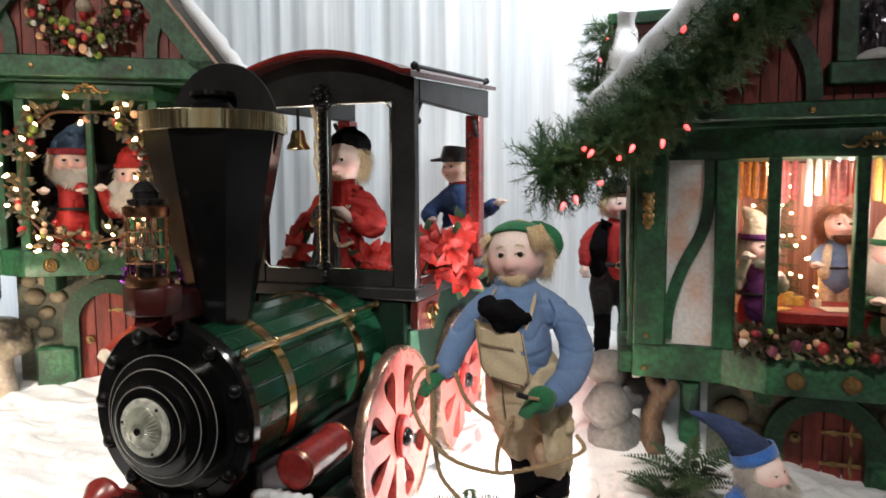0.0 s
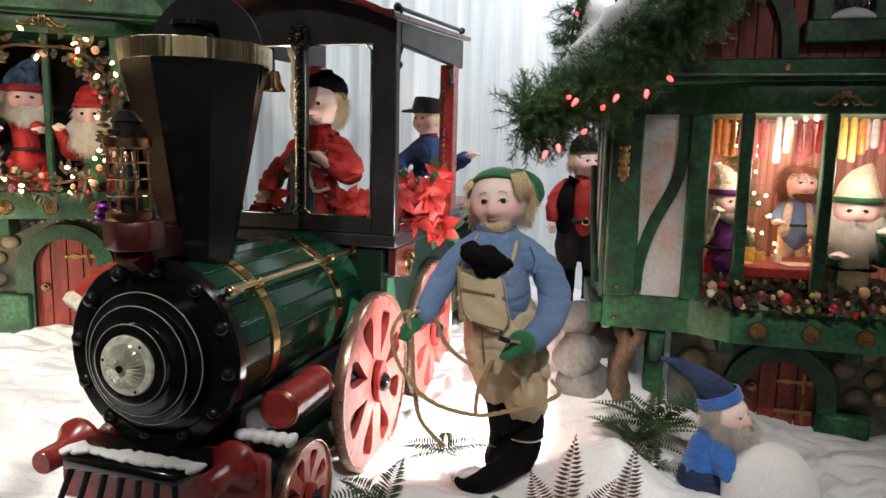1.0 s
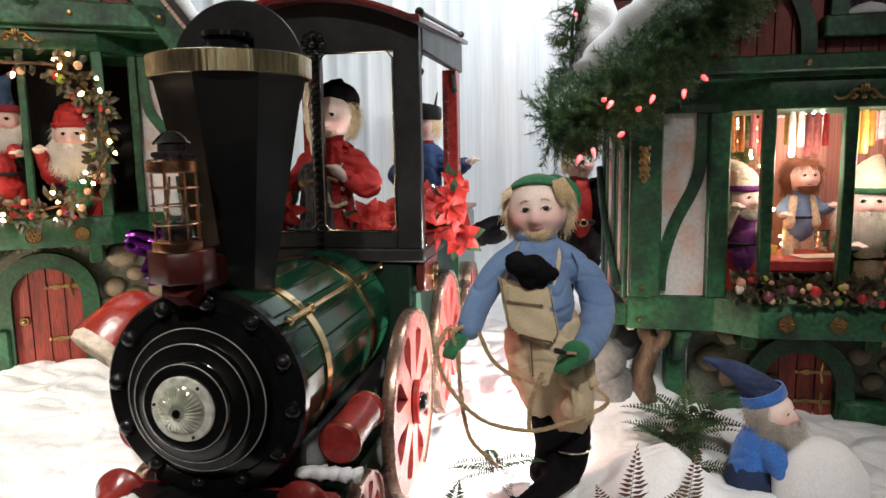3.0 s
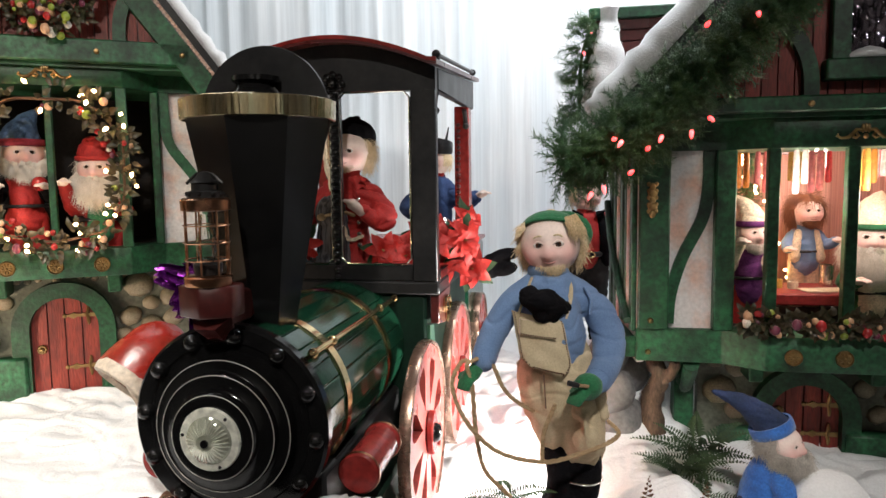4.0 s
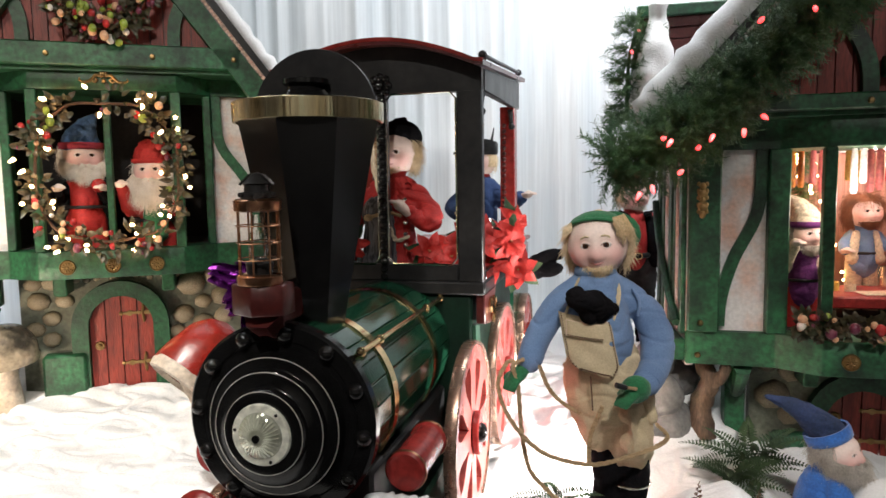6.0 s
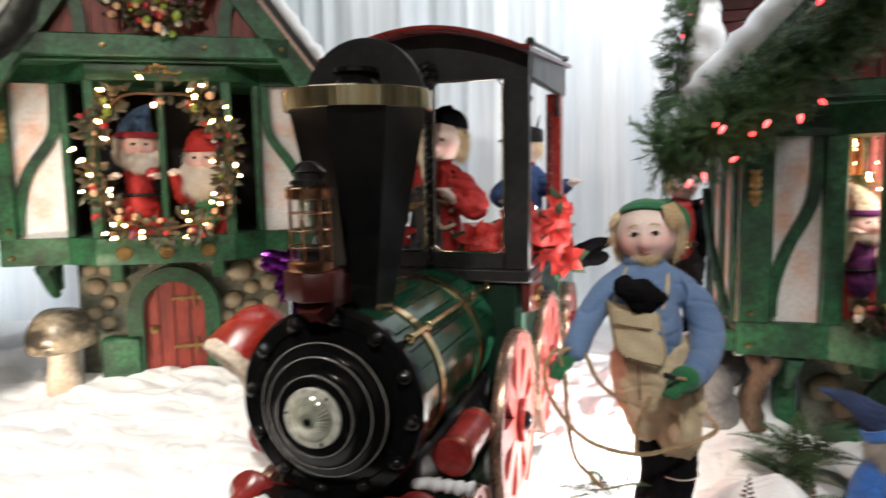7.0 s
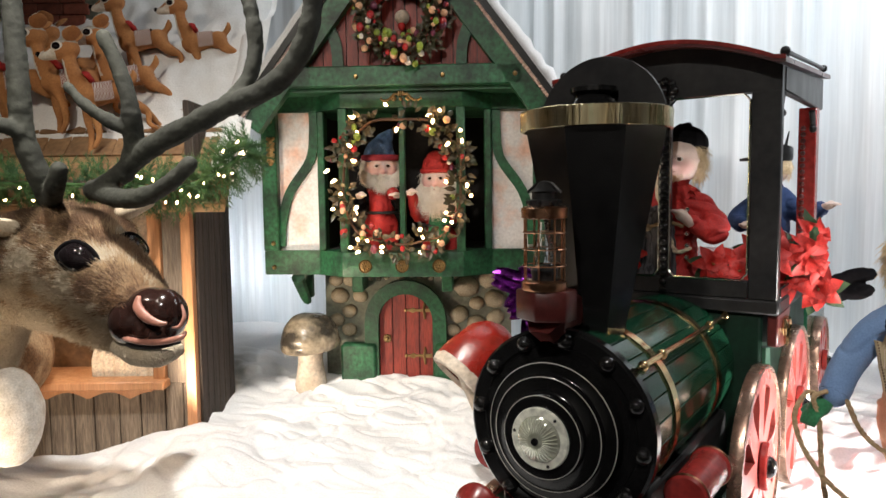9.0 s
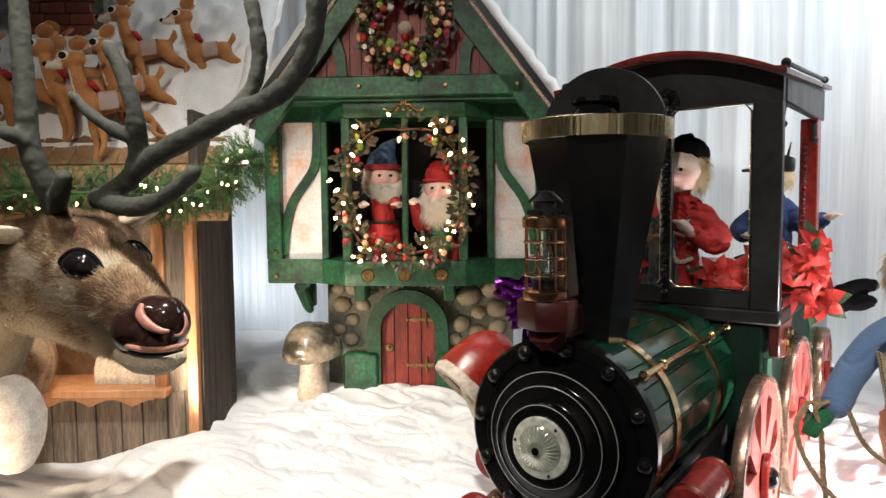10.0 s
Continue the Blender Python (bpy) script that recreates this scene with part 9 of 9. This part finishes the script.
def workshop_inside():
    t = thing("work_table", FR @ pose(0.70, 2.78, 0.54), "small red painted table inside the workshop window", "table")
    bm = bmesh.new()
    span(bm, (0.50, 2.62, 0.60), (0.98, 2.94, 0.645), bevel=0.006)
    part("tabletop", bm, TABLERED, t, "", FR)
    for u in (0.53, 0.95):
        for v in (2.65, 2.91):
            bm = bmesh.new()
            span(bm, (u - 0.015, v - 0.015, 0.54), (u + 0.015, v + 0.015, 0.60))
            part("leg", bm, TABLERED, t, "", FR)
    bm = bmesh.new()
    prism(bm, [(-0.05, -0.02), (0.05, -0.02), (0.05, 0.02), (-0.05, 0.02)], 0.004, pose(0.56, 2.66, 0.647, 0, 0, 50))
    thing("paper_strip", FR @ pose(0.56, 2.66, 0.647), "yellow paper strip lying on the red table", "paper", bm=bm, mats=CANDLE[4], frame_m=FR)
    bm = bmesh.new()
    prism(bm, [(-0.09, -0.05), (0.09, -0.05), (0.09, 0.05), (-0.09, 0.05)], 0.003, pose(0.80, 2.72, 0.647, 0, 0, 10))
    thing("paper_sheet", FR @ pose(0.80, 2.72, 0.647), "white paper sheet lying on the red table", "paper", bm=bm, mats=CREAM, frame_m=FR)
    for k, (u, v, r, h, m) in enumerate(((0.60, 2.80, 0.028, 0.05, CANDLE[4]), (0.645, 2.79, 0.02, 0.035, CANDLE[4]), (0.70, 2.77, 0.02, 0.028, CREAM), (0.86, 2.85, 0.035, 0.09, FOILS))):
        bm = bmesh.new()
        lathe(bm, [(0, 0), (r, 0), (r * 1.05, h * 0.5), (r, h), (r * 0.8, h), (r * 0.8, h * 0.3), (0, h * 0.3)], FR @ pose(u, v, 0.645), 18)
        thing("pot", FR @ pose(u, v, 0.645), ("small yellow pot", "small yellow pot", "small cream pot", "grey tin mug")[k] + " standing on the red table", "pot", bm=bm, mats=m)
    # pairs of dipped candles hung from the ceiling
    rr = random.Random(5)
    for k in range(16):
        u, v = 0.36 + 0.82 * (k + 0.5) / 16, 2.50 + 0.28 * rr.random()
        m = CANDLE[(0, 1, 1, 2, 2, 3, 4, 2, 0, 4, 1, 3, 2, 0, 1, 2)[k]]
        o = thing("candle_pair", FR @ pose(u, v, 1.30), "pair of dipped wax candles hanging by their wick", "candle", "candles hung in the workshop")
        for s in (-1, 1):
            bm = bmesh.new()
            z = 1.23 + 0.02 * rr.random()
            ln = 0.15 + 0.05 * rr.random()
            lathe(bm, [(0.002, 0), (0.007, -0.015), (0.0115, -0.06), (0.013, -ln + 0.01), (0.009, -ln), (0, -ln)], FR @ pose(u + 0.015 * s, v, z), 12)
            part("candle", bm, m, o)
        bm = bmesh.new()
        tube(bm, [FR @ Vector((u - 0.015, v, 1.235)), FR @ Vector((u, v, 1.30)), FR @ Vector((u + 0.015, v, 1.235))], 0.002, 5)
        part("wick", bm, CREAM, o)
    # decorated tree
    base = FR @ pose(0.575, 3.04, 0.54)
    o = thing("christmas_tree", base, "dark green christmas tree with warm lights inside the workshop", "tree")
    bm = bmesh.new()
    tube(bm, [base @ Vector((0, 0, 0)), base @ Vector((0, 0, 0.7))], [0.018, 0.004], 8)
    part("trunk", bm, FERNDRY, o)
    s = Soup()
    for k in range(230):
        t = RND.random() ** 0.8
        a = RND.uniform(0, 2 * math.pi)
        p = base @ Vector((0, 0, 0.06 + 0.64 * t))
        sprig(s, p, base.to_3x3() @ Vector((math.cos(a), math.sin(a), -0.15)), (0.15 * (1 - t) + 0.03) * RND.uniform(0.6, 1.05), 22, 0.026, 0.001)
    soup_part("foliage", s, [NEEDLE], o)
    for k in range(40):
        t, a = RND.random(), RND.uniform(math.pi, 2 * math.pi)
        r = 0.15 * (1 - t) + 0.03
        piece("fairy_bulb", WARM_ME, o, base @ pose(r * math.cos(a), r * math.sin(a), 0.08 + 0.62 * t, 90, 0, 0))


def gift():
    bm = bmesh.new()
    vs = ball(bm, (-0.75, 2.72, 0.86), (0.07, 0.06, 0.075), u=18, v=12)
    for v in vs:
        v.co += (v.co - Vector((-0.75, 2.72, 0.86))) * 0.25 * noise.noise(v.co * 30)
    thing("foil_parcel", FT @ pose(-0.75, 2.72, 0.79), "crumpled silver foil parcel standing in the cab", "parcel", bm=bm, mats=FOILS, frame_m=FT)


rope()
bell()
ribbon()
black_arm_glove()
front_cotton()
wing_snow()
workshop_inside()
gift()


def lumps_and_driftwood():
    # heaped cotton, drawn as smooth lumps in a shaded grey
    for k, (x, y, z, r) in enumerate(((0.71, 2.42, 0.41, 0.085), (0.70, 2.38, 0.27, 0.10), (0.79, 2.50, 0.30, 0.11), (0.74, 2.40, 0.14, 0.12))):
        bm = bmesh.new()
        for v in ball(bm, (x, y, z), (r, r * 0.8, r * 0.9), u=18, v=12):
            v.co += (v.co - Vector((x, y, z))) * 0.28 * noise.noise(v.co * 9 + Vector((k * 5.0, 0, 0)))
        thing("boulder", pose(x, y, z - r), "rounded cotton lump with its shade in grey, beside the workshop", "rock", "boulders beside the workshop", bm=bm, mats=COTTONSHADE, sharp=60)
    bm = bmesh.new()
    tube(bm, smooth_path([(0.13, 2.50, 0.10), (0.12, 2.52, 0.22), (0.15, 2.50, 0.33), (0.12, 2.52, 0.40), (0.16, 2.50, 0.43)], 4), [0.05, 0.046, 0.05, 0.042, 0.04, 0.046, 0.036, 0.04, 0.034, 0.032, 0.036, 0.03, 0.026, 0.03, 0.024, 0.02, 0.012], 12)
    tube(bm, smooth_path([(0.14, 2.50, 0.30), (0.19, 2.47, 0.36), (0.20, 2.46, 0.41)], 4), [0.03, 0.026, 0.024, 0.026, 0.022, 0.02, 0.022, 0.018, 0.012], 10)
    thing("driftwood", FR @ pose(0.13, 2.5, 0.08), "knotty brown driftwood stump beside the workshop's post", "driftwood", bm=bm, mats=DRIFT, frame_m=FR, sharp=60)


lumps_and_driftwood()
